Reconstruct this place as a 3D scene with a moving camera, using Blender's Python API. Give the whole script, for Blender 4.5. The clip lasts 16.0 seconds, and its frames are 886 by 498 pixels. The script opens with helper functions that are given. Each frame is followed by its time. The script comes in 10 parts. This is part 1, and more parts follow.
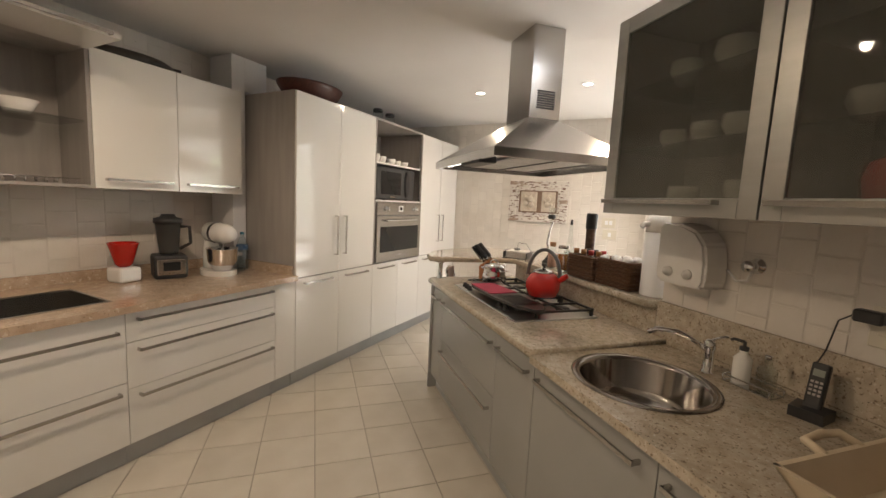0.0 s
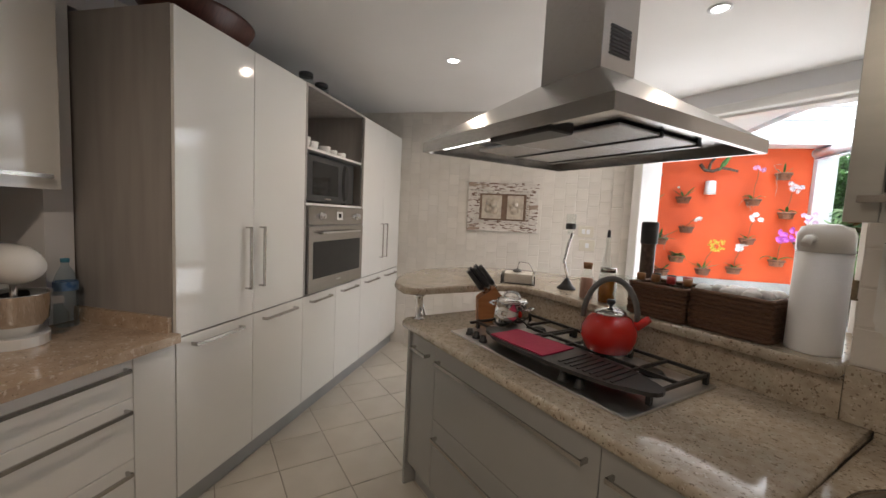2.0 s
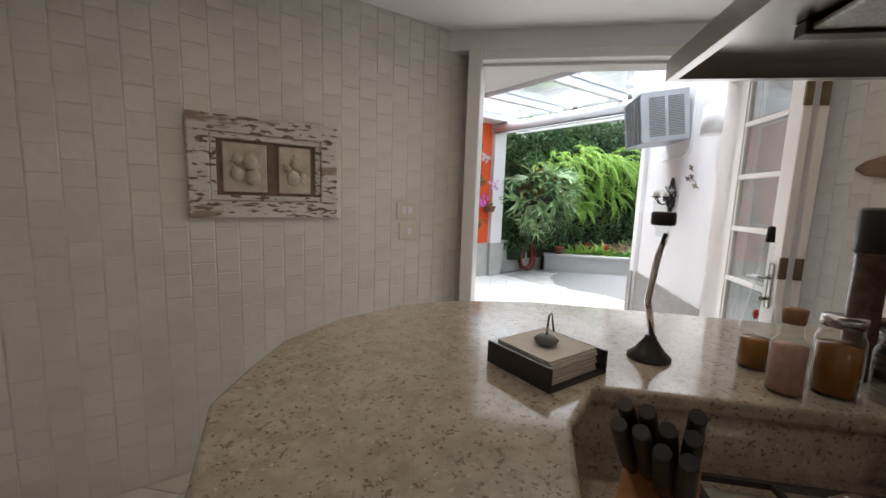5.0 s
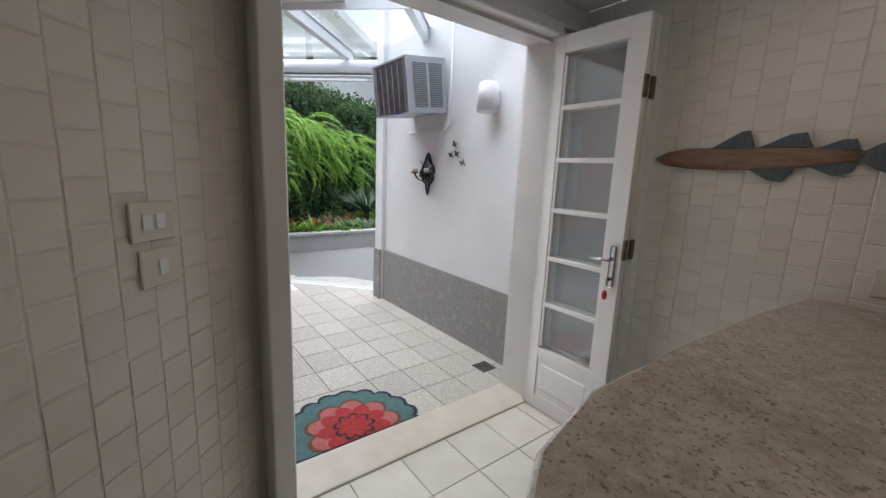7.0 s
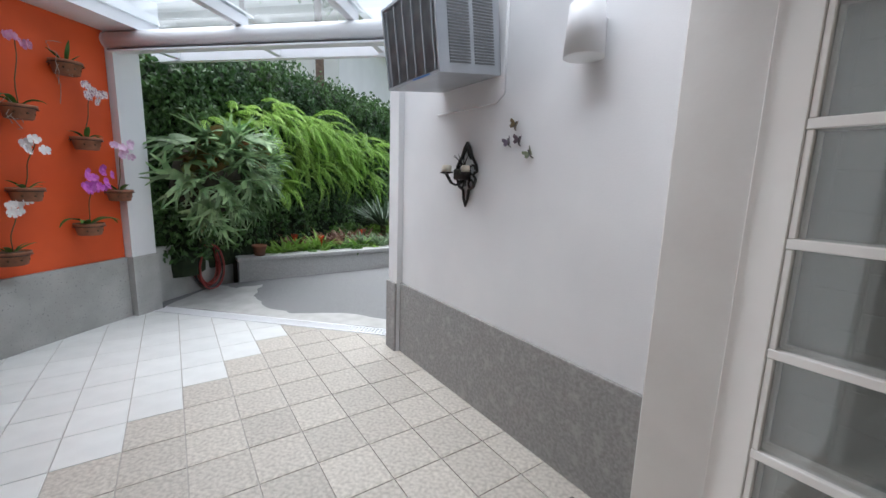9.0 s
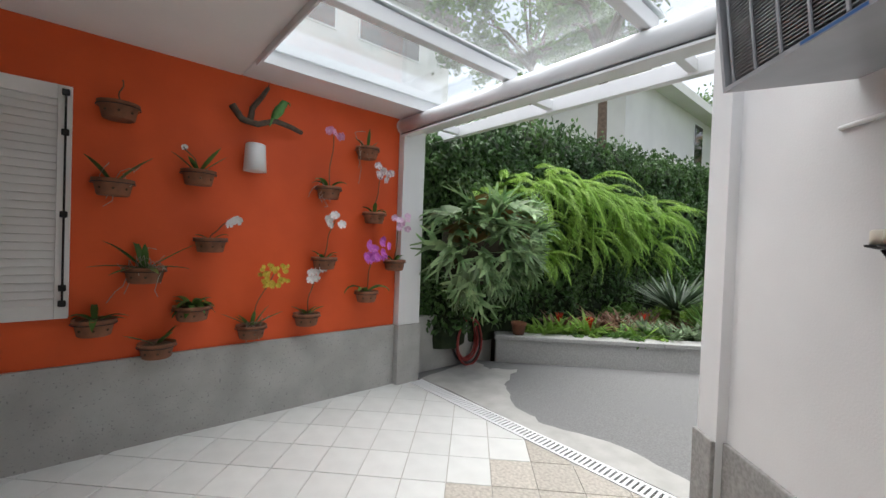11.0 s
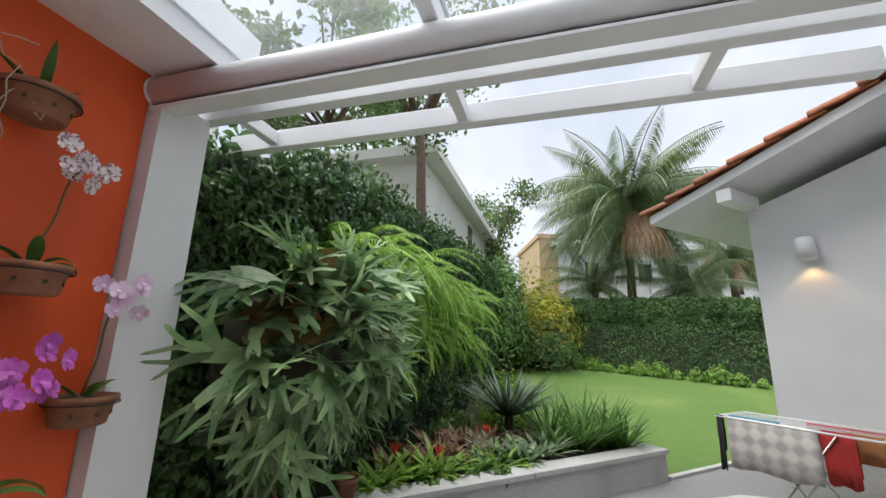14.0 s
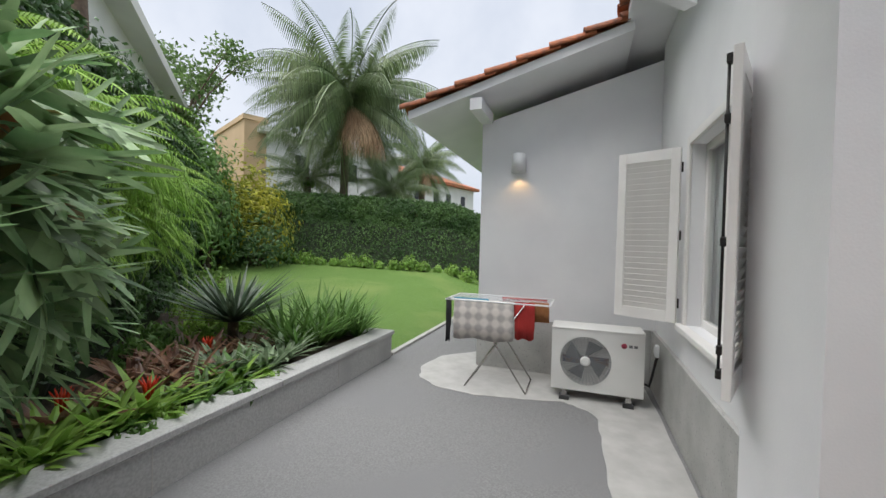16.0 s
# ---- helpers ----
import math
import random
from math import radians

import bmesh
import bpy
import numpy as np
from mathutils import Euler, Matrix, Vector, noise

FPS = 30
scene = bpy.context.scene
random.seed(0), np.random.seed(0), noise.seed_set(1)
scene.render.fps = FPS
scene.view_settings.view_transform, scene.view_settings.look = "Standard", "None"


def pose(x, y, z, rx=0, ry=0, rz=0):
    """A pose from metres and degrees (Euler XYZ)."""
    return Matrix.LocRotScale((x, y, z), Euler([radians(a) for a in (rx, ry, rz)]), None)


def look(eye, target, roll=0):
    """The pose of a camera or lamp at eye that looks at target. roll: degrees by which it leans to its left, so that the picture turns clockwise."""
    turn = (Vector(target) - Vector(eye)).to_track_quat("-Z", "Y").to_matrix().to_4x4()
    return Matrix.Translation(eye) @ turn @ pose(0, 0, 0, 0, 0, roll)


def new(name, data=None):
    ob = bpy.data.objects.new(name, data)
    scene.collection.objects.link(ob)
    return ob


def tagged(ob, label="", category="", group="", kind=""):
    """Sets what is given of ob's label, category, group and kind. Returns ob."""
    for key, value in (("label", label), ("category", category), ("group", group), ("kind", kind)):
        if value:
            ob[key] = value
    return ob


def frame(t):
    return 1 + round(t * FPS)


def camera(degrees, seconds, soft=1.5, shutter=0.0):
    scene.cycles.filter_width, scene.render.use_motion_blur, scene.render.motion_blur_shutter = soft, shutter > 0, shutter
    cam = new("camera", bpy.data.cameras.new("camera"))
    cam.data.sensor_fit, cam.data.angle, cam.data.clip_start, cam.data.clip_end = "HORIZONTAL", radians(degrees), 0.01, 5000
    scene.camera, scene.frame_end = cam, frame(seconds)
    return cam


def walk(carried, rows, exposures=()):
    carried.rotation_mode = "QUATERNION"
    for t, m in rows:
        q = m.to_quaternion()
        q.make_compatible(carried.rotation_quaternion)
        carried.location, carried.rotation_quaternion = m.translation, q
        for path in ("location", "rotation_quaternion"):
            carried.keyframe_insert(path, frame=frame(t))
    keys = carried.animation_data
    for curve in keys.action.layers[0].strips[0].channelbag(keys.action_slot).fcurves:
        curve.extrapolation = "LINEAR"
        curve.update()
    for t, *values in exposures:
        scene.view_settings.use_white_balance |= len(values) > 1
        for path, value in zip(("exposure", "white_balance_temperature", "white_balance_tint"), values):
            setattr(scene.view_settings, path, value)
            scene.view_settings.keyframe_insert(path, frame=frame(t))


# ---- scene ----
cam = camera(96.3, 16.0)
METRES, EYE, TILT, LEAN, TURN = 10.6, 1.54, 0.0, 0.0, 26.9
ROWS = [
    (0.0, 0.0, 0.0, 0.0, 0.32, -6.56, -2.78),
    (0.5, 0.0066, 0.0027, -0.0014, -12.91, -6.19, -2.85),
    (1.0, -0.0003, 0.0233, -0.0038, -15.74, -5.96, -2.99),
    (1.5, -0.0185, 0.0689, -0.0026, -12.47, -4.96, -2.9),
    (2.0, -0.0389, 0.1052, -0.0034, -13.32, -4.88, -2.78),
    (2.5, -0.0476, 0.1422, -0.0039, -24.03, -4.66, -2.9),
    (3.0, -0.0585, 0.1744, -0.0028, -34.46, -4.27, -3.06),
    (3.5, -0.0679, 0.2089, -0.0031, -43.69, -4.2, -2.9),
    (6.0, 0.002, 0.3673, -0.0003, -78.15, -11.18, -2.45),
    (6.5, 0.0282, 0.3856, 0.0034, -91.88, -11.02, -2.49),
    (7.0, 0.0539, 0.4049, 0.0036, -108.81, -10.75, -2.37),
    (7.5, 0.0831, 0.4104, 0.0001, -123.89, -10.57, -2.16),
    (8.0, 0.118, 0.4096, -0.0009, -124.85, -9.96, -2.12),
    (8.5, 0.155, 0.4009, -0.0018, -117.2, -9.19, -1.99),
    (9.0, 0.1865, 0.3772, -0.0029, -105.98, -9.41, -1.78),
    (9.5, 0.2191, 0.3699, -0.0059, -90.8, -9.63, -1.88),
    (10.0, 0.2482, 0.3686, -0.0063, -79.42, -9.84, -1.8),
    (12.5, 0.3492, 0.4158, 0.0128, -62.52, 13.23, -1.33),
    (13.0, 0.3813, 0.4392, 0.0128, -80.84, 13.28, -1.29),
    (13.5, 0.4204, 0.451, 0.009, -91.39, 13.3, -1.36),
    (14.0, 0.4551, 0.4648, 0.0049, -100.94, 12.89, -1.42),
    (14.5, 0.4901, 0.4766, 0.0075, -111.45, 9.3, -1.29),
    (15.0, 0.5233, 0.4717, 0.0041, -119.56, 4.16, -1.28),
    (15.5, 0.5345, 0.4731, 0.0032, -128.2, 1.21, -1.4),
    (16.0, 0.5363, 0.4804, 0.0035, -142.59, -1.01, -1.45),
]
walk(cam, [(t, pose(0, 0, EYE, TILT, LEAN, TURN) @ pose(METRES * x, METRES * y, METRES * z, 90 + pitch, roll, yaw)) for t, x, y, z, yaw, pitch, roll in ROWS],
     exposures=((0.0, 3.6, 6700, 10), (1.5, 3.55, 6200, 10), (2.0, 3.0, 6050, 10), (2.5, 2.65, 6000, 10), (3.5, 2.65, 6050, 10), (6.0, 1.5, 6100, 10), (7.0, 1.3, 5900, 10), (8.0, 1.3, 5850, 10), (9.0, 1.2, 5900, 10), (10.0, 1.2, 6300, 10), (12.5, 1.0, 6400, 10), (14.0, 0.95, 6400, 10), (15.0, 0.9, 6350, 10), (16.0, 0.75, 6350, 10)))

# ---------------------------------------------------------------- light
world = bpy.data.worlds.new("sky")
scene.world = world
world.use_nodes = True
wn = world.node_tree.nodes
wl = world.node_tree.links
SUN_EL, SUN_AZ = 77.0, 20.0
sky = wn.new("ShaderNodeTexSky")
sky.sky_type = "NISHITA"
sky.sun_disc = False
sky.sun_elevation, sky.sun_rotation = radians(SUN_EL), radians(SUN_AZ)
sky.air_density, sky.dust_density, sky.ozone_density = 1.2, 4.0, 1.0
# an overcast sheet of cloud in front of the blue
coord = wn.new("ShaderNodeTexCoord")
cloud = wn.new("ShaderNodeTexNoise")
cloud.inputs["Scale"].default_value, cloud.inputs["Detail"].default_value, cloud.inputs["Roughness"].default_value = 2.2, 6.0, 0.55
ramp = wn.new("ShaderNodeValToRGB")
ramp.color_ramp.elements[0].position, ramp.color_ramp.elements[0].color = 0.3, (3.5, 3.85, 4.5, 1)
ramp.color_ramp.elements[1].position, ramp.color_ramp.elements[1].color = 0.68, (5.4, 5.55, 5.9, 1)
veil = wn.new("ShaderNodeMix")
veil.data_type = "RGBA"
veil.inputs[0].default_value = 0.9
wl.new(coord.outputs["Generated"], cloud.inputs["Vector"])
wl.new(cloud.outputs["Fac"], ramp.inputs["Fac"])
wl.new(sky.outputs["Color"], veil.inputs[6])
wl.new(ramp.outputs["Color"], veil.inputs[7])
wl.new(veil.outputs[2], wn["Background"].inputs["Color"])
wn["Background"].inputs["Strength"].default_value = 0.1

sun_data = bpy.data.lights.new("sun", "SUN")
sun_data.energy, sun_data.angle, sun_data.color = 3.2, radians(80), (1.0, 0.97, 0.92)
sun = new("sun", sun_data)
sun.matrix_world = look((0, 0, 20), (20 * math.cos(radians(SUN_EL)) * -math.sin(radians(SUN_AZ)), 20 * math.cos(radians(SUN_EL)) * -math.cos(radians(SUN_AZ)), 20 - 20 * math.sin(radians(SUN_EL))))

# added area lamp in the garden doorway, strengthens daylight from terrace and sky
door_fill = bpy.data.lights.new("door_daylight", "AREA")
door_fill.shape, door_fill.size, door_fill.size_y = "RECTANGLE", 1.5, 2.2
door_fill.energy, door_fill.color = 2.2, (1.0, 0.97, 0.93)
door_light = new("door_daylight", door_fill)
door_light.matrix_world = pose(0, 0, 0, 0, 0, -45) @ pose(-2.62, 3.56, 1.25) @ pose(0, 0, 0, -90, 0, 0)

# ---------------------------------------------------------------- materials
def material(name, colour, rough=0.6, metal=0.0, second=None, scale=8.0, detail=5.0, spread=(0.35, 0.65), bump=0.0, bump_scale=60.0, coat=0.0, vary=0.0, spots=None, rough_vary=0.0, stretch=None, spec=0.5, trans=0.0, island=False):
    m = bpy.data.materials.new(name)
    m.use_nodes = True
    n, l = m.node_tree.nodes, m.node_tree.links
    b = n["Principled BSDF"]
    b.inputs["Roughness"].default_value = rough
    b.inputs["Metallic"].default_value = metal
    b.inputs["Coat Weight"].default_value = coat
    b.inputs["Coat Roughness"].default_value = 0.06
    b.inputs["Specular IOR Level"].default_value = spec
    b.inputs["Transmission Weight"].default_value = trans
    b.inputs["Base Color"].default_value = (*colour, 1)
    tc = n.new("ShaderNodeTexCoord")
    where = tc.outputs["Object"]
    if stretch:
        mp = n.new("ShaderNodeMapping")
        mp.inputs["Scale"].default_value = stretch
        l.new(where, mp.inputs["Vector"])
        where = mp.outputs["Vector"]
    out = None
    if second:
        t = n.new("ShaderNodeTexNoise")
        t.inputs["Scale"].default_value, t.inputs["Detail"].default_value = scale, detail
        l.new(where, t.inputs["Vector"])
        r = n.new("ShaderNodeValToRGB")
        r.color_ramp.elements[0].position, r.color_ramp.elements[1].position = spread
        r.color_ramp.elements[0].color, r.color_ramp.elements[1].color = (*colour, 1), (*second, 1)
        l.new(t.outputs["Fac"], r.inputs["Fac"])
        out = r.outputs["Color"]
        if rough_vary:
            mr = n.new("ShaderNodeMapRange")
            mr.inputs["To Min"].default_value, mr.inputs["To Max"].default_value = max(0.02, rough - rough_vary), min(1, rough + rough_vary)
            l.new(t.outputs["Fac"], mr.inputs["Value"])
            l.new(mr.outputs["Result"], b.inputs["Roughness"])
    for sc, lo, hi, col in spots or ():
        t = n.new("ShaderNodeTexNoise")
        t.inputs["Scale"].default_value, t.inputs["Detail"].default_value = sc, 3.0
        l.new(where, t.inputs["Vector"])
        mr = n.new("ShaderNodeMapRange")
        mr.inputs["From Min"].default_value, mr.inputs["From Max"].default_value = lo, hi
        l.new(t.outputs["Fac"], mr.inputs["Value"])
        mx = n.new("ShaderNodeMix")
        mx.data_type = "RGBA"
        l.new(mr.outputs["Result"], mx.inputs[0])
        if out:
            l.new(out, mx.inputs[6])
        else:
            mx.inputs[6].default_value = (*colour, 1)
        mx.inputs[7].default_value = (*col, 1)
        out = mx.outputs[2]
    if vary:
        source = n.new("ShaderNodeNewGeometry").outputs["Random Per Island"] if island else n.new("ShaderNodeObjectInfo").outputs["Random"]
        mr = n.new("ShaderNodeMapRange")
        mr.inputs["To Min"].default_value, mr.inputs["To Max"].default_value = 1 - vary, 1 + vary
        l.new(source, mr.inputs["Value"])
        mx = n.new("ShaderNodeVectorMath")
        mx.operation = "SCALE"
        if out:
            l.new(out, mx.inputs[0])
        else:
            mx.inputs[0].default_value = colour
        l.new(mr.outputs["Result"], mx.inputs["Scale"])
        out = mx.outputs[0]
    if out:
        l.new(out, b.inputs["Base Color"])
    if bump:
        t = n.new("ShaderNodeTexNoise")
        t.inputs["Scale"].default_value, t.inputs["Detail"].default_value = bump_scale, 4.0
        l.new(where, t.inputs["Vector"])
        bp = n.new("ShaderNodeBump")
        bp.inputs["Strength"].default_value, bp.inputs["Distance"].default_value = bump, 0.01
        l.new(t.outputs["Fac"], bp.inputs["Height"])
        l.new(bp.outputs["Normal"], b.inputs["Normal"])
    return m


def glowing(name, colour, strength):
    m = bpy.data.materials.new(name)
    m.use_nodes = True
    b = m.node_tree.nodes["Principled BSDF"]
    b.inputs["Base Color"].default_value = (*colour, 1)
    b.inputs["Emission Color"].default_value = (*colour, 1)
    b.inputs["Emission Strength"].default_value = strength
    return m


def leaf_material(name, a, b2, rough=0.45, scale=3.0, thin=0.35, vary=0.35):
    """Leaves: two greens by island and place, with light let through."""
    m = material(name, a, rough, second=b2, scale=scale, vary=vary, island=True, spec=0.4)
    n, l = m.node_tree.nodes, m.node_tree.links
    b = n["Principled BSDF"]
    tr = n.new("ShaderNodeBsdfTranslucent")
    mix = n.new("ShaderNodeMixShader")
    mix.inputs[0].default_value = thin
    src = b.inputs["Base Color"].links[0].from_socket
    l.new(src, tr.inputs["Color"])
    l.new(b.outputs[0], mix.inputs[1])
    l.new(tr.outputs[0], mix.inputs[2])
    l.new(mix.outputs[0], n["Material Output"].inputs["Surface"])
    return m


def clear_glass(name, tint=(0.95, 0.97, 0.97), rough=0.0, body=0.0, body_colour=(0.5, 0.5, 0.48), see_light=False, ior=1.5):
    """A thin pane: see-through with a mirror's gloss on it, and as much dull body as it has dirt or frosting."""
    m = bpy.data.materials.new(name)
    m.use_nodes = True
    n, l = m.node_tree.nodes, m.node_tree.links
    n.remove(n["Principled BSDF"])
    tr = n.new("ShaderNodeBsdfTransparent")
    tr.inputs["Color"].default_value = (*tint, 1)
    gl = n.new("ShaderNodeBsdfGlossy")
    gl.inputs["Roughness"].default_value = rough
    lw = n.new("ShaderNodeLayerWeight")
    lw.inputs["Blend"].default_value = 0.5
    pw = n.new("ShaderNodeMath")
    pw.operation = "POWER"
    pw.inputs[1].default_value = 5.0
    l.new(lw.outputs["Facing"], pw.inputs[0])
    fr = n.new("ShaderNodeMapRange")
    fr.inputs["To Min"].default_value, fr.inputs["To Max"].default_value = ((ior - 1) / (ior + 1)) ** 2, 1.0
    l.new(pw.outputs[0], fr.inputs["Value"])
    mix = n.new("ShaderNodeMixShader")
    l.new(fr.outputs[0], mix.inputs[0])
    l.new(tr.outputs[0], mix.inputs[1])
    l.new(gl.outputs[0], mix.inputs[2])
    last = mix.outputs[0]
    if body:
        df = n.new("ShaderNodeBsdfTranslucent" if see_light else "ShaderNodeBsdfDiffuse")
        df.inputs["Color"].default_value = (*body_colour, 1)
        no = n.new("ShaderNodeTexNoise")
        no.inputs["Scale"].default_value, no.inputs["Detail"].default_value = 1.3, 5.0
        tc = n.new("ShaderNodeTexCoord")
        l.new(tc.outputs["Object"], no.inputs["Vector"])
        mr = n.new("ShaderNodeMapRange")
        mr.inputs["From Min"].default_value, mr.inputs["From Max"].default_value = 0.3, 0.7
        mr.inputs["To Min"].default_value, mr.inputs["To Max"].default_value = body * 0.5, body * 1.5
        l.new(no.outputs["Fac"], mr.inputs["Value"])
        m2 = n.new("ShaderNodeMixShader")
        l.new(mr.outputs["Result"], m2.inputs[0])
        l.new(last, m2.inputs[1])
        l.new(df.outputs[0], m2.inputs[2])
        last = m2.outputs[0]
    l.new(last, n["Material Output"].inputs["Surface"])
    return m


PLASTER = material("white_plaster", (0.78, 0.78, 0.79), 0.75, second=(0.72, 0.72, 0.735), scale=1.6, bump=0.08, bump_scale=120)
CEILING = material("ceiling_paint", (0.80, 0.79, 0.78), 0.85, second=(0.76, 0.75, 0.74), scale=1.2, bump=0.05, bump_scale=90)
ORANGE = material("orange_paint", (0.74, 0.098, 0.016), 0.62, second=(0.66, 0.082, 0.013), scale=2.2, bump=0.1, bump_scale=140)
GROUT = material("grout", (0.68, 0.645, 0.60), 0.9, second=(0.60, 0.565, 0.52), scale=14, bump=0.2, bump_scale=200)
WALL_TILE = material("wall_tile_glaze", (0.70, 0.665, 0.62), 0.34, second=(0.64, 0.60, 0.55), scale=5, vary=0.045, bump=0.25, bump_scale=22, spots=[(60, 0.765, 0.78, (0.10, 0.07, 0.05))])
FLOOR_TILE = material("floor_tile_glaze", (0.66, 0.62, 0.55), 0.32, second=(0.60, 0.555, 0.485), scale=4, vary=0.05, bump=0.06, bump_scale=30, rough_vary=0.08)
FLOOR_GROUT = material("floor_grout", (0.42, 0.38, 0.32), 0.9, second=(0.34, 0.30, 0.26), scale=9)
GRANITE = material("pale_granite", (0.52, 0.455, 0.37), 0.10, second=(0.39, 0.335, 0.26), scale=26, detail=9, spread=(0.36, 0.66), spots=[(9, 0.56, 0.74, (0.46, 0.425, 0.345)), (95, 0.59, 0.65, (0.23, 0.18, 0.135)), (80, 0.62, 0.71, (0.60, 0.55, 0.475)), (120, 0.67, 0.71, (0.10, 0.085, 0.07))], coat=0.3)
LACQUER = material("white_lacquer", (0.80, 0.79, 0.765), 0.09, second=(0.77, 0.76, 0.735), scale=1.1, coat=0.4, bump=0.015, bump_scale=5)
GREY_LACQUER = material("grey_lacquer", (0.36, 0.36, 0.355), 0.2, second=(0.33, 0.33, 0.325), scale=1.4, coat=0.2, metal=0.15)
CARCASS = material("grey_laminate", (0.36, 0.335, 0.32), 0.5, second=(0.31, 0.29, 0.275), scale=18, stretch=(1, 1, 0.1))
PLINTH = material("grey_plinth", (0.42, 0.43, 0.44), 0.35, second=(0.37, 0.38, 0.39), scale=3, metal=0.3)
STEEL = material("brushed_steel", (0.50, 0.485, 0.465), 0.24, 1.0, second=(0.43, 0.415, 0.40), scale=40, stretch=(1, 12, 12), rough_vary=0.07)
CHROME = material("chrome", (0.80, 0.80, 0.80), 0.06, 1.0, second=(0.76, 0.76, 0.76), scale=9)
BLACK_METAL = material("black_enamel", (0.018, 0.018, 0.018), 0.35, second=(0.028, 0.027, 0.026), scale=30, bump=0.05)
BLACK_PLASTIC = material("black_plastic", (0.022, 0.022, 0.024), 0.42, second=(0.03, 0.03, 0.032), scale=20)
DARK_GLASS = material("oven_glass", (0.016, 0.017, 0.018), 0.07, second=(0.022, 0.023, 0.024), scale=3, spec=0.35)
WHITE_PAINT = material("white_gloss_paint", (0.78, 0.765, 0.745), 0.35, second=(0.74, 0.72, 0.70), scale=5, bump=0.05, bump_scale=40)
WHITE_METAL = material("white_powder_coat", (0.80, 0.81, 0.83), 0.4, second=(0.76, 0.77, 0.79), scale=2.5)
DADO = material("grey_granite_dado", (0.33, 0.325, 0.32), 0.55, second=(0.24, 0.235, 0.23), scale=55, detail=8, spots=[(16, 0.55, 0.75, (0.38, 0.37, 0.36))], bump=0.15, bump_scale=150)
DADO_PALE = material("pale_stone_dado", (0.44, 0.44, 0.425), 0.6, second=(0.35, 0.35, 0.335), scale=3.5, detail=8, bump=0.15, bump_scale=120, spots=[(60, 0.62, 0.70, (0.24, 0.24, 0.24))])
BEIGE_TILE = material("beige_stone_tile", (0.58, 0.54, 0.485), 0.45, second=(0.38, 0.35, 0.31), scale=45, detail=8, vary=0.09, bump=0.2, bump_scale=160, spots=[(90, 0.60, 0.68, (0.62, 0.59, 0.54))])
WHITE_TILE = material("white_floor_tile", (0.74, 0.75, 0.74), 0.35, second=(0.68, 0.69, 0.68), scale=5, vary=0.04, bump=0.05, bump_scale=80)
TERRACE_GROUT = material("terrace_grout", (0.47, 0.45, 0.42), 0.9, second=(0.40, 0.38, 0.35), scale=12)
SILL_STONE = material("cream_sill_stone", (0.66, 0.60, 0.51), 0.3, second=(0.60, 0.54, 0.45), scale=7)
PAVING = material("grey_paving", (0.22, 0.22, 0.222), 0.8, second=(0.165, 0.165, 0.168), scale=70, detail=8, bump=0.3, bump_scale=220, spots=[(1.1, 0.5, 0.66, (0.19, 0.19, 0.195))])
PALE_PAVING = material("pale_worn_paving", (0.46, 0.455, 0.44), 0.75, second=(0.38, 0.375, 0.36), scale=5, detail=8, bump=0.2, bump_scale=150)
PLANTER_STONE = material("planter_granite", (0.45, 0.45, 0.445), 0.6, second=(0.35, 0.35, 0.345), scale=60, detail=8, bump=0.2, bump_scale=160, spots=[(2.0, 0.55, 0.75, (0.33, 0.33, 0.325))])
SOIL = material("soil", (0.045, 0.033, 0.024), 0.95, second=(0.075, 0.055, 0.04), scale=25, bump=0.8, bump_scale=40)
LAWN = material("lawn", (0.075, 0.15, 0.022), 0.85, second=(0.11, 0.20, 0.033), scale=30, detail=8, bump=0.7, bump_scale=300, spots=[(0.7, 0.5, 0.75, (0.15, 0.22, 0.05))])
TERRACOTTA = material("terracotta", (0.28, 0.115, 0.06), 0.85, second=(0.17, 0.075, 0.045), scale=9, bump=0.25, bump_scale=60, vary=0.2)
ROOF_CLAY = material("roof_clay", (0.42, 0.135, 0.055), 0.85, second=(0.19, 0.075, 0.045), scale=7, bump=0.3, bump_scale=50, vary=0.3, spots=[(11, 0.6, 0.75, (0.09, 0.06, 0.05))])
GLASS = clear_glass("window_glass")
ROOF_GLASS = clear_glass("roof_glass", (0.95, 0.97, 0.97), 0.02, 0.05, (0.85, 0.87, 0.88), True, 1.4)
RED_ENAMEL = material("red_enamel", (0.50, 0.018, 0.012), 0.12, second=(0.43, 0.014, 0.010), scale=4, coat=0.5)

# ---------------------------------------------------------------- building helpers
TURN45 = pose(0, 0, 0, 0, 0, -45)
UP = Vector((0, 0, 1))


def uv(s, n, z=0.0):
    """A place in the frame of the diagonal walls, in world metres."""
    return TURN45 @ Vector((s, n, z))


def box(bm, x0, x1, y0, y1, z0, z1, m=None, bevel=0.0, seg=1):
    r = bmesh.ops.create_cube(bm, size=1.0)
    vs = r["verts"]
    for v in vs:
        v.co = Vector((x0 + (v.co.x + 0.5) * (x1 - x0), y0 + (v.co.y + 0.5) * (y1 - y0), z0 + (v.co.z + 0.5) * (z1 - z0)))
    if bevel:
        es = list({e for v in vs for e in v.link_edges})
        made = bmesh.ops.bevel(bm, geom=es, offset=bevel, segments=seg, affect="EDGES", profile=0.5)
        vs = list({v for f in made["faces"] for v in f.verts} | {v for v in vs if v.is_valid})
    if m is not None:
        for v in vs:
            v.co = m @ v.co
    return vs


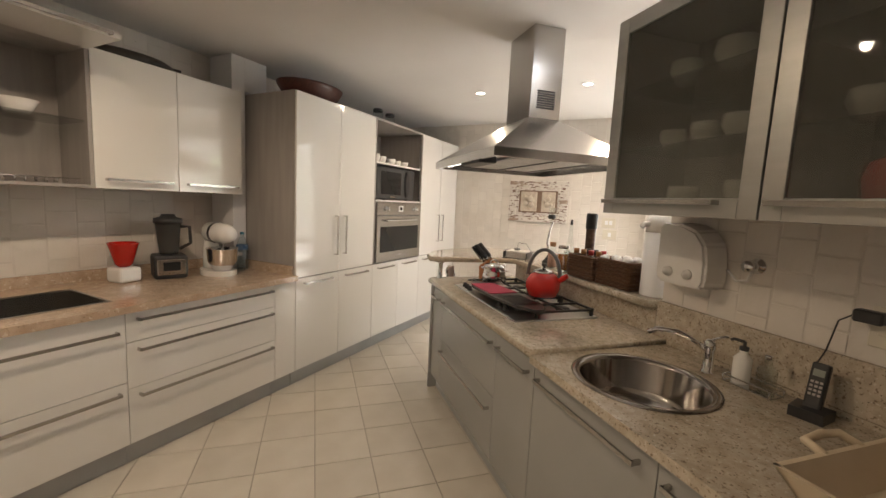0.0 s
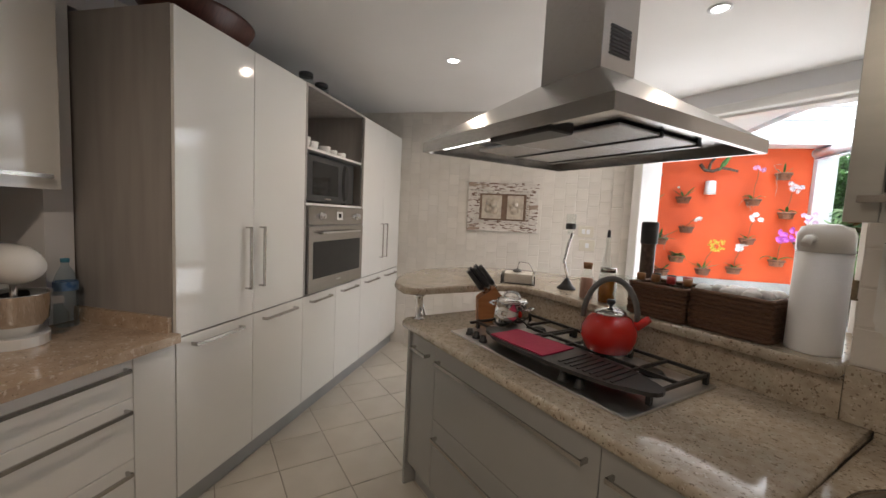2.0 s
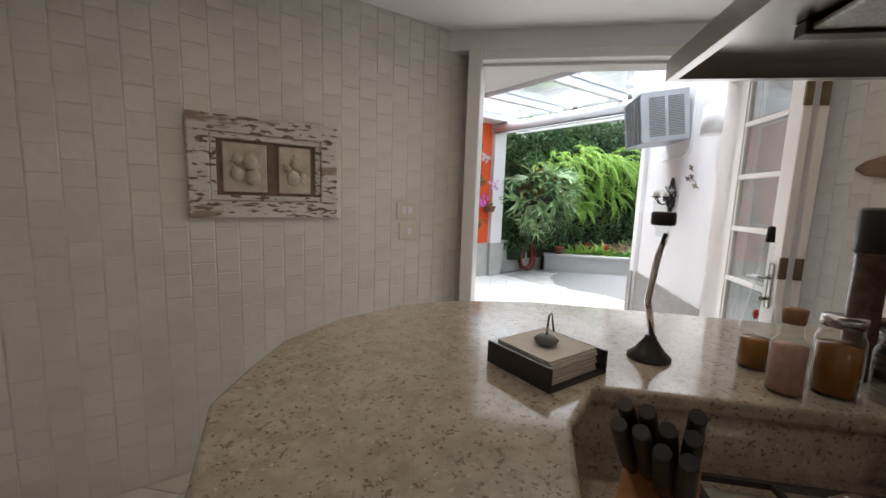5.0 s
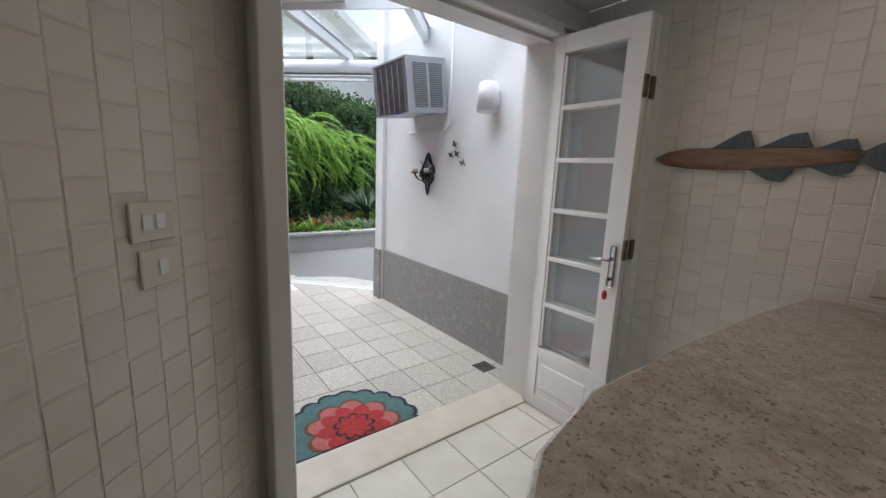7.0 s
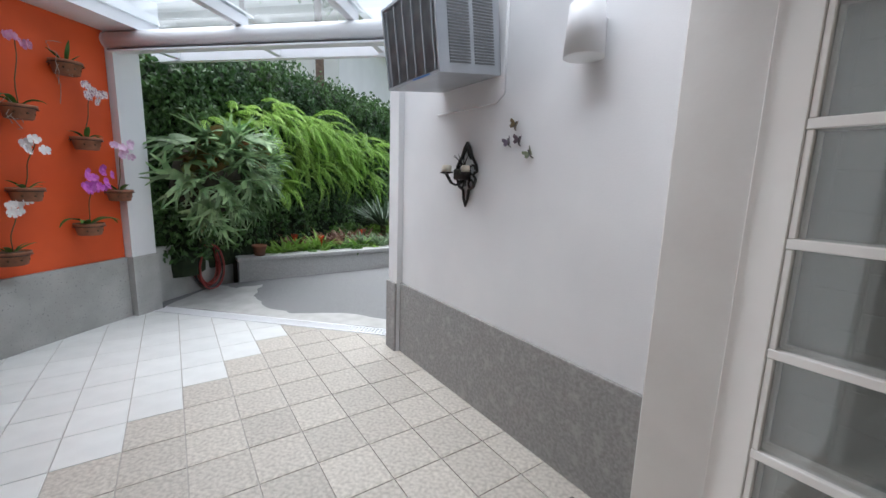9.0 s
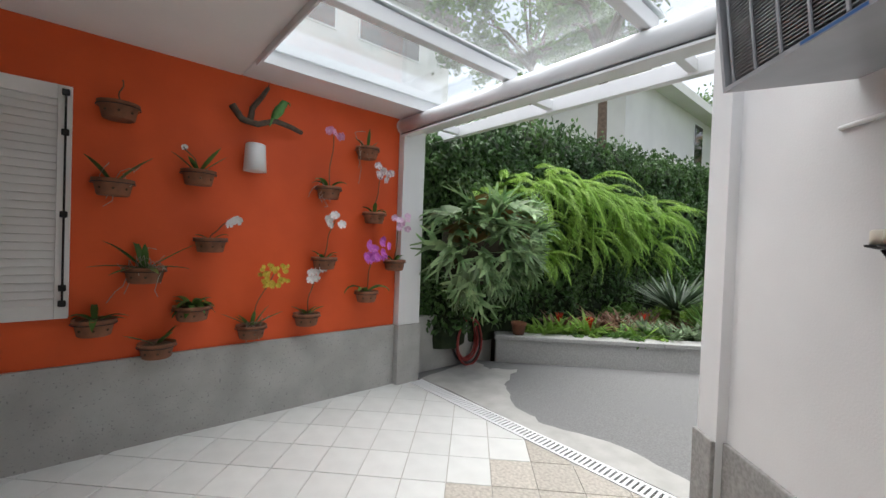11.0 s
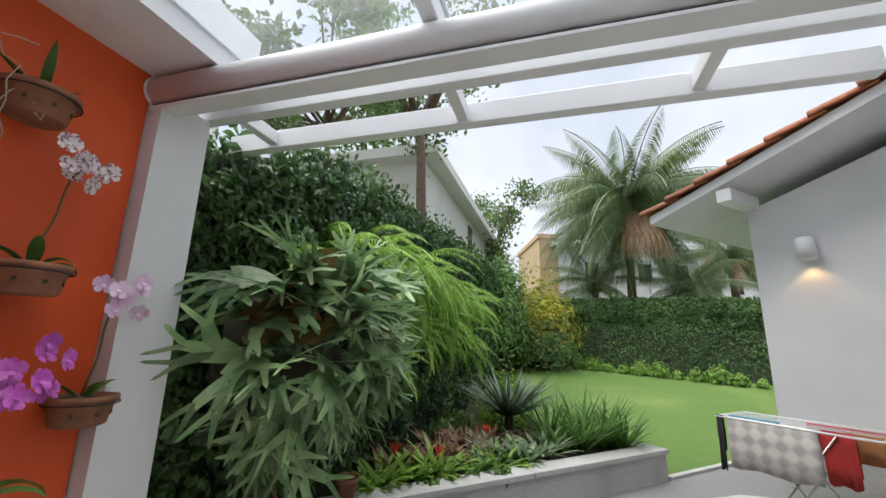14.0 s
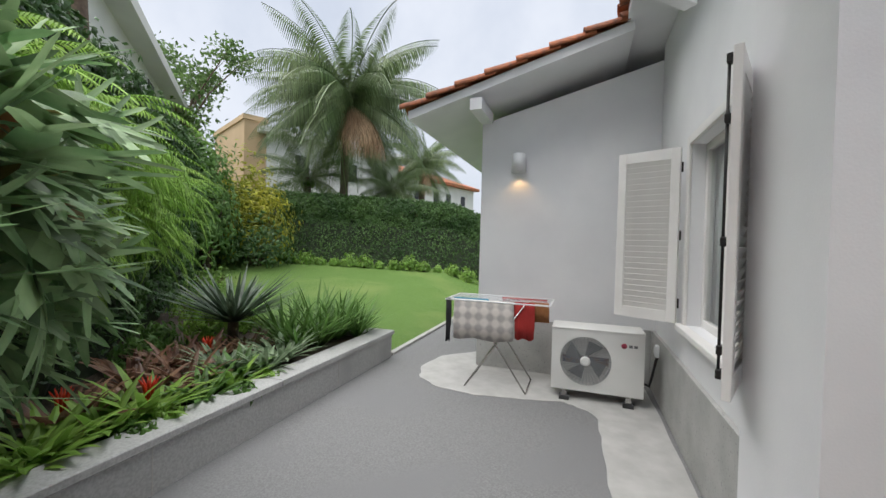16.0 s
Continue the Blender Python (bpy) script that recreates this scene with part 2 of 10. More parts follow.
def tube(bm, points, radius, seg=8, cap=True, taper=None):
    """A round bar through the points; radius may shrink to taper at the end."""
    pts = [Vector(p) for p in points]
    rings = []
    side = None
    for i, p in enumerate(pts):
        d = (pts[min(i + 1, len(pts) - 1)] - pts[max(i - 1, 0)]).normalized()
        if side is None:
            side = d.orthogonal().normalized()
        else:
            side = (side - d * side.dot(d))
            side = side.normalized() if side.length > 1e-6 else d.orthogonal().normalized()
        other = d.cross(side)
        k = i / max(1, len(pts) - 1)
        r = radius if taper is None else radius + (taper - radius) * k
        rings.append([bm.verts.new(p + (side * math.cos(a) + other * math.sin(a)) * r) for a in (math.tau * j / seg for j in range(seg))])
    for a, b in zip(rings, rings[1:]):
        for j in range(seg):
            f = bm.faces.new((a[j], a[(j + 1) % seg], b[(j + 1) % seg], b[j]))
            f.smooth = True
    if cap:
        bm.faces.new(list(reversed(rings[0])))
        bm.faces.new(rings[-1])


def lathe(bm, profile, seg=24, m=None, centre=(0, 0), cap=True):
    """A turned body; profile: (radius, height) from the bottom up."""
    rings = []
    for r, z in profile:
        if r < 1e-5:
            rings.append([bm.verts.new((centre[0], centre[1], z))])
        else:
            rings.append([bm.verts.new((centre[0] + r * math.cos(math.tau * j / seg), centre[1] + r * math.sin(math.tau * j / seg), z)) for j in range(seg)])
    for a, b in zip(rings, rings[1:]):
        for j in range(seg):
            k = (j + 1) % seg
            q = [a[j % len(a)], a[k % len(a)], b[k % len(b)], b[j % len(b)]]
            q = list(dict.fromkeys(q))
            if len(q) > 2:
                f = bm.faces.new(q)
                f.smooth = True
    if cap:
        if len(rings[0]) > 1:
            bm.faces.new(list(reversed(rings[0])))
        if len(rings[-1]) > 1:
            bm.faces.new(rings[-1])
    vs = [v for ring in rings for v in ring]
    if m is not None:
        for v in vs:
            v.co = m @ v.co
    return vs


def prism(bm, outline, z0, z1, m=None):
    """An upright prism over a plan outline that runs anticlockwise."""
    lo = [bm.verts.new((x, y, z0)) for x, y in outline]
    hi = [bm.verts.new((x, y, z1)) for x, y in outline]
    bm.faces.new(list(reversed(lo)))
    bm.faces.new(hi)
    for i in range(len(lo)):
        j = (i + 1) % len(lo)
        bm.faces.new((lo[i], lo[j], hi[j], hi[i]))
    if m is not None:
        for v in lo + hi:
            v.co = m @ v.co
    return lo + hi


def mesh_of(name, bm, mat, sharp=True):
    me = bpy.data.meshes.new(name)
    bmesh.ops.recalc_face_normals(bm, faces=bm.faces[:]) if len(bm.faces) < 20000 else None
    bm.to_mesh(me)
    bm.free()
    for x in mat if isinstance(mat, (list, tuple)) else (mat,):
        me.materials.append(x)
    return me


def part(name, bm, mat, parent=None, label="", m=None):
    ob = new(name, mesh_of(name, bm, mat))
    if m is not None:
        ob.matrix_basis = m
    if parent is not None:
        ob.parent = parent
    return tagged(ob, label)


def thing(name, label, category, m=None, group="", kind=""):
    ob = new(name)
    ob.empty_display_size = 0.1
    ob.matrix_basis = m if m is not None else Matrix()
    return tagged(ob, label, category, group, kind)


def solid(name, bm, mat, label, category, group="", kind="", m=None):
    """A thing of one mesh."""
    ob = part(name, bm, mat, None, label, m)
    return tagged(ob, "", category, group, kind)


def one_box(*a, **k):
    bm = bmesh.new()
    box(bm, *a, **k)
    return bm


def structure(name, bm, mat, label, category):
    return solid(name, bm, mat, label, category, kind="structure")


# ---------------------------------------------------------------- the setting
KX, KY = -2.42, 5.1            # face of the tall units, face of the tiled wall
CEIL = 2.62
WALL_S = -1.55                 # face of the diagonal wall beside the door
DOOR_N0, DOOR_N1 = 3.52, 3.82  # the door wall's inner and outer faces
JAMB_L, JAMB_R, DOOR_H = -3.44, -1.80, 2.42

# kitchen floor slab and terrace floor slab
bm = bmesh.new()
prism(bm, [(-3.5, -1.7), (2.4, -1.7), (2.4, 0.2), (uv(0.0, 1.72).x, uv(0.0, 1.72).y), (uv(WALL_S, 1.72).x, uv(WALL_S, 1.72).y), (uv(WALL_S, 3.70).x, uv(WALL_S, 3.70).y), (uv(JAMB_L - 0.05, 3.70).x, uv(JAMB_L - 0.05, 3.70).y), (uv(JAMB_L - 0.05, 3.70).x, 5.3), (-3.5, 5.3)], -0.15, -0.006)
floor_kitchen = structure("floor_kitchen", bm, FLOOR_GROUT, "cream ceramic tile kitchen floor laid on the diagonal", "floor")
bm = bmesh.new()
prism(bm, [(0.25, 4.99), (uv(WALL_S, 3.705).x, uv(WALL_S, 3.705).y), (3.40, 5.42), (3.535, 5.5), (3.535, 8.6), (-3.2, 8.6), (-3.2, 5.36), (0.25, 5.36)], -0.15, -0.008)
floor_terrace = structure("floor_terrace", bm, TERRACE_GROUT, "covered terrace floor of white and beige tiles", "floor")

# kitchen ceiling
bm = bmesh.new()
prism(bm, [(-3.5, -1.7), (2.4, -1.7), (2.4, 0.2), (uv(WALL_S, 1.4).x, uv(WALL_S, 1.4).y), (uv(WALL_S, 3.7).x, uv(WALL_S, 3.7).y), (uv(JAMB_L - 0.1, 3.7).x, uv(JAMB_L - 0.1, 3.7).y), (0.2, 5.25), (-3.5, 5.25)], CEIL, CEIL + 0.18)
ceiling_kitchen = structure("ceiling_kitchen", bm, CEILING, "plain white painted kitchen ceiling", "ceiling")

bm = one_box(-3.5, -3.262, -1.7, 5.3, -0.1, CEIL)
wall_west = structure("wall_west", bm, GROUT, "cream tiled kitchen wall behind the counter", "wall")
bm = one_box(-3.26, 0.22, KY + 0.003, KY + 0.25, -0.1, 2.86)
wall_north = structure("wall_north", bm, GROUT, "kitchen wall of handmade cream tiles", "wall")
bm = one_box(-3.5, 2.4, -1.9, -1.7, -0.1, CEIL)
structure("wall_south", bm, PLASTER, "plain white kitchen wall", "wall")
bm = one_box(2.4, 2.6, -1.9, 0.2, -0.1, CEIL)
structure("wall_east", bm, PLASTER, "plain white kitchen wall", "wall")
# wall behind the sink, and the wall with the wooden fish that goes on outdoors
bm = one_box(WALL_S + 0.003, 2.0, 1.703, 1.95, -0.1, CEIL, m=TURN45)
wall_sink = structure("wall_sink", bm, GROUT, "cream tiled wall above the sink counter", "wall")
bm = one_box(WALL_S + 0.003, WALL_S + 0.25, 1.95, DOOR_N1 - 0.02, -0.1, CEIL, m=TURN45)
wall_fish = structure("wall_fish", bm, GROUT, "cream tiled kitchen wall beside the garden door", "wall")
bm = one_box(WALL_S, WALL_S + 0.25, DOOR_N1 - 0.02, 6.14, -0.1, 3.4, m=TURN45)
wall_terrace = structure("wall_terrace", bm, PLASTER, "smooth white plastered terrace wall", "wall")
# lintel over the garden door, stub beside its jamb
bm = bmesh.new()
box(bm, JAMB_L - 0.5, WALL_S + 0.005, DOOR_N0 + 0.03, DOOR_N1 - 0.03, DOOR_H + 0.07, 3.1, m=TURN45)
wall_lintel = structure("wall_lintel", bm, PLASTER, "white plastered wall above the garden door", "wall")
bm = one_box(-3.0, 0.1, 5.355, 5.42, -0.1, 2.86)
structure("wall_terrace_back", bm, PLASTER, "plain white plastered outer wall of the kitchen", "wall")
bm = one_box(-3.2, -3.0, 5.3, 8.75, -0.1, 2.86)
structure("wall_terrace_end", bm, PLASTER, "plain white terrace end wall", "wall")

# door frame
bm = bmesh.new()
frame_ob = thing("door_frame", "white painted wooden frame of the garden door", "door frame", kind="structure")
for nm, a in (("jamb", (JAMB_L - 0.09, JAMB_L, DOOR_N0 - 0.02, DOOR_N1, -0.01, DOOR_H + 0.07)), ("jamb", (JAMB_R, WALL_S - 0.002, DOOR_N0 + 0.06, DOOR_N1, -0.01, DOOR_H + 0.07)), ("head", (JAMB_L, JAMB_R, DOOR_N0, DOOR_N1, DOOR_H, DOOR_H + 0.07))):
    part(nm, one_box(*a, m=TURN45, bevel=0.006), WHITE_PAINT, frame_ob)
part("stop", one_box(JAMB_L, JAMB_R, 3.60, 3.64, DOOR_H - 0.02, DOOR_H, m=TURN45), WHITE_PAINT, frame_ob)
structure("door_sill", one_box(JAMB_L - 0.05, WALL_S, DOOR_N0 + 0.03, DOOR_N1, -0.12, 0.012, m=TURN45, bevel=0.004), SILL_STONE, "cream stone sill under the garden door", "door sill")

# orange wall with its stone dado and the white post
bm = one_box(-3.0, 3.36, 8.5, 8.75, 0.64, 2.86)
wall_orange = structure("wall_orange", bm, ORANGE, "bright orange painted terrace wall", "wall")
bm = one_box(-3.0, 3.36, 8.47, 8.75, -0.1, 0.64, bevel=0.004)
structure("dado_orange", bm, DADO_PALE, "pale grey stone dado under the orange wall", "dado")
post = thing("post", "white square post on a grey stone base", "post", pose(3.36, 8.4, 0), kind="structure")
part("shaft", one_box(0.01, 0.29, 0.02, 0.35, 0.64, 2.749), PLASTER, post)
part("base", one_box(0, 0.3, 0, 0.35, -0.1, 0.64, bevel=0.004), DADO_PALE, post, "grey stone base")
# dado of the white wall
structure("dado_terrace", one_box(WALL_S - 0.02, WALL_S + 0.1, DOOR_N1 + 0.01, 6.14, -0.1, 0.63, m=TURN45, bevel=0.004), DADO, "speckled grey granite dado on the white wall", "dado")
# corner column
column = thing("column", "white plastered corner column with a granite base", "column", kind="structure")
part("shaft", one_box(-1.60, -0.98, 6.14, 6.30, -0.1, 3.4, m=TURN45), PLASTER, column)
part("base", one_box(-1.62, -1.45, 6.145, 6.31, -0.1, 0.63, m=TURN45, bevel=0.004), DADO, column, "speckled grey granite base")

# terrace ceiling and its glass roof
bm = bmesh.new()
box(bm, -3.0, 1.79, 5.36, 8.5, 2.85, 3.1)
ceiling_terrace = structure("ceiling_terrace", bm, CEILING, "plain white terrace ceiling", "ceiling")

# ---------------------------------------------------------------- kitchen: cabinets
def bar_handle(bm, a, b, out, r=0.006, stand=0.032):
    """A flat bar handle from a to b that stands off its front by two feet."""
    a, b, out = Vector(a), Vector(b), Vector(out)
    d = (b - a).normalized()
    w = d.cross(out).normalized()
    def bar(p, q, t, width):
        e = (q - p).normalized()
        side = e.cross(w).normalized()
        vs = []
        for c in (p, q):
            vs.append([bm.verts.new(c + w * (width * i) + side * (t * j)) for i, j in ((-1, -1), (1, -1), (1, 1), (-1, 1))])
        for k in range(4):
            bm.faces.new((vs[0][k], vs[0][(k + 1) % 4], vs[1][(k + 1) % 4], vs[1][k]))
        bm.faces.new(vs[0][::-1])
        bm.faces.new(vs[1])
    bar(a + out * stand, b + out * stand, r * 0.7, r * 1.3)
    for p in (a, b):
        k = d * (r * 0.8 if p is a else -r * 0.8)
        bar(p + k, p + k + out * stand, r * 0.7, r * 1.3)


def front(name, parent, y0, y1, z0, z1, x, mat, handle=None, gap=0.0018, label=""):
    """A cabinet front in the plane of x (facing +x of its thing), with an optional bar handle from (y, z) to (y, z)."""
    door = part(name, one_box(x - 0.019, x, y0 + gap, y1 - gap, z0 + gap, z1 - gap, bevel=0.0018, seg=2), mat, parent, label)
    if handle:
        bm = bmesh.new()
        (ya, za), (yb, zb) = handle
        bar_handle(bm, (x, ya, za), (x, yb, zb), (1, 0, 0))
        part("handle", bm, STEEL, door, "brushed steel bar handle")
    return door


CT = 0.92                       # worktop height
WALL_X = -3.26
# low units under the long worktop; local frames have +x as the way they face
def drawer_unit(y0, y1, splits, mat, label, handles, m=Matrix(), depth=0.55, top=CT - 0.04, group="drawer units under the worktop", name="drawer_unit"):
    t = thing(name, label, "cabinet", m, group)
    part("body", one_box(-depth, -0.021, y0 + 0.001, y1 - 0.001, 0.13, top - 0.005), CARCASS, t)
    for (z0, z1), h in zip(splits, handles):
        front("drawer_front", t, y0, y1, z0, z1, 0, mat, h)
    part("plinth", one_box(-0.10, -0.055, y0 + 0.001, y1 - 0.001, 0, 0.128), PLINTH, t, "grey plinth")
    return t


FX = -2.42
M_W = pose(FX, 0, 0)
drawer_unit(1.07, 2.03, ((0.71, 0.875), (0.45, 0.71), (0.13, 0.45)), LACQUER, "white lacquer unit with three wide drawers and steel bars", (((1.12, 0.835), (2.0, 0.835)), ((1.12, 0.665), (2.0, 0.665)), ((1.12, 0.405), (2.0, 0.405))), M_W)
drawer_unit(0.10, 1.07, ((0.49, 0.875), (0.13, 0.49)), LACQUER, "white lacquer unit with two deep drawers and steel bars", (((0.15, 0.78), (1.03, 0.78)), ((0.15, 0.44), (1.03, 0.44))), M_W, top=0.66)
drawer_unit(-0.9, 0.10, ((0.49, 0.875), (0.13, 0.49)), LACQUER, "white lacquer unit with two deep drawers and steel bars", (((-0.85, 0.78), (0.05, 0.78)), ((-0.85, 0.44), (0.05, 0.44))), M_W)
filler = thing("filler_panel", "narrow white lacquer filler panel beside the drawers", "panel", M_W)
part("panel", one_box(-0.019, 0, 2.032, 2.222, 0.13, 0.875, bevel=0.0015), LACQUER, filler)
part("plinth", one_box(-0.10, -0.055, 2.032, 2.222, 0, 0.128), PLINTH, filler, "grey plinth")

# worktop with a sunk basin
bm = bmesh.new()
SY0, SY1, SX0, SX1 = 0.30, 1.06, -3.02, -2.56
for a in ((WALL_X + 0.002, SX0, -0.9, 2.224), (SX1, FX + 0.03, -0.9, 2.224), (SX0, SX1, -0.9, SY0), (SX0, SX1, SY1, 2.224)):
    box(bm, a[0], a[1], a[2], a[3], CT - 0.04, CT)
box(bm, WALL_X + 0.002, WALL_X + 0.022, -0.9, 2.224, CT, CT + 0.07)
box(bm, WALL_X + 0.022, -2.44, 2.204, 2.224, CT, CT + 0.07)
COUNTER_STONE = material("beige_granite", (0.52, 0.40, 0.30), 0.15, second=(0.42, 0.31, 0.225), scale=16, detail=8, spots=[(60, 0.6, 0.66, (0.62, 0.52, 0.42)), (110, 0.64, 0.69, (0.2, 0.14, 0.1))], coat=0.3)
solid("worktop", bm, COUNTER_STONE, "polished beige granite worktop with an upstand", "worktop")
basin = thing("sink_basin", "steel kitchen sink sunk into the beige worktop", "sink", pose(0, 0, 0))
bm = bmesh.new()
for a in ((SX0, SX0 + 0.006, SY0, SY1), (SX1 - 0.006, SX1, SY0, SY1), (SX0, SX1, SY0, SY0 + 0.006), (SX0, SX1, SY1 - 0.006, SY1)):
    box(bm, *a, CT - 0.2, CT - 0.002)
box(bm, SX0, SX1, SY0, SY1, CT - 0.206, CT - 0.2)
part("bowl", bm, STEEL, basin)
bm = bmesh.new()
for a in ((SX0 - 0.012, SX0 + 0.004, SY0 - 0.012, SY1 + 0.012), (SX1 - 0.004, SX1 + 0.012, SY0 - 0.012, SY1 + 0.012), (SX0, SX1, SY0 - 0.012, SY0 + 0.004), (SX0, SX1, SY1 - 0.004, SY1 + 0.012)):
    box(bm, *a, CT, CT + 0.003)
part("rim", bm, STEEL, basin)
bm = bmesh.new()
lathe(bm, [(0.03, CT - 0.2), (0.03, CT - 0.196), (0.012, CT - 0.196)], 16, centre=((SX0 + SX1) / 2, 0.7))
part("drain", bm, CHROME, basin)

# pilaster by the tall units
structure("pilaster", one_box(WALL_X, -2.99, 2.10, 2.215, CT + 0.001, CEIL), PLASTER, "plain white pilaster between wall units and tall units", "pilaster")
structure("pilaster_upper", one_box(WALL_X, -2.99, 2.216, 2.42, 2.36, CEIL), PLASTER, "plain white pilaster above the tall units", "pilaster")

# wall units
UX = -2.87
def wall_unit(y0, y1, label):
    t = thing("wall_cabinet", label, "wall cabinet", pose(UX, 0, 0), "white wall cabinets")
    part("body", one_box(-0.375, -0.021, y0 + 0.001, y1 - 0.001, 1.54, 2.315), CARCASS, t)
    front("door", t, y0, y1, 1.53, 2.32, 0, LACQUER, ((y0 + 0.05, 1.585), (y1 - 0.05, 1.585)))
    return t


wall_unit(1.15, 1.62, "glossy white lacquer wall cabinet with a steel bar")
wall_unit(1.62, 2.095, "glossy white lacquer wall cabinet with a steel bar")
open_unit = thing("open_wall_cabinet", "wall cabinet with its white flap lifted, plates inside", "wall cabinet", pose(UX, 0, 0))
bm = bmesh.new()
for a in ((-0.375, -0.36, 0.1, 1.148, 1.53, 2.32), (-0.36, 0, 0.1, 0.118, 1.53, 2.32), (-0.36, 0, 1.13, 1.148, 1.53, 2.32), (-0.36, 0, 0.118, 1.13, 1.53, 1.548), (-0.36, 0, 0.118, 1.13, 2.302, 2.32)):
    box(bm, *a)
part("body", bm, CARCASS, open_unit)
part("shelf", one_box(-0.355, -0.03, 0.12, 1.128, 1.90, 1.912), GLASS, open_unit, "glass shelf")
flap = part("flap", one_box(0.0, 0.36, 0.1, 1.148, 2.30, 2.322, bevel=0.002), LACQUER, open_unit, "raised white lacquer flap")
bm = bmesh.new()
bar_handle(bm, (0.36, 0.15, 2.311), (0.36, 1.1, 2.311), (1, 0, 0))
part("handle", bm, STEEL, flap)
# dish rack and dishes inside
rack = thing("dish_rack", "chrome wire dish rack in the open cabinet", "dish rack", pose(UX, 0, 1.549))
bm = bmesh.new()
for i in range(22):
    y = 0.2 + i * 0.042
    tube(bm, [(-0.33, y, 0.002), (-0.33, y, 0.03), (-0.04, y, 0.03), (-0.04, y, 0.002)], 0.0022, 6)
for x in (-0.33, -0.04):
    tube(bm, [(x, 0.18, 0.03), (x, 1.1, 0.03)], 0.003, 6)
part("wires", bm, CHROME, rack)
CERAMIC = material("white_ceramic", (0.78, 0.775, 0.76), 0.18, second=(0.74, 0.735, 0.72), scale=8, coat=0.3)
def cup(m, r=0.04, h=0.06, label="small white ceramic cup", mat=CERAMIC, handle=True, group="cups on the niche shelf"):
    t = thing("cup", label, "cup", m, group)
    bm = bmesh.new()
    lathe(bm, [(r * 0.55, 0), (r * 0.62, h * 0.05), (r * 0.9, h * 0.5), (r, h), (r * 0.93, h), (r * 0.8, h * 0.45), (r * 0.45, h * 0.12), (0, h * 0.1)], 20)
    part("bowl", bm, mat, t)
    if handle:
        bm = bmesh.new()
        tube(bm, [(r * 0.85, 0, h * 0.8), (r * 1.35, 0, h * 0.8), (r * 1.45, 0, h * 0.5), (r * 1.2, 0, h * 0.25), (r * 0.75, 0, h * 0.3)], r * 0.09, 6)
        part("handle", bm, mat, t)
    return t


for y, r, h in ((0.5, 0.045, 0.09), (0.62, 0.045, 0.09), (0.76, 0.05, 0.1)):
    cup(pose(UX - 0.16, y, 1.582), r, h, "white mug on the dish rack", group="mugs on the dish rack")
for y in (0.55, 0.72, 0.9):
    bm = bmesh.new()
    lathe(bm, [(0.05, 0), (0.055, 0.01), (0.09, 0.07), (0.084, 0.07), (0.05, 0.015), (0, 0.012)], 20)
    solid("bowl", bm, CERAMIC, "white china bowl on a glass shelf", "bowl", "bowls in the open cabinet", m=pose(UX - 0.18, y, 1.913))

# tall units
def tall_unit(y0, y1, label):
    t = thing("tall_cabinet", label, "tall cabinet", M_W, "tall white cabinets")
    ym = (y0 + y1) / 2
    part("body", one_box(-0.62, -0.021, y0 + 0.001, y1 - 0.001, 0.13, 2.338), CARCASS, t, "grey laminate carcass")
    for a, b, hy in ((y0, ym, ym - 0.055), (ym, y1, ym + 0.055)):
        front("door", t, a, b, 0.895, 2.335, 0, LACQUER, ((hy, 1.045), (hy, 1.39)))
    for a, b in ((y0, ym), (ym, y1)):
        front("lower_door", t, a, b, 0.13, 0.89, 0, LACQUER, ((a + 0.08, 0.845), (b - 0.1, 0.845)))
    part("plinth", one_box(-0.10, -0.055, y0, y1, 0, 0.128), PLINTH, t, "grey plinth")
    return t


Y0, Y1, Y2, Y3 = 2.226, 3.215, 4.13, 5.098
tall_unit(Y0, Y1, "tall glossy white lacquer cabinet with steel handles")
tall_unit(Y2, Y3, "tall glossy white lacquer cabinet beside the tiled wall")
oven_unit = thing("oven_cabinet", "white and grey tall unit with an open niche", "tall cabinet", M_W)
bm = bmesh.new()
for a in ((-0.62, 0.0, Y1 + 0.001, Y1 + 0.02, 0.892, 2.338), (-0.62, 0.0, Y2 - 0.02, Y2 - 0.001, 0.892, 2.338), (-0.62, 0.0, Y1 + 0.02, Y2 - 0.02, 2.32, 2.338), (-0.62, -0.6, Y1 + 0.02, Y2 - 0.02, 0.892, 2.32), (-0.62, -0.021, Y1 + 0.001, Y2 - 0.001, 0.13, 0.89)):
    box(bm, *a)
part("carcass", bm, CARCASS, oven_unit, "grey laminate carcass")
for z in (1.925, 1.545):
    part("shelf", one_box(-0.58, -0.004, Y1 + 0.021, Y2 - 0.021, z - 0.018, z, bevel=0.001), LACQUER, oven_unit, "white shelf")
ym = (Y1 + Y2) / 2
for a, b in ((Y1, ym), (ym, Y2)):
    front("lower_door", oven_unit, a, b, 0.13, 0.89, 0, LACQUER, ((a + 0.08, 0.845), (b - 0.1, 0.845)))
part("plinth", one_box(-0.10, -0.055, Y1, Y2, 0, 0.128), PLINTH, oven_unit, "grey plinth")
bm = bmesh.new()
box(bm, -0.006, 0.004, Y2 - 0.055, Y2 - 0.022, 1.546, 2.318)
part("edge_strip", bm, STEEL, oven_unit, "steel edge strip")

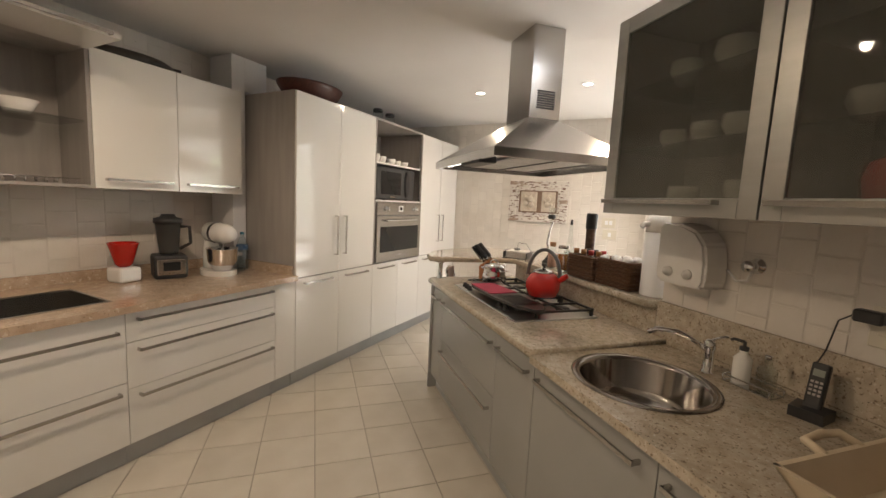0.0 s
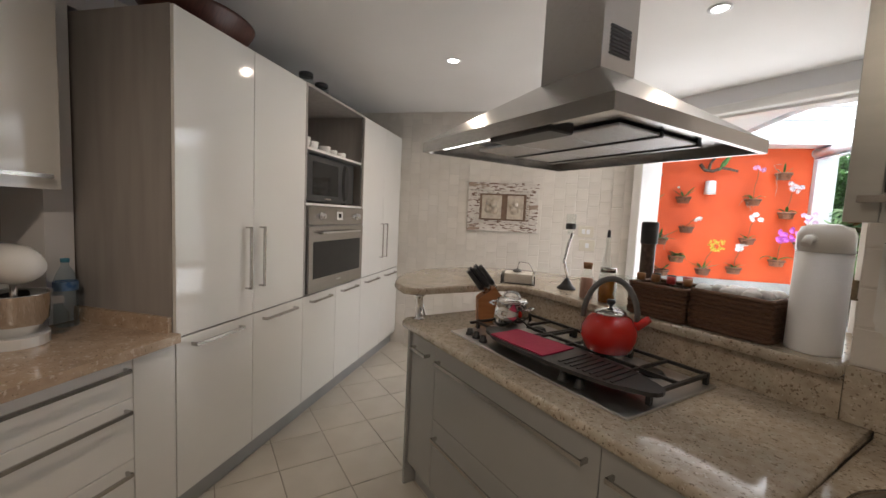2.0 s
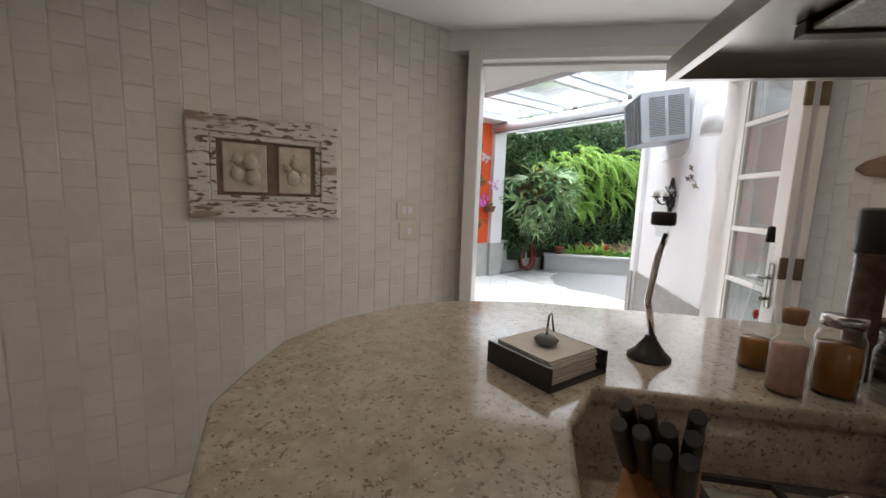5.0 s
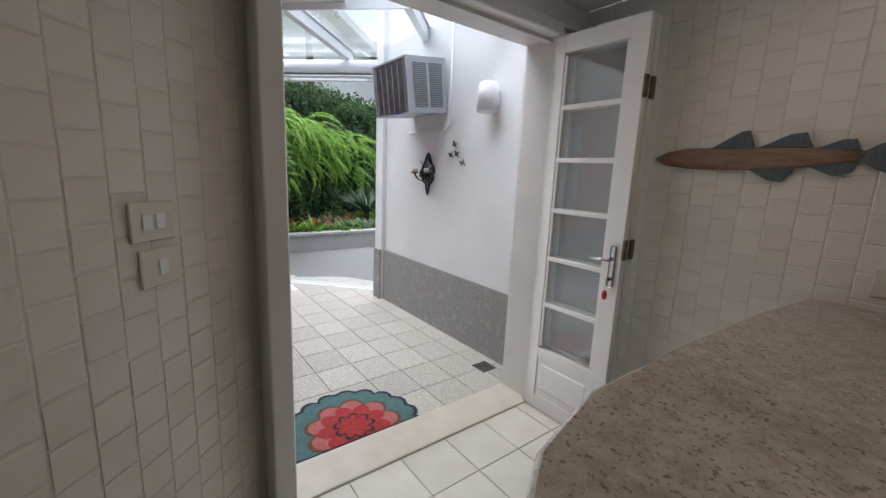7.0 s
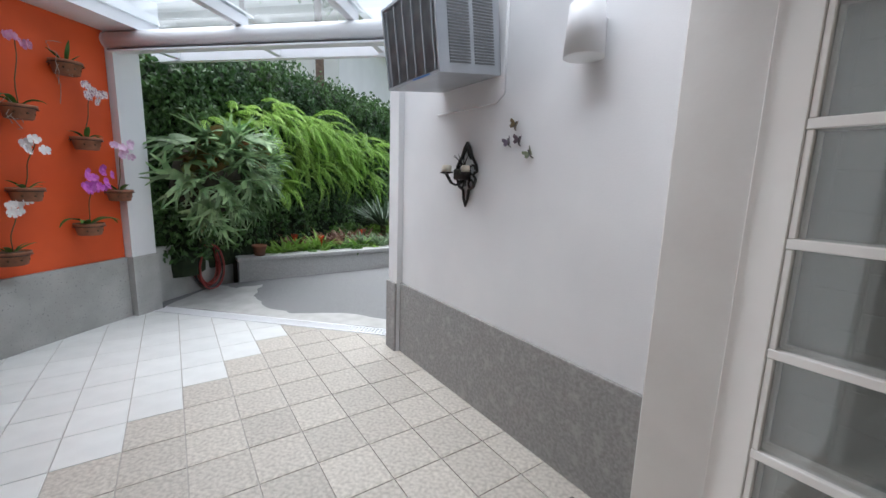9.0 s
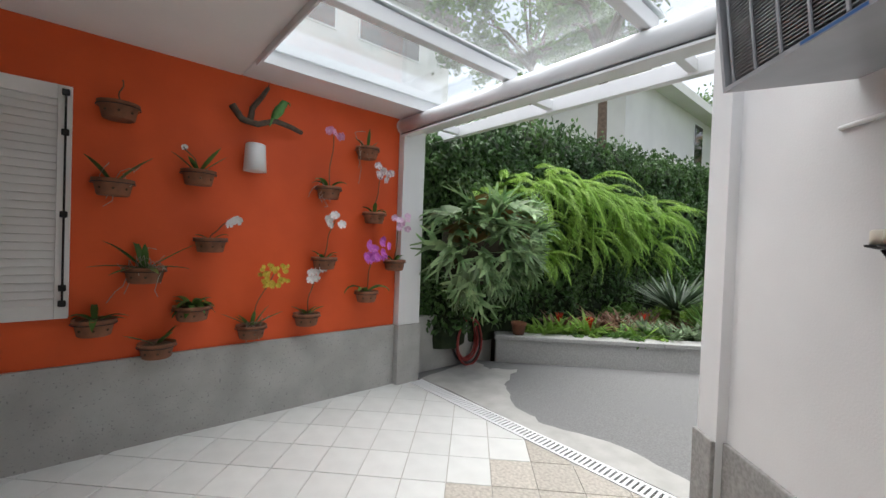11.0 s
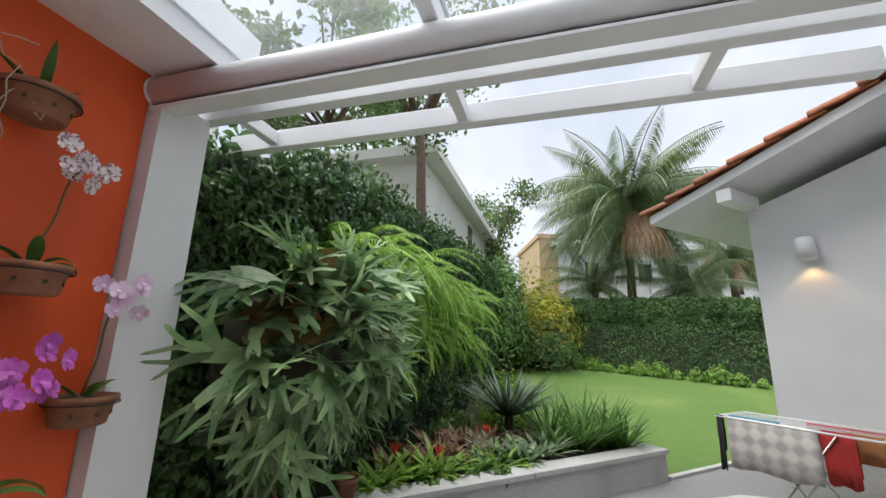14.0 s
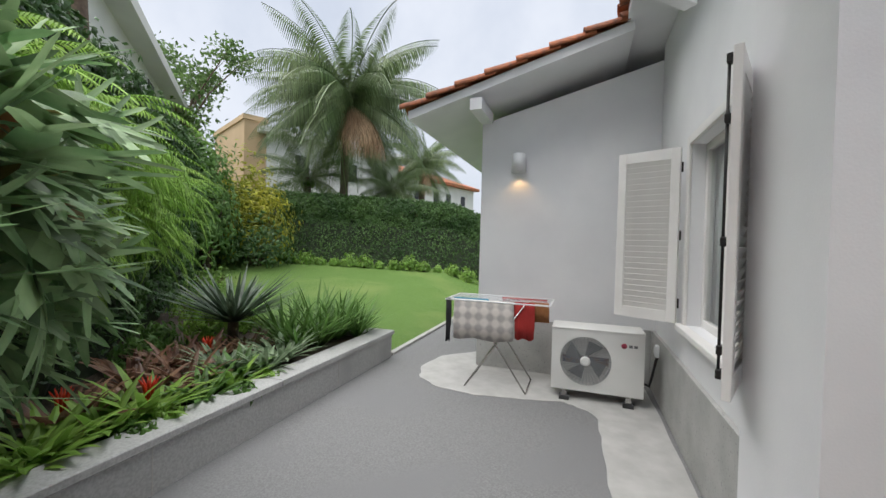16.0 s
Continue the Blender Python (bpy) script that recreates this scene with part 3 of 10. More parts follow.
# built-in oven
oven = thing("oven", "steel built-in oven with a dark glass door", "oven", pose(FX, ym, 0.905))
W = (Y2 - Y1) / 2 - 0.03
part("body", one_box(-0.56, -0.002, -W + 0.01, W - 0.01, 0.001, 0.60), CARCASS, oven)
part("control_panel", one_box(-0.002, 0.018, -W, W, 0.485, 0.618, bevel=0.003), STEEL, oven, "brushed steel control panel")
door = part("door", one_box(-0.002, 0.020, -W, W, 0.0, 0.475, bevel=0.003), STEEL, oven, "steel oven door")
part("window", one_box(0.0205, 0.0235, -W + 0.06, W - 0.06, 0.10, 0.365), DARK_GLASS, door, "dark oven glass")
bm = bmesh.new()
tube(bm, [(0.02, -W + 0.14, 0.425), (0.06, -W + 0.14, 0.43), (0.065, -W + 0.16, 0.432), (0.065, W - 0.16, 0.432), (0.06, W - 0.14, 0.43), (0.02, W - 0.14, 0.425)], 0.009, 10)
part("handle", bm, CHROME, door, "chrome bar handle")
for y in (-W + 0.16, W - 0.12):
    bm = bmesh.new()
    lathe(bm, [(0.03, 0), (0.03, 0.006), (0.022, 0.008), (0.02, 0.03), (0.018, 0.034), (0, 0.034)], 20, m=pose(0.018, y, 0.55, 0, 90, 0))
    part("knob", bm, CHROME, oven, "steel and black knob")
part("display", one_box(0.0185, 0.021, -0.045, 0.045, 0.52, 0.585, bevel=0.001), CERAMIC, oven, "pale clock panel")
part("clock_window", one_box(0.0212, 0.0218, -0.022, 0.022, 0.538, 0.57), DARK_GLASS, oven)
part("badge", one_box(0.0205, 0.0225, -0.035, 0.035, 0.05, 0.062), CHROME, oven)

# microwave
mw = thing("microwave", "dark grey microwave with an oval handle", "microwave", pose(FX - 0.06, ym, 1.546))
MW_GREY = material("microwave_grey", (0.07, 0.072, 0.074), 0.3, second=(0.055, 0.056, 0.058), scale=6, metal=0.2)
part("body", one_box(-0.42, -0.012, -0.36, 0.36, 0.012, 0.345, bevel=0.006), MW_GREY, mw)
md = part("door", one_box(-0.011, 0.012, -0.36, 0.2, 0.014, 0.343, bevel=0.004), MW_GREY, mw)
part("window", one_box(0.0125, 0.0145, -0.29, 0.08, 0.06, 0.30), DARK_GLASS, md)
bm = bmesh.new()
prof = [(0.185 + 0.055 * math.cos(a) * (1 if math.cos(a) > 0 else 0.8), 0.18 + 0.15 * math.sin(a)) for a in (math.tau * i / 28 for i in range(28))]
lo = [bm.verts.new((0.0125, y, z)) for y, z in prof]
hi = [bm.verts.new((0.034, 0.185 + (y - 0.185) * 0.7, 0.18 + (z - 0.18) * 0.9)) for y, z in prof]
for i in range(28):
    bm.faces.new((lo[i], lo[(i + 1) % 28], hi[(i + 1) % 28], hi[i]))
bm.faces.new(hi)
part("handle", bm, BLACK_PLASTIC, md, "black oval grip")
part("keypad", one_box(-0.011, 0.010, 0.203, 0.36, 0.014, 0.343, bevel=0.003), MW_GREY, mw)
part("badge", one_box(0.0125, 0.0135, -0.12, -0.03, 0.03, 0.042), CHROME, mw)
for y in (-0.3, 0.3):
    for x in (-0.38, -0.05):
        part("foot", one_box(x - 0.015, x + 0.015, y - 0.015, y + 0.015, 0, 0.012), BLACK_PLASTIC, mw)
for i, (dy, r, h) in enumerate(((-0.30, 0.05, 0.085), (-0.17, 0.055, 0.075), (-0.02, 0.05, 0.065), (0.13, 0.047, 0.06), (0.25, 0.045, 0.055))):
    cup(pose(FX - 0.12 - 0.02 * (i % 2), ym + dy, 1.9255, 0, 0, 70 + 25 * i), r, h, "patterned white coffee cup on the niche shelf")
bm = bmesh.new()
lathe(bm, [(0.04, 0), (0.06, 0.03), (0.065, 0.07), (0.045, 0.1), (0.05, 0.12), (0.045, 0.12), (0.04, 0.1), (0, 0.02)], 20)
DARK_CLAY = material("dark_clay", (0.055, 0.032, 0.024), 0.5, second=(0.09, 0.05, 0.035), scale=12)
solid("clay_pot", bm, DARK_CLAY, "small dark clay pot on the niche shelf", "pot", m=pose(FX - 0.3, ym - 0.28, 1.9255))
# on top of the tall units
WICKER = material("dark_wicker", (0.085, 0.042, 0.022), 0.6, second=(0.15, 0.075, 0.04), scale=60, stretch=(1, 1, 4), bump=0.6, bump_scale=120, vary=0.15)
bm = bmesh.new()
lathe(bm, [(0.16, 0), (0.175, 0.01), (0.22, 0.10), (0.225, 0.115), (0.21, 0.115), (0.165, 0.02), (0, 0.015)], 28)
for v in bm.verts:
    v.co.y *= 1.35
solid("wooden_bowl", bm, material("mahogany", (0.055, 0.016, 0.012), 0.4, second=(0.085, 0.026, 0.018), scale=20, stretch=(1, 6, 1)), "dark red wooden bowl on the tall cabinet", "bowl", m=pose(FX - 0.2, 2.56, 2.3365))
for y, x in ((3.42, -0.14), (3.66, -0.16)):
    t = thing("glass_jar", "clear glass jar with a dark lid", "jar", pose(FX + x, y, 2.3395), "jars on the tall unit")
    bm = bmesh.new()
    lathe(bm, [(0.05, 0), (0.055, 0.01), (0.055, 0.08), (0.045, 0.095), (0.045, 0.1), (0.05, 0.08), (0.05, 0.012), (0, 0.008)], 20)
    part("glass", bm, GLASS, t)
    bm = bmesh.new()
    lathe(bm, [(0.05, 0.101), (0.05, 0.125), (0.045, 0.13), (0, 0.13)], 20)
    part("lid", bm, BLACK_PLASTIC, t, "dark lid")
DARK_LEATHER = material("dark_leather", (0.03, 0.024, 0.02), 0.5, second=(0.05, 0.04, 0.032), scale=15, bump=0.2)
for y, l in ((1.45, 0.26), (0.85, 0.3)):
    bm = bmesh.new()
    lathe(bm, [(0.0, 0), (0.09, 0.0), (0.12, 0.02), (0.125, 0.045), (0.1, 0.07), (0.04, 0.082), (0, 0.083)], 24)
    for v in bm.verts:
        v.co.y *= l / 0.13
    tube(bm, [(0, l * 0.9, 0.05), (0, l * 1.15, 0.055)], 0.012, 8)
    solid("covered_pan", bm, DARK_LEATHER, "dark covered pan on the wall cabinets", "pan", "pans on the wall cabinets", m=pose(UX - 0.18, y, 2.3215 if y > 1.1 else 2.321))

# ---------------------------------------------------------------- kitchen: island, in the diagonal frame
IC = 0.92
ISL = TURN45 @ pose(0, 0.935, 0, 0, 0, -90)     # fronts face -n; local y runs along s
def isl_unit(s0, s1, splits, handles, label, top=CT - 0.04):
    return drawer_unit(s0, s1, splits, GREY_LACQUER, label, handles, ISL, depth=0.60, top=top, group="grey island units", name="island_unit")


full = ((0.13, 0.875),)
isl_unit(-3.05, -2.80, full, (((-3.01, 0.80), (-2.85, 0.80)),), "grey lacquer narrow island unit with a steel bar")
isl_unit(-2.80, -1.86, ((0.50, 0.875), (0.13, 0.50)), (((-2.76, 0.80), (-1.90, 0.80)), ((-2.76, 0.42), (-1.90, 0.42))), "grey lacquer island unit with two wide drawers")
isl_unit(-1.86, -1.47, full, (((-1.82, 0.80), (-1.51, 0.80)),), "grey lacquer narrow island unit with a steel bar")
isl_unit(-1.47, -0.80, full, (((-1.43, 0.80), (-0.86, 0.80)),), "grey lacquer unit under the round sink", 0.70)
isl_unit(-0.80, -0.12, full, (((-0.76, 0.80), (-0.16, 0.80)),), "grey lacquer unit under the granite worktop")
isl_unit(-0.12, 0.9, full, (((-0.08, 0.80), (0.8, 0.80)),), "grey lacquer unit under the granite worktop")
solid("end_panel", one_box(-3.072, -3.052, 0.92, 1.69, 0.0, 0.88, m=TURN45, bevel=0.001), GREY_LACQUER, "grey lacquer end panel of the island", "panel")
# hidden back of the island towards the bar
structure("wall_island", one_box(-3.05, WALL_S - 0.002, 1.702, 1.82, 0.0, 1.057, m=TURN45), PLASTER, "low white wall behind the island", "wall")

def rounded_slab(bm, outline, z0, z1, r=0.012, m=None):
    """A stone slab with a rounded rim, over an anticlockwise outline."""
    c = len(outline)
    steps = [(r, z0), (0.3 * r, z0 + 0.3 * r), (0, z0 + r), (0, z1 - r), (0.3 * r, z1 - 0.3 * r), (r, z1)]
    rings = []
    for inset, z in steps:
        ring = []
        for i in range(c):
            p, a, b = Vector(outline[i]), Vector(outline[i - 1]), Vector(outline[(i + 1) % c])
            d1, d2 = (p - a).normalized(), (b - p).normalized()
            nrm = Vector((-(d1.y + d2.y), d1.x + d2.x)).normalized()
            ring.append(bm.verts.new((p.x + nrm.x * inset, p.y + nrm.y * inset, z)))
        rings.append(ring)
    for a, b in zip(rings, rings[1:]):
        for i in range(c):
            f = bm.faces.new((a[i], a[(i + 1) % c], b[(i + 1) % c], b[i]))
            f.smooth = True
    bm.faces.new(rings[0][::-1])
    bm.faces.new(rings[-1])
    if m is not None:
        for ring in rings:
            for v in ring:
                v.co = m @ v.co


bm = bmesh.new()
rounded_slab(bm, [(-3.15, 0.93), (-3.12, 0.905), (-1.472, 0.905), (-1.472, 1.70), (-3.17, 1.70), (-3.17, 0.95)], IC - 0.04, IC, m=TURN45)
solid("hob_worktop", bm, GRANITE, "pale speckled granite worktop under the hob", "worktop")
SINK = (-1.16, 1.22, 0.245)
bm = bmesh.new()
# sink worktop: slab with a round hole
ring_n = 40
outer = []
S0, S1, N0, N1 = -1.470, 0.9, 0.905, 1.70
cs, cn, cr = SINK
for i in range(ring_n):
    a = math.tau * i / ring_n
    dx, dy = math.cos(a), math.sin(a)
    k = min((S1 - cs if dx > 0 else S0 - cs) / dx if abs(dx) > 1e-6 else 1e9, (N1 - cn if dy > 0 else N0 - cn) / dy if abs(dy) > 1e-6 else 1e9)
    outer.append((cs + dx * k, cn + dy * k))
for cx, cy in ((S0, N0), (S1, N0), (S1, N1), (S0, N1)):
    j = min(range(ring_n), key=lambda i: (outer[i][0] - cx) ** 2 + (outer[i][1] - cy) ** 2)
    outer[j] = (cx, cy)
ZT = IC - 0.022
top_o = [bm.verts.new((x, y, ZT)) for x, y in outer]
top_i = [bm.verts.new((cs + cr * math.cos(math.tau * i / ring_n), cn + cr * math.sin(math.tau * i / ring_n), ZT)) for i in range(ring_n)]
bot_o = [bm.verts.new((x, y, ZT - 0.035)) for x, y in outer]
bot_i = [bm.verts.new((v.co.x, v.co.y, ZT - 0.035)) for v in top_i]
for i in range(ring_n):
    j = (i + 1) % ring_n
    bm.faces.new((top_o[i], top_o[j], top_i[j], top_i[i]))
    bm.faces.new((bot_o[j], bot_o[i], bot_i[i], bot_i[j]))
    bm.faces.new((top_o[j], top_o[i], bot_o[i], bot_o[j]))
    bm.faces.new((top_i[i], top_i[j], bot_i[j], bot_i[i]))
for v in bm.verts:
    v.co = TURN45 @ v.co
solid("sink_worktop", bm, GRANITE, "speckled granite worktop around the round sink", "worktop")
solid("backsplash", one_box(-3.05, WALL_S, 1.672, 1.70, IC + 0.001, 1.057, m=TURN45), GRANITE, "granite backsplash behind hob and sink", "backsplash")
solid("backsplash_sink", one_box(WALL_S + 0.001, 0.9, 1.674, 1.70, IC + 0.001, 1.10, m=TURN45, bevel=0.002), GRANITE, "granite upstand along the tiled wall", "backsplash")
solid("sink_splash_foot", one_box(-1.469, 0.9, 1.672, 1.699, ZT + 0.001, IC, m=TURN45), GRANITE, "granite strip at the back of the sink worktop", "backsplash")

# raised bar with its rounded end
BT = 1.10
bm = bmesh.new()
bar_out = [(WALL_S - 0.002, 1.62), (WALL_S - 0.002, 2.24), (-2.0, 2.30), (-2.6, 2.33), (-3.1, 2.335), (-3.37, 2.27), (-3.58, 2.14), (-3.73, 1.92), (-3.79, 1.70), (-3.77, 1.52), (-3.74, 1.36), (-3.60, 1.15), (-3.46, 1.02), (-3.3, 0.935), (-3.14, 0.91), (-3.08, 0.97), (-3.05, 1.45), (-2.98, 1.62)]
rounded_slab(bm, bar_out, BT - 0.042, BT, m=TURN45)
solid("bar_counter", bm, GRANITE, "raised granite bar counter with a rounded end", "counter")
sup = thing("bar_support", "chrome post carrying the bar top on the island", "support", TURN45 @ pose(-3.105, 1.00, IC))
bm = bmesh.new()
lathe(bm, [(0.03, 0), (0.03, 0.006), (0.019, 0.008), (0.019, 0.128), (0.028, 0.13), (0.028, 0.1375)], 20)
part("post", bm, CHROME, sup)
leg = thing("bar_support", "chrome post carrying the bar top from the floor", "support", TURN45 @ pose(-3.45, 1.75, 0))
bm = bmesh.new()
lathe(bm, [(0.05, 0), (0.05, 0.008), (0.03, 0.012), (0.03, 1.04), (0.045, 1.045), (0.045, 1.0575)], 20)
part("post", bm, CHROME, leg)

# round sink and tap
rs = thing("round_sink", "round polished steel sink bowl in granite", "sink", TURN45 @ pose(cs, cn, ZT))
bm = bmesh.new()
lathe(bm, [(0.262, 0.0), (0.264, 0.003), (0.25, 0.006), (0.235, 0.004), (0.225, -0.01), (0.215, -0.13), (0.19, -0.16), (0.04, -0.168), (0.03, -0.172), (0, -0.172)], 48, cap=False)
part("bowl", bm, material("polished_steel", (0.42, 0.39, 0.36), 0.13, 1.0, second=(0.36, 0.335, 0.31), scale=5, rough_vary=0.05), rs)
bm = bmesh.new()
lathe(bm, [(0.038, -0.169), (0.04, -0.166), (0.02, -0.166), (0.018, -0.169), (0, -0.169)], 20)
part("drain", bm, CHROME, rs)
tap = thing("tap", "chrome sink tap with a curved spout", "tap", TURN45 @ pose(-1.15, 1.545, ZT))
bm = bmesh.new()
lathe(bm, [(0.026, 0), (0.026, 0.01), (0.02, 0.014), (0.02, 0.10), (0.024, 0.11), (0.022, 0.135), (0.012, 0.145), (0, 0.146)], 20)
part("body", bm, CHROME, tap)
bm = bmesh.new()
tube(bm, [(0, 0, 0.09), (-0.03, -0.05, 0.13), (-0.07, -0.10, 0.16), (-0.12, -0.16, 0.16), (-0.14, -0.185, 0.14)], 0.011, 10)
part("spout", bm, CHROME, tap)
bm = bmesh.new()
tube(bm, [(0, 0, 0.14), (0.02, 0.01, 0.155), (0.05, 0.03, 0.17)], 0.006, 8)
part("lever", bm, CHROME, tap)

# hob
hob = thing("gas_hob", "steel gas hob with black cast-iron grids", "hob", TURN45 @ pose(-2.335, 1.30, IC))
HW, HD = 0.485, 0.27
HOB_STEEL = material("satin_hob_steel", (0.70, 0.69, 0.68), 0.36, 1.0, second=(0.62, 0.61, 0.60), scale=40, stretch=(1, 12, 12), rough_vary=0.06)
part("plate", one_box(-HW, HW, -HD, HD, 0.0005, 0.010, bevel=0.004, seg=2), HOB_STEEL, hob, "brushed steel plate")
for i, (x, y) in enumerate(((-0.39, -0.22), (-0.33, -0.225), (-0.27, -0.23), (0.20, -0.225), (0.27, -0.22))):
    bm = bmesh.new()
    lathe(bm, [(0.02, 0.0105), (0.018, 0.022), (0.014, 0.024), (0.013, 0.04), (0, 0.041)], 16, centre=(x, y))
    part("knob", bm, BLACK_PLASTIC, hob, "black knob")
for x, y, r in ((-0.33, -0.02, 0.045), (-0.30, 0.16, 0.03), (0.0, 0.06, 0.06), (0.31, 0.15, 0.04), (0.33, -0.05, 0.045)):
    bm = bmesh.new()
    lathe(bm, [(r * 1.15, 0.0105), (r * 1.15, 0.016), (r, 0.018), (r, 0.024), (r * 0.8, 0.027), (0, 0.027)], 24, centre=(x, y))
    part("burner", bm, BLACK_METAL, hob, "black burner cap")
for x0, x1 in ((-0.46, -0.16), (-0.14, 0.14), (0.16, 0.46)):
    bm = bmesh.new()
    for x in (x0, x1):
        box(bm, x - 0.006, x + 0.006, -0.13 if x0 != -0.46 else -0.17, 0.25, 0.04, 0.052)
    for y in (-0.13, 0.06, 0.25):
        box(bm, x0, x1, y - 0.006, y + 0.006, 0.0402, 0.0522)
    xm = (x0 + x1) / 2
    box(bm, xm - 0.005, xm + 0.005, -0.13, 0.25, 0.0404, 0.0524)
    for x in (x0, x1):
        for y in (-0.12, 0.24):
            box(bm, x - 0.008, x + 0.008, y - 0.008, y + 0.008, 0.0105, 0.056)
    part("grid", bm, BLACK_METAL, hob, "black cast-iron pan grid")

# extractor hood
hood = thing("extractor_hood", "brushed steel island hood with lamps under it", "extractor hood", TURN45 @ pose(-2.35, 1.30, 0))
HB, HA, HN, HR = 1.79, 0.505, 0.455, 0.047
bm = bmesh.new()
for a in ((-HA, HA, -HN, -HN + 0.02), (-HA, HA, HN - 0.02, HN), (-HA, -HA + 0.02, -HN + 0.02, HN - 0.02), (HA - 0.02, HA, -HN + 0.02, HN - 0.02)):
    box(bm, *a, HB, HB + HR)
part("rim", bm, STEEL, hood, "steel rim")
bm = bmesh.new()
DA, DN, DC = 0.155, 0.108, 0.028
lo = [bm.verts.new((x * (HA - 0.002), y * (HN - 0.002), HB + HR + 0.0005)) for x, y in ((-1, -1), (1, -1), (1, 1), (-1, 1))]
hi = [bm.verts.new((x * DA, DC + y * DN, HB + 0.29)) for x, y in ((-1, -1), (1, -1), (1, 1), (-1, 1))]
for i in range(4):
    bm.faces.new((lo[i], lo[(i + 1) % 4], hi[(i + 1) % 4], hi[i]))
bm.faces.new(hi)
part("canopy", bm, STEEL, hood, "sloping steel canopy")
part("duct", one_box(-DA + 0.003, DA - 0.003, DC - DN + 0.003, DC + DN - 0.003, HB + 0.291, CEIL - 0.001, bevel=0.002), STEEL, hood, "square steel duct")
bm = bmesh.new()
for i in range(8):
    z = 2.14 + i * 0.014
    box(bm, DA - 0.002, DA + 0.001, DC - 0.06, DC + 0.06, z, z + 0.009)
part("grille", bm, BLACK_PLASTIC, hood, "dark vent grille")
part("tray", one_box(-HA + 0.021, HA - 0.021, -HN + 0.021, HN - 0.021, HB + 0.036, HB + 0.041), STEEL, hood)
FILTER = material("filter_mesh", (0.50, 0.50, 0.50), 0.4, 1.0, second=(0.36, 0.36, 0.36), scale=160, bump=0.4, bump_scale=300)
for i in range(3):
    for j in range(2):
        x0 = -0.36 + i * 0.245
        y0 = -0.235 + j * 0.24
        part("filter", one_box(x0, x0 + 0.235, y0, y0 + 0.225, HB + 0.018, HB + 0.029, bevel=0.003), FILTER, hood, "steel mesh filter")
for a in ((-0.37, 0.37, 0.0, 0.012), (-0.37, 0.37, 0.236, 0.262)):
    part("channel", one_box(a[0], a[1], a[2] - 0.012, a[3] - 0.008, HB + 0.012, HB + 0.035, bevel=0.002), BLACK_METAL, hood, "dark channel between filters")
LAMP_WHITE = glowing("tube_light", (1.0, 0.97, 0.92), 0.55)
part("lamp", one_box(-0.42, -0.05, -HN + 0.05, -HN + 0.075, HB + 0.012, HB + 0.022), LAMP_WHITE, hood, "lit lamp strip")
bm = bmesh.new()
vs = box(bm, -0.03, 0.27, -HN + 0.021, -HN + 0.13, HB - 0.012, HB + 0.028, bevel=0.006)
part("switch_box", bm, BLACK_PLASTIC, hood, "dark switch box")

# glazed wall cabinets over the sink
FROST = clear_glass("frosted_glass", (0.72, 0.72, 0.68), 0.02, 0.20, (0.26, 0.26, 0.235))
ALU = material("aluminium_frame", (0.46, 0.46, 0.44), 0.35, 0.85, second=(0.42, 0.42, 0.40), scale=3, stretch=(1, 1, 8))
def glass_unit(s0, s1):
    t = thing("glass_cabinet", "aluminium framed wall cabinet with smoked glass door", "wall cabinet", TURN45 @ pose(0, 1.24, 0, 0, 0, -90), "glazed wall cabinets")
    bm = bmesh.new()
    for a in ((-0.455, -0.44, s0, s1, 1.545, 2.34), (-0.44, -0.024, s0, s0 + 0.018, 1.545, 2.34), (-0.44, -0.024, s1 - 0.018, s1, 1.545, 2.34), (-0.44, -0.024, s0 + 0.018, s1 - 0.018, 1.545, 1.563), (-0.44, -0.024, s0 + 0.018, s1 - 0.018, 2.322, 2.34)):
        box(bm, *a)
    part("body", bm, CARCASS, t)
    for z in (1.80, 2.05):
        part("shelf", one_box(-0.43, -0.05, s0 + 0.02, s1 - 0.02, z, z + 0.01), GLASS, t, "glass shelf")
    d = part("door", one_box(-0.021, -0.001, s0 + 0.002, s0 + 0.062, 1.534, 2.345, bevel=0.002), ALU, t, "aluminium door frame")
    for a in ((s1 - 0.062, s1 - 0.002, 1.534, 2.345), (s0 + 0.062, s1 - 0.062, 1.534, 1.60), (s0 + 0.062, s1 - 0.062, 2.283, 2.345)):
        part("rail", one_box(-0.021, -0.0012, *a, bevel=0.002), ALU, d)
    part("pane", one_box(-0.014, -0.009, s0 + 0.06, s1 - 0.06, 1.598, 2.285), FROST, d, "smoked glass pane").visible_shadow = False
    bm = bmesh.new()
    bar_handle(bm, (0, s0 + 0.03, 1.585), (0, s1 - 0.12, 1.585), (1, 0, 0))
    part("handle", bm, STEEL, d)
    return t


glass_unit(-1.50, -0.835)
glass_unit(-0.833, -0.15)
glass_unit(-0.148, 0.55)
for ds, z, r in ((-1.33, 1.811, 0.05), (-1.18, 1.811, 0.055), (-1.05, 1.811, 0.06), (-1.3, 2.061, 0.06), (-1.1, 2.061, 0.07), (-0.7, 1.811, 0.06), (-1.25, 1.564, 0.06), (-1.0, 1.564, 0.07), (-0.25, 1.811, 0.06)):
    bm = bmesh.new()
    lathe(bm, [(r * 0.5, 0), (r, r * 0.9), (r * 0.95, r * 1.5), (r * 0.85, r * 1.5), (r * 0.8, r * 0.8), (0, r * 0.2)], 20)
    solid("china_bowl", bm, CERAMIC, "white china bowl behind smoked glass", "bowl", "china in the glazed cabinets", m=TURN45 @ pose(ds, 1.42, z))
bm = bmesh.new()
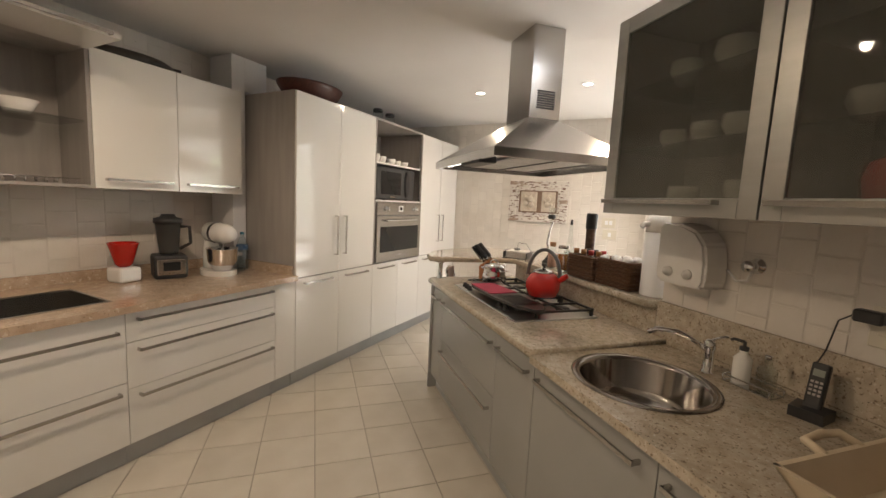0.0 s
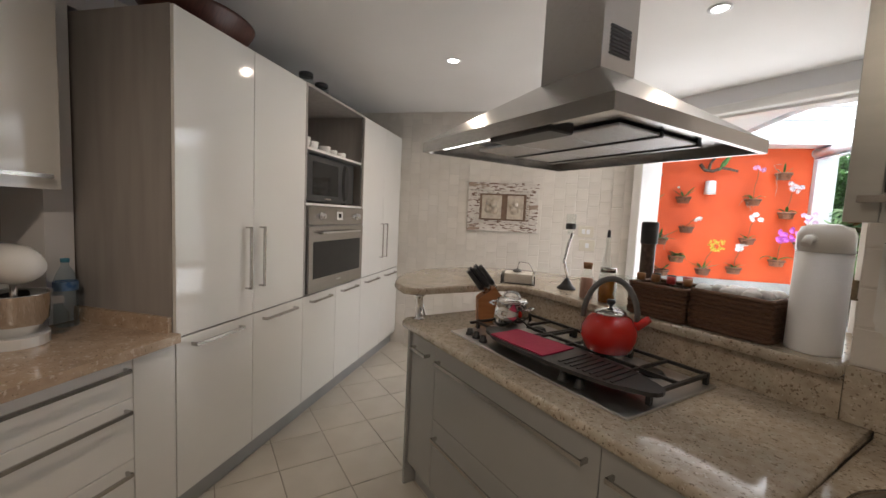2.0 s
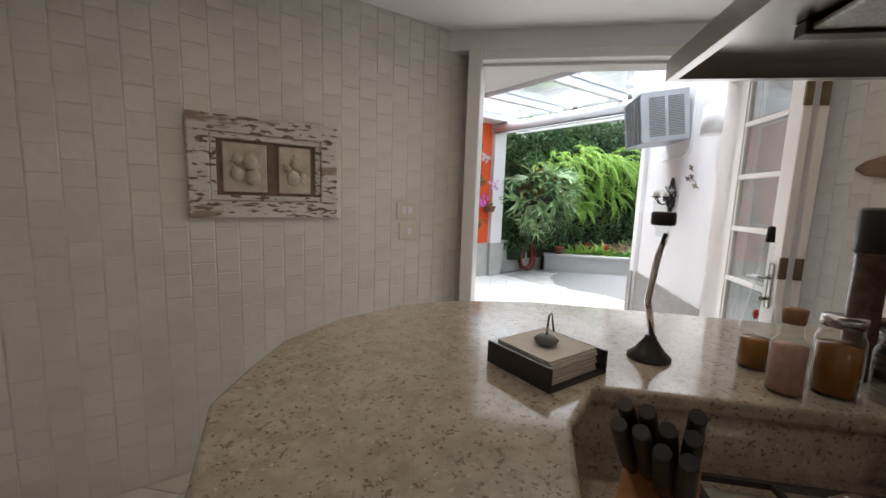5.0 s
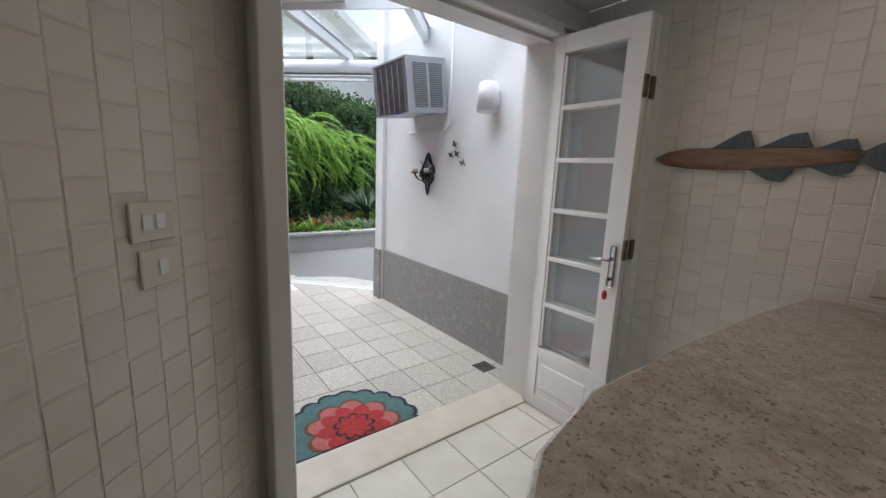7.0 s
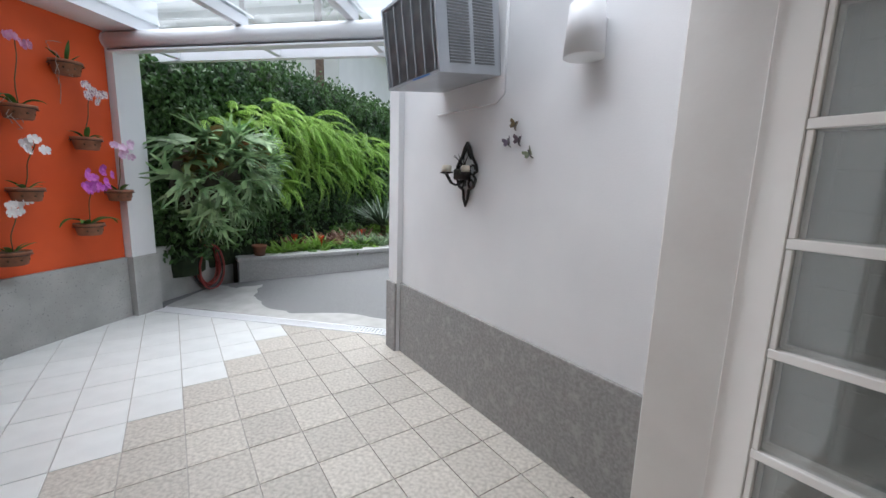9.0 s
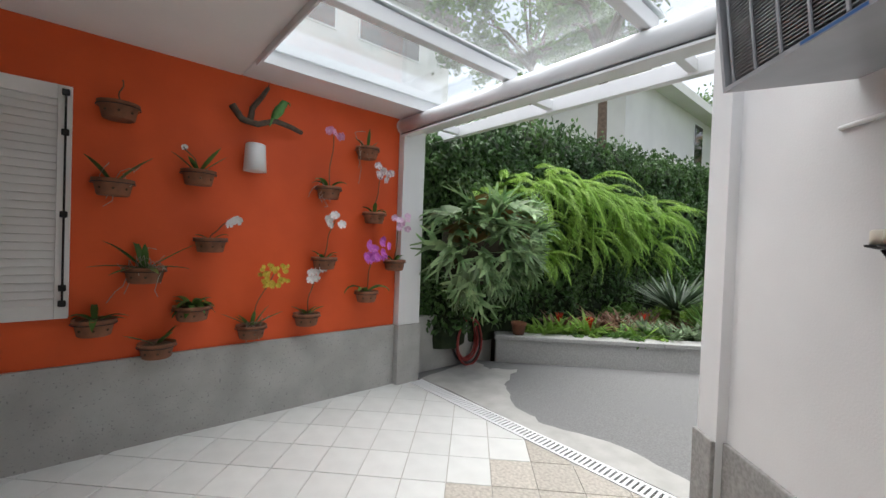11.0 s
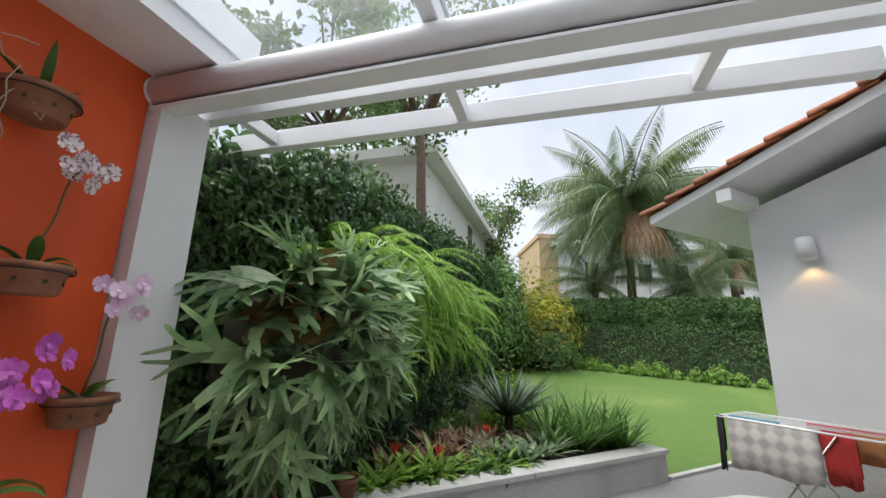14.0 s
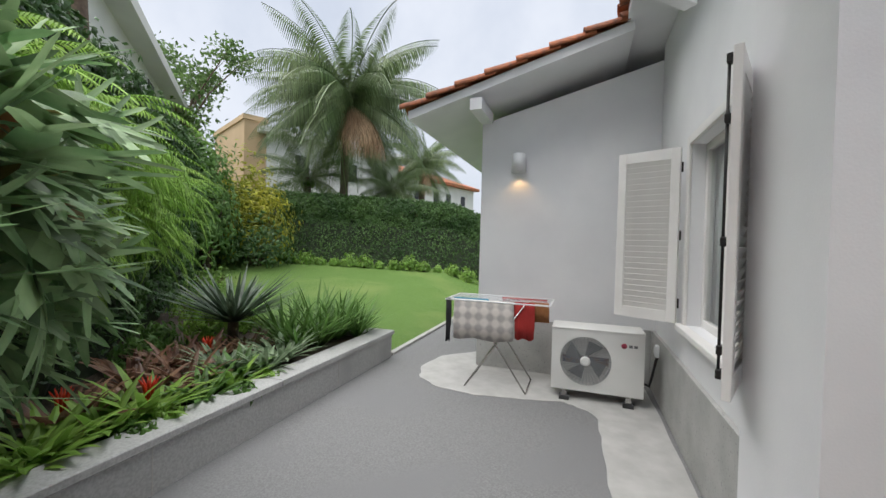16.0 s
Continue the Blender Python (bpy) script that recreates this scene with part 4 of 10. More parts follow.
lathe(bm, [(0.09, 0), (0.13, 0.02), (0.14, 0.09), (0.135, 0.13), (0.1, 0.15), (0.02, 0.16), (0.02, 0.18), (0, 0.18)], 28)
solid("casserole", bm, RED_ENAMEL, "red enamel casserole behind smoked glass", "casserole", m=TURN45 @ pose(-0.55, 1.42, 1.564))

# ceiling lamps
GLOW = glowing("downlight_glow", (1.0, 0.93, 0.82), 5.0)
lamp_kinds = []
for nm, watts in (("downlight_bar", 1.6), ("downlight_room", 3.6), ("downlight_dim", 0.35)):
    lamp_data = bpy.data.lights.new(nm, "SPOT")
    lamp_data.energy, lamp_data.color, lamp_data.spot_size, lamp_data.spot_blend, lamp_data.shadow_soft_size = watts, (1.0, 0.78, 0.56), radians(172), 0.6, 0.022
    lamp_kinds.append(lamp_data)
for i, (x, y) in enumerate(((-1.55, 3.70), (-0.56, 3.70), (-0.05, 3.18), (-1.6, 0.7), (-0.45, -0.2), (-1.6, -0.7))):
    t = thing("downlight", "small round recessed ceiling lamp, lit", "ceiling lamp", pose(x, y, CEIL), "recessed ceiling lamps")
    bm = bmesh.new()
    lathe(bm, [(0.055, 0.0), (0.055, -0.006), (0.04, -0.008), (0.036, -0.0015)], 24, cap=False)
    part("ring", bm, WHITE_METAL, t, "white metal ring")
    bm = bmesh.new()
    lathe(bm, [(0.036, -0.002), (0.02, -0.004), (0, -0.004)], 24, cap=False)
    part("bulb", bm, GLOW, t, "lit lamp")
    lo = new("downlight_lamp", lamp_kinds[0 if y > 2 else 2 if x > -1 else 1])
    lo.matrix_world = pose(x, y, CEIL - 0.02)

# ---------------------------------------------------------------- terrace roof
beam = thing("skylight_beam", "white metal beam along the orange wall", "beam", kind="structure")
part("beam_body", one_box(1.80, 3.60, 8.10, 8.499, 2.852, 3.17), WHITE_METAL, beam)
part("trim", one_box(1.80, 3.60, 8.085, 8.098, 2.96, 2.985), WHITE_METAL, beam)
for y in (7.03, 5.96, 4.9):
    r = thing("rafter", "white metal rafter under the glass roof", "rafter", kind="structure")
    x0 = max(1.80, y - 2.19 + 0.02)
    part("rafter_body", one_box(1.795, 3.46, y - 0.035, y + 0.035, 2.85, 2.945, bevel=0.004), WHITE_METAL, r)
    part("cap", one_box(1.795, 3.52, y - 0.05, y + 0.05, 2.962, 2.974), WHITE_METAL, r)
for i, (y0, y1) in enumerate(((7.08, 8.08), (6.01, 6.98), (4.95, 5.91), (3.9, 4.85))):
    ob = structure("roof_glass", one_box(1.80, 3.60, y0 - 0.03, y1 + 0.03, 2.948, 2.958), ROOF_GLASS, "clear weathered glass panel of the terrace roof", "glass roof")
    ob.visible_shadow = False
structure("ceiling_edge", one_box(1.792, 1.806, 3.98, 8.098, 2.80, 3.08), WHITE_METAL, "white metal edge of the terrace ceiling", "trim")
# awning roller and the pergola frame beyond it
awning = thing("awning_roller", "white rolled-up awning under the roof edge", "awning")
bm = bmesh.new()
tube(bm, [(3.40, 8.48, 2.775), (3.40, 5.55, 2.775)], 0.08, 24)
part("roll", bm, WHITE_METAL, awning)
bm = bmesh.new()
tube(bm, [(3.40, 8.493, 2.775), (3.40, 8.481, 2.775)], 0.086, 24)
part("end_cap", bm, WHITE_METAL, awning, "white end cap")
part("slot", one_box(3.36, 3.44, 5.56, 8.47, 2.682, 2.694), BLACK_PLASTIC, awning, "dark slot")
part("bottom_bar", one_box(3.35, 3.45, 5.56, 8.48, 2.662, 2.681, bevel=0.003), WHITE_METAL, awning)
pergola = thing("pergola_frame", "white timber frame beyond the awning", "pergola", kind="structure")
for x in (3.66, 4.02):
    part("beam", one_box(x - 0.035, x + 0.035, 5.2, 8.62, 2.75, 2.87, bevel=0.004), WHITE_METAL, pergola)
for y in (8.27, 7.04, 5.9):
    part("strut", one_box(3.696, 3.984, y - 0.03, y + 0.03, 2.77, 2.85, bevel=0.003), WHITE_METAL, pergola)

# ---------------------------------------------------------------- garden door
DOOR_GLASS = clear_glass("door_glass", (0.86, 0.88, 0.88), body=0.05, body_colour=(0.74, 0.76, 0.78), ior=1.8)


def door_leaf(m, label, handle):
    t = thing("door_leaf", label, "door", m, "garden door leaves")
    Wd, H, T = 0.60, 2.40, 0.04
    for a in ((0, 0.10), (Wd - 0.10, Wd)):
        part("stile", one_box(a[0], a[1], 0, T, 0, H, bevel=0.003), WHITE_PAINT, t)
    part("rail", one_box(0.10, Wd - 0.10, 0.001, T - 0.001, 0, 0.10), WHITE_PAINT, t)
    part("rail", one_box(0.10, Wd - 0.10, 0.001, T - 0.001, H - 0.10, H), WHITE_PAINT, t)
    z0, z1 = 0.44, H - 0.10
    part("rail", one_box(0.10, Wd - 0.10, 0.001, T - 0.001, 0.38, 0.44), WHITE_PAINT, t)
    part("panel", one_box(0.10, Wd - 0.10, 0.008, T - 0.008, 0.10, 0.38), WHITE_PAINT, t, "plain lower panel")
    part("raised_field", one_box(0.13, Wd - 0.13, 0.002, T - 0.002, 0.15, 0.33, bevel=0.005), WHITE_PAINT, t)
    step = (z1 - z0) / 6
    for i in range(6):
        za, zb = z0 + i * step, z0 + (i + 1) * step
        if i:
            part("glazing_bar", one_box(0.10, Wd - 0.10, 0.002, T - 0.002, za - 0.014, za + 0.014, bevel=0.003), WHITE_PAINT, t)
        for bx in (0.10, Wd - 0.118):
            part("bead", one_box(bx, bx + 0.018, 0.006, T - 0.006, za + 0.014, zb - 0.014, bevel=0.003), WHITE_PAINT, t)
        pane = part("pane", one_box(0.10, Wd - 0.10, 0.018, 0.022, za + 0.014, zb - 0.014), DOOR_GLASS, t, "clear glass pane")
        pane.visible_shadow = False
    for z in (0.35, 1.2, 2.05):
        part("hinge", one_box(Wd - 0.002, Wd + 0.012, -0.006, 0.03, z - 0.055, z + 0.055, bevel=0.002), BRASS, t, "dull brass hinge")
    if handle:
        bm = bmesh.new()
        box(bm, Wd - 0.065, Wd - 0.03, -0.008, -0.001, 0.98, 1.22, bevel=0.008)
        part("lock_plate", bm, STEEL, t, "steel lock plate")
        bm = bmesh.new()
        tube(bm, [(Wd - 0.047, -0.002, 1.14), (Wd - 0.047, -0.045, 1.14), (Wd - 0.08, -0.055, 1.14), (Wd - 0.17, -0.05, 1.135)], 0.009, 10)
        part("lever", bm, STEEL, t, "steel lever handle")
        bm = bmesh.new()
        lathe(bm, [(0.009, 0), (0.009, 0.02), (0, 0.02)], 12, m=pose(Wd - 0.047, -0.008, 1.03, 90, 0, 0))
        part("lock_cylinder", bm, BRASS, t)
        bm = bmesh.new()
        box(bm, Wd - 0.052, Wd - 0.044, -0.05, -0.028, 1.018, 1.04)
        tube(bm, [(Wd - 0.048, -0.048, 1.022), (Wd - 0.046, -0.05, 0.975)], 0.002, 6)
        part("key", bm, STEEL, t, "steel key in the lock")
        bm = bmesh.new()
        lathe(bm, [(0, -0.03), (0.012, -0.024), (0.016, 0), (0.010, 0.022), (0, 0.026)], 12, centre=(Wd - 0.046, -0.05))
        for v in bm.verts:
            v.co.z += 0.945
        part("key_fob", bm, RED_ENAMEL, t, "small red key fob")
    return t


BRASS = material("aged_brass", (0.19, 0.145, 0.085), 0.45, 0.8, second=(0.12, 0.09, 0.055), scale=25)
# opened inwards at a right angle, folded on itself: the leaf runs back from the jamb along -n
door_leaf(TURN45 @ pose(-1.835, 3.575, 0.008, 0, 0, -90), "white glazed garden door leaf folded open inwards", True)
door_leaf(TURN45 @ pose(-1.765, 3.575, 0.008, 0, 0, -90), "white glazed garden door leaf folded behind the other", False)

# ---------------------------------------------------------------- white terrace wall
acw = thing("wall_air_conditioner", "grey boxed air conditioner through the white wall", "air conditioner", TURN45 @ pose(WALL_S, 5.27, 2.14) @ pose(0, 0, 0, 0, -7, 0))
GREY_BOX = material("grey_painted_steel", (0.40, 0.42, 0.45), 0.45, second=(0.34, 0.36, 0.39), scale=4, metal=0.2)
FIN = material("alu_fins", (0.36, 0.37, 0.38), 0.4, 0.7, second=(0.22, 0.23, 0.24), scale=14)
DARK_FIN = material("dark_louvre", (0.12, 0.125, 0.13), 0.5, second=(0.16, 0.165, 0.17), scale=20)
bm = bmesh.new()
DX = 0.43
for a in ((-DX, -0.001, -0.30, -0.285, 0, 0.47), (-DX, -0.001, 0.285, 0.30, 0, 0.47), (-DX, -0.001, -0.285, 0.285, 0, 0.014), (-DX, -0.001, -0.285, 0.285, 0.456, 0.47)):
    box(bm, *a)
part("case", bm, GREY_BOX, acw)
bm = bmesh.new()
for i in range(40):
    z = 0.03 + i * 0.0105
    box(bm, -DX + 0.012, -DX + 0.03, -0.27, 0.27, z, z + 0.004)
part("fins", bm, FIN, acw, "bent aluminium fins")
part("core", one_box(-DX + 0.032, -0.05, -0.28, 0.28, 0.016, 0.454), DARK_FIN, acw)
for i in range(6):
    y = -0.25 + i * 0.1
    part("tube_row", one_box(-DX + 0.006, -DX + 0.011, y, y + 0.008, 0.02, 0.45), GREY_BOX, acw)
for x0 in (-0.36, -0.19):
    bm = bmesh.new()
    for i in range(24):
        z = 0.05 + i * 0.0155
        box(bm, x0, x0 + 0.14, -0.304, -0.3005, z, z + 0.009)
    part("louvre", bm, DARK_FIN, acw, "dark side louvre")
part("sticker", one_box(-DX - 0.001, -DX, -0.2, -0.02, 0.004, 0.012), material("blue_sticker", (0.03, 0.12, 0.35), 0.4, second=(0.04, 0.15, 0.4), scale=30), acw, "blue sticker")

def wall_lamp(m, label, group, lit=False, r0=0.088, r1=0.076, h=0.225):
    """A tapered white wall lamp that shines down; local -x is away from the wall."""
    t = thing("wall_lamp", label, "wall lamp", m, group)
    bm = bmesh.new()
    lathe(bm, [(r0 - 0.004, 0.002), (r0, 0), (r1, h - 0.01), (r1 - 0.012, h), (0, h)], 28, centre=(-0.09, 0))
    part("shade", bm, WHITE_METAL, t, "tapered white metal shade")
    part("bracket", one_box(-0.06, 0.0, -0.045, 0.045, 0.03, h - 0.05, bevel=0.006), WHITE_METAL, t)
    bm = bmesh.new()
    lathe(bm, [(0.05, 0.004), (0.03, 0.02), (0, 0.022)], 20, centre=(-0.09, 0), cap=False)
    part("bulb", bm, LAMP_ON if lit else DARK_GLASS, t, "lit bulb" if lit else "dark lens")
    return t


LAMP_ON = glowing("warm_bulb", (1.0, 0.62, 0.25), 7.0)
wall_lamp(TURN45 @ pose(WALL_S, 4.33, 2.075), "tapered white wall lamp on the white wall", "terrace wall lamps")
wall_lamp(pose(1.89, 8.5, 2.07, 0, 0, 90), "tapered white wall lamp on the orange wall", "terrace wall lamps")

# wrought-iron candle sconce
IRON = material("wrought_iron", (0.022, 0.021, 0.022), 0.5, 0.6, second=(0.035, 0.032, 0.03), scale=40, bump=0.3, bump_scale=90)
WAX = material("candle_wax", (0.74, 0.70, 0.60), 0.5, second=(0.68, 0.63, 0.52), scale=15)
sc = thing("candle_sconce", "black wrought-iron sconce with three pale candles", "candle sconce", TURN45 @ pose(WALL_S, 5.245, 1.57))
bm = bmesh.new()
outline = [(0, 0.205), (0.03, 0.17), (0.05, 0.12), (0.10, 0.06), (0.11, 0.02), (0.07, 0.0), (0.10, -0.03), (0.075, -0.08), (0.03, -0.10), (0.02, -0.16), (0, -0.205)]
full_o = outline + [(-y, z) for y, z in outline[-2:0:-1]]
tube(bm, [(-0.015, y, z) for y, z in full_o + full_o[:1]], 0.010, 8)
for sgn in (-1, 1):
    tube(bm, [(-0.015, sgn * (0.06 + 0.03 * math.cos(a)), 0.03 + 0.03 * math.sin(a)) for a in (i * 0.45 for i in range(14))], 0.007, 6)
    tube(bm, [(-0.015, sgn * (0.05 + 0.025 * math.cos(a)), -0.06 + 0.025 * math.sin(a)) for a in (i * 0.45 for i in range(14))], 0.007, 6)
    tube(bm, [(-0.015, 0, 0.19), (-0.02, sgn * 0.02, 0.14), (-0.02, sgn * 0.05, 0.10)], 0.009, 6)
part("scrollwork", bm, IRON, sc)
bm = bmesh.new()
box(bm, -0.07, -0.01, -0.045, 0.075, -0.035, 0.035, bevel=0.006)
part("back_plate", bm, IRON, sc, "black iron box")
bm = bmesh.new()
for a in (-0.5, -0.15, 0.2, 0.55, 0.9):
    tube(bm, [(-0.03, 0, 0.03), (-0.05, 0.03 * math.sin(a * 3), 0.08), (-0.06, 0.09 * math.sin(a * 2), 0.10 + 0.03 * math.cos(a))], 0.006, 6, taper=0.002)
part("leaf_spray", bm, IRON, sc)
for dy, dx in ((0.09, 0.10), (0.0, 0.15), (-0.1, 0.08)):
    bm = bmesh.new()
    tube(bm, [(-0.02, 0.0, -0.02)] + [(-0.02 - dx * k, dy * k, -0.02 - 0.05 * math.sin(k * 3.14)) for k in (0.25, 0.5, 0.75)] + [(-0.02 - dx, dy, 0.0)], 0.006, 8)
    lathe(bm, [(0.012, 0.0), (0.036, 0.006), (0.038, 0.012), (0, 0.012)], 18, centre=(-0.02 - dx, dy))
    arm = part("arm", bm, IRON, sc, "curled iron arm")
    bm = bmesh.new()
    lathe(bm, [(0.027, 0.0125), (0.027, 0.05), (0.022, 0.055), (0, 0.053)], 18, centre=(-0.02 - dx, dy))
    part("candle", bm, WAX, arm, "pale wax candle")

BUTTERFLY = [material("butterfly_" + n, c, 0.5, second=d, scale=40) for n, c, d in (("tan", (0.25, 0.19, 0.09), (0.08, 0.06, 0.04)), ("violet", (0.16, 0.12, 0.19), (0.05, 0.04, 0.05)), ("brown", (0.15, 0.10, 0.13), (0.05, 0.04, 0.05)), ("green", (0.17, 0.21, 0.10), (0.07, 0.07, 0.05)))]
for (n, z), mat, a in zip(((4.81, 1.845), (4.86, 1.755), (4.775, 1.76), (4.69, 1.685)), BUTTERFLY, (20, -15, 10, -30)):
    t = thing("butterfly_ornament", "small painted metal butterfly on the white wall", "wall ornament", TURN45 @ pose(WALL_S - 0.012, n, z) @ pose(0, 0, 0, a, 0, 0), "metal butterflies")
    for sg in (-1, 1):
        bm = bmesh.new()
        wing = [(0, 0), (0.013, 0.02), (0.030, 0.028), (0.033, 0.013), (0.023, 0.0), (0.028, -0.013), (0.02, -0.023), (0.008, -0.017)]
        lo = [bm.verts.new((-0.002 - abs(y) * 0.6, sg * y, z)) for y, z in wing]
        hi = [bm.verts.new((-0.004 - abs(y) * 0.6, sg * y, z)) for y, z in wing]
        bm.faces.new(lo)
        bm.faces.new(hi[::-1])
        for i in range(len(wing)):
            bm.faces.new((lo[i], lo[(i + 1) % 8], hi[(i + 1) % 8], hi[i]))
        part("wing", bm, mat, t)
    bm = bmesh.new()
    tube(bm, [(0.012, 0, -0.03), (-0.004, 0, -0.02), (-0.006, 0, 0.02)], 0.004, 6)
    part("body", bm, BLACK_PLASTIC, t)
# painted-over cable on the wall
bm = bmesh.new()
tube(bm, [(WALL_S - 0.006, 4.93, 3.0), (WALL_S - 0.006, 4.93, 2.03), (WALL_S - 0.006, 5.0, 1.99), (WALL_S - 0.006, 5.62, 1.99)], 0.008, 8)
for v in bm.verts:
    v.co = TURN45 @ v.co
solid("cable", bm, PLASTER, "white painted cable along the white wall", "cable")

# floor drain, linear grating
dr = thing("floor_drain", "square steel floor drain with a dark grid", "floor drain", TURN45 @ pose(-1.72, 4.10, 0.001))
part("frame", one_box(-0.075, 0.075, -0.075, 0.075, -0.004, 0.003, bevel=0.001), STEEL, dr)
for i in range(3):
    for j in range(3):
        part("slot", one_box(-0.05 + i * 0.036, -0.024 + i * 0.036, -0.05 + j * 0.036, -0.03 + j * 0.036, 0.0032, 0.0042), BLACK_METAL, dr)
vent = thing("floor_grille", "small steel floor grille beside the door jamb", "floor drain", TURN45 @ pose(-3.42, 3.30, 0.001))
part("frame", one_box(-0.065, 0.065, -0.065, 0.065, -0.0045, 0.003, bevel=0.001), STEEL, vent)
for i in range(6):
    part("slot", one_box(-0.05, 0.05, -0.05 + i * 0.0175, -0.04 + i * 0.0175, 0.0032, 0.0042), BLACK_METAL, vent)
grate = thing("drain_grating", "white slotted drain grating across the terrace edge", "drain", pose(3.55, 5.55, 0))
part("channel", one_box(-0.005, 0.145, 0, 2.85, -0.03, -0.012), BLACK_METAL, grate, "dark channel")
for a in ((-0.012, 0.012), (0.128, 0.152)):
    part("rail", one_box(a[0], a[1], 0, 2.85, -0.03, 0.004), WHITE_METAL, grate)
slat = mesh_of("slat", one_box(0.013, 0.127, 0, 0.022, -0.011, 0.003), WHITE_METAL)
for i in range(75):
    o = new("slat", slat)
    o.matrix_basis = pose(0, 0.005 + i * 0.038, 0)
    o.parent = grate

# doormat, a scalloped mandala
mat_t = thing("doormat", "half-round scalloped doormat with a red flower pattern", "doormat", pose(0.70, 4.88, 0.0005))
def felt(name, c, d):
    return material(name, c, 0.95, second=d, scale=40, bump=0.5, bump_scale=150)


FELT = {"teal": felt("teal_felt", (0.10, 0.19, 0.19), (0.07, 0.14, 0.145)), "dark": felt("dark_felt", (0.02, 0.028, 0.04), (0.03, 0.04, 0.05)), "red": felt("red_felt", (0.42, 0.045, 0.045), (0.33, 0.03, 0.03)), "rose": felt("rose_felt", (0.48, 0.16, 0.15), (0.4, 0.12, 0.11)), "brown": felt("brown_felt", (0.17, 0.09, 0.055), (0.12, 0.06, 0.04))}
def flower(petals, r0, depth, z0, z1, mat, name, turn=0.0, n=96):
    bm = bmesh.new()
    rim = []
    for i in range(n):
        a, r = math.tau * i / n + turn, r0 - depth + depth * 2 * abs(math.sin(petals * math.tau * i / n / 2)) ** 0.6
        x, y = r * math.cos(a), r * math.sin(a)
        short = max(0.0, -0.168 - x - y) / 2        # straight edge along the sill
        rim.append((x + short, y + short))
    prism(bm, rim, z0, z1)
    part(name, bm, mat, mat_t)


flower(18, 0.415, 0.022, 0, 0.008, FELT["dark"], "border")
flower(18, 0.385, 0.022, 0.0081, 0.010, FELT["teal"], "teal_field")
flower(9, 0.27, 0.035, 0.0101, 0.0115, FELT["brown"], "outer_petals", 0.1)
flower(9, 0.245, 0.035, 0.0116, 0.013, FELT["rose"], "rose_petals", 0.1)
flower(9, 0.19, 0.035, 0.0131, 0.0145, FELT["red"], "red_petals", 0.45)
flower(9, 0.11, 0.025, 0.0146, 0.016, FELT["dark"], "inner_ring", 0.1)
flower(9, 0.09, 0.022, 0.0161, 0.0175, FELT["red"], "heart", 0.1)

# shutter on the orange wall
def shutter(m, label, slats=26, w=0.62, h=1.5, bolt=True, group="louvred shutters"):
    t = thing("shutter", label, "shutter", m, group)
    for a in ((0, 0.07), (w - 0.07, w)):
        part("stile", one_box(a[0], a[1], 0, 0.035, 0, h, bevel=0.003), WHITE_PAINT, t)
    for a in ((0, 0.09), (h - 0.09, h)):
        part("rail", one_box(0.07, w - 0.07, 0.001, 0.034, a[0], a[1]), WHITE_PAINT, t)
    me = mesh_of("slat", one_box(0.07, w - 0.07, -0.004, 0.004, -0.03, 0.03, m=pose(0, 0.0175, 0, -22, 0, 0)), WHITE_PAINT)
    for i in range(slats):
        o = new("slat", me)
        o.matrix_basis = pose(0, 0, 0.11 + (h - 0.22) * i / (slats - 1))
        o.parent = t
    for z in (0.16, h * 0.5, h - 0.16):
        part("hinge", one_box(-0.012, 0.02, -0.008, -0.001, z - 0.04, z + 0.04), IRON, t, "dark iron hinge")
    if bolt:
        bm = bmesh.new()
        tube(bm, [(w - 0.03, -0.015, 0.08), (w - 0.03, -0.015, h * 0.98)], 0.006, 8)
        for z in (0.1, 0.2, h * 0.45, h * 0.8, h * 0.97):
            box(bm, w - 0.05, w - 0.012, -0.024, -0.001, z - 0.02, z + 0.02, bevel=0.004)
        part("bolt", bm, IRON, t, "black iron espagnolette bolt")
    return t


shutter(pose(0.17, 8.455, 0.96), "white louvred shutter open against the orange wall")

# ---------------------------------------------------------------- ground outdoors
def lawn_z(x, y):
    n = (x + y) * math.sqrt(0.5)
    k = min(1.0, max(0.0, (n - 9.45) / 1.6))
    return 0.004 + 0.1 * max(0.0, x - 8.3) * k


bm = bmesh.new()
prism(bm, [(-420, -420), (420, -420), (420, 420), (-420, 420)], -0.6, -0.3)
structure("ground", bm, material("distant_ground", (0.07, 0.10, 0.035), 0.95, second=(0.11, 0.12, 0.06), scale=0.4), "flat green ground of the gardens around", "ground")
bm = bmesh.new()
prism(bm, [(uv(-1.2, 6.2).x, uv(-1.2, 6.2).y), (uv(7.0, 6.0).x, uv(7.0, 6.0).y), (uv(7.0, 9.40).x, uv(7.0, 9.40).y), (uv(-2.2, 9.40).x, uv(-2.2, 9.40).y), (4.6, 8.75), (3.705, 8.75), (3.705, 5.5)], -0.2, -0.004)
pavement = structure("pavement", bm, PAVING, "dark grey stone paving outside the terrace", "pavement")


def wobbly(pts, amp=0.05, per=6, seed=3):
    """A closed outline with a worn, wandering edge."""
    rng = random.Random(seed)
    out = []
    for i, p in enumerate(pts):
        q = pts[(i + 1) % len(pts)]
        for k in range(per):
            t = k / per
            j = amp if k else 0
            out.append((p[0] + (q[0] - p[0]) * t + rng.uniform(-j, j), p[1] + (q[1] - p[1]) * t + rng.uniform(-j, j)))
    return out


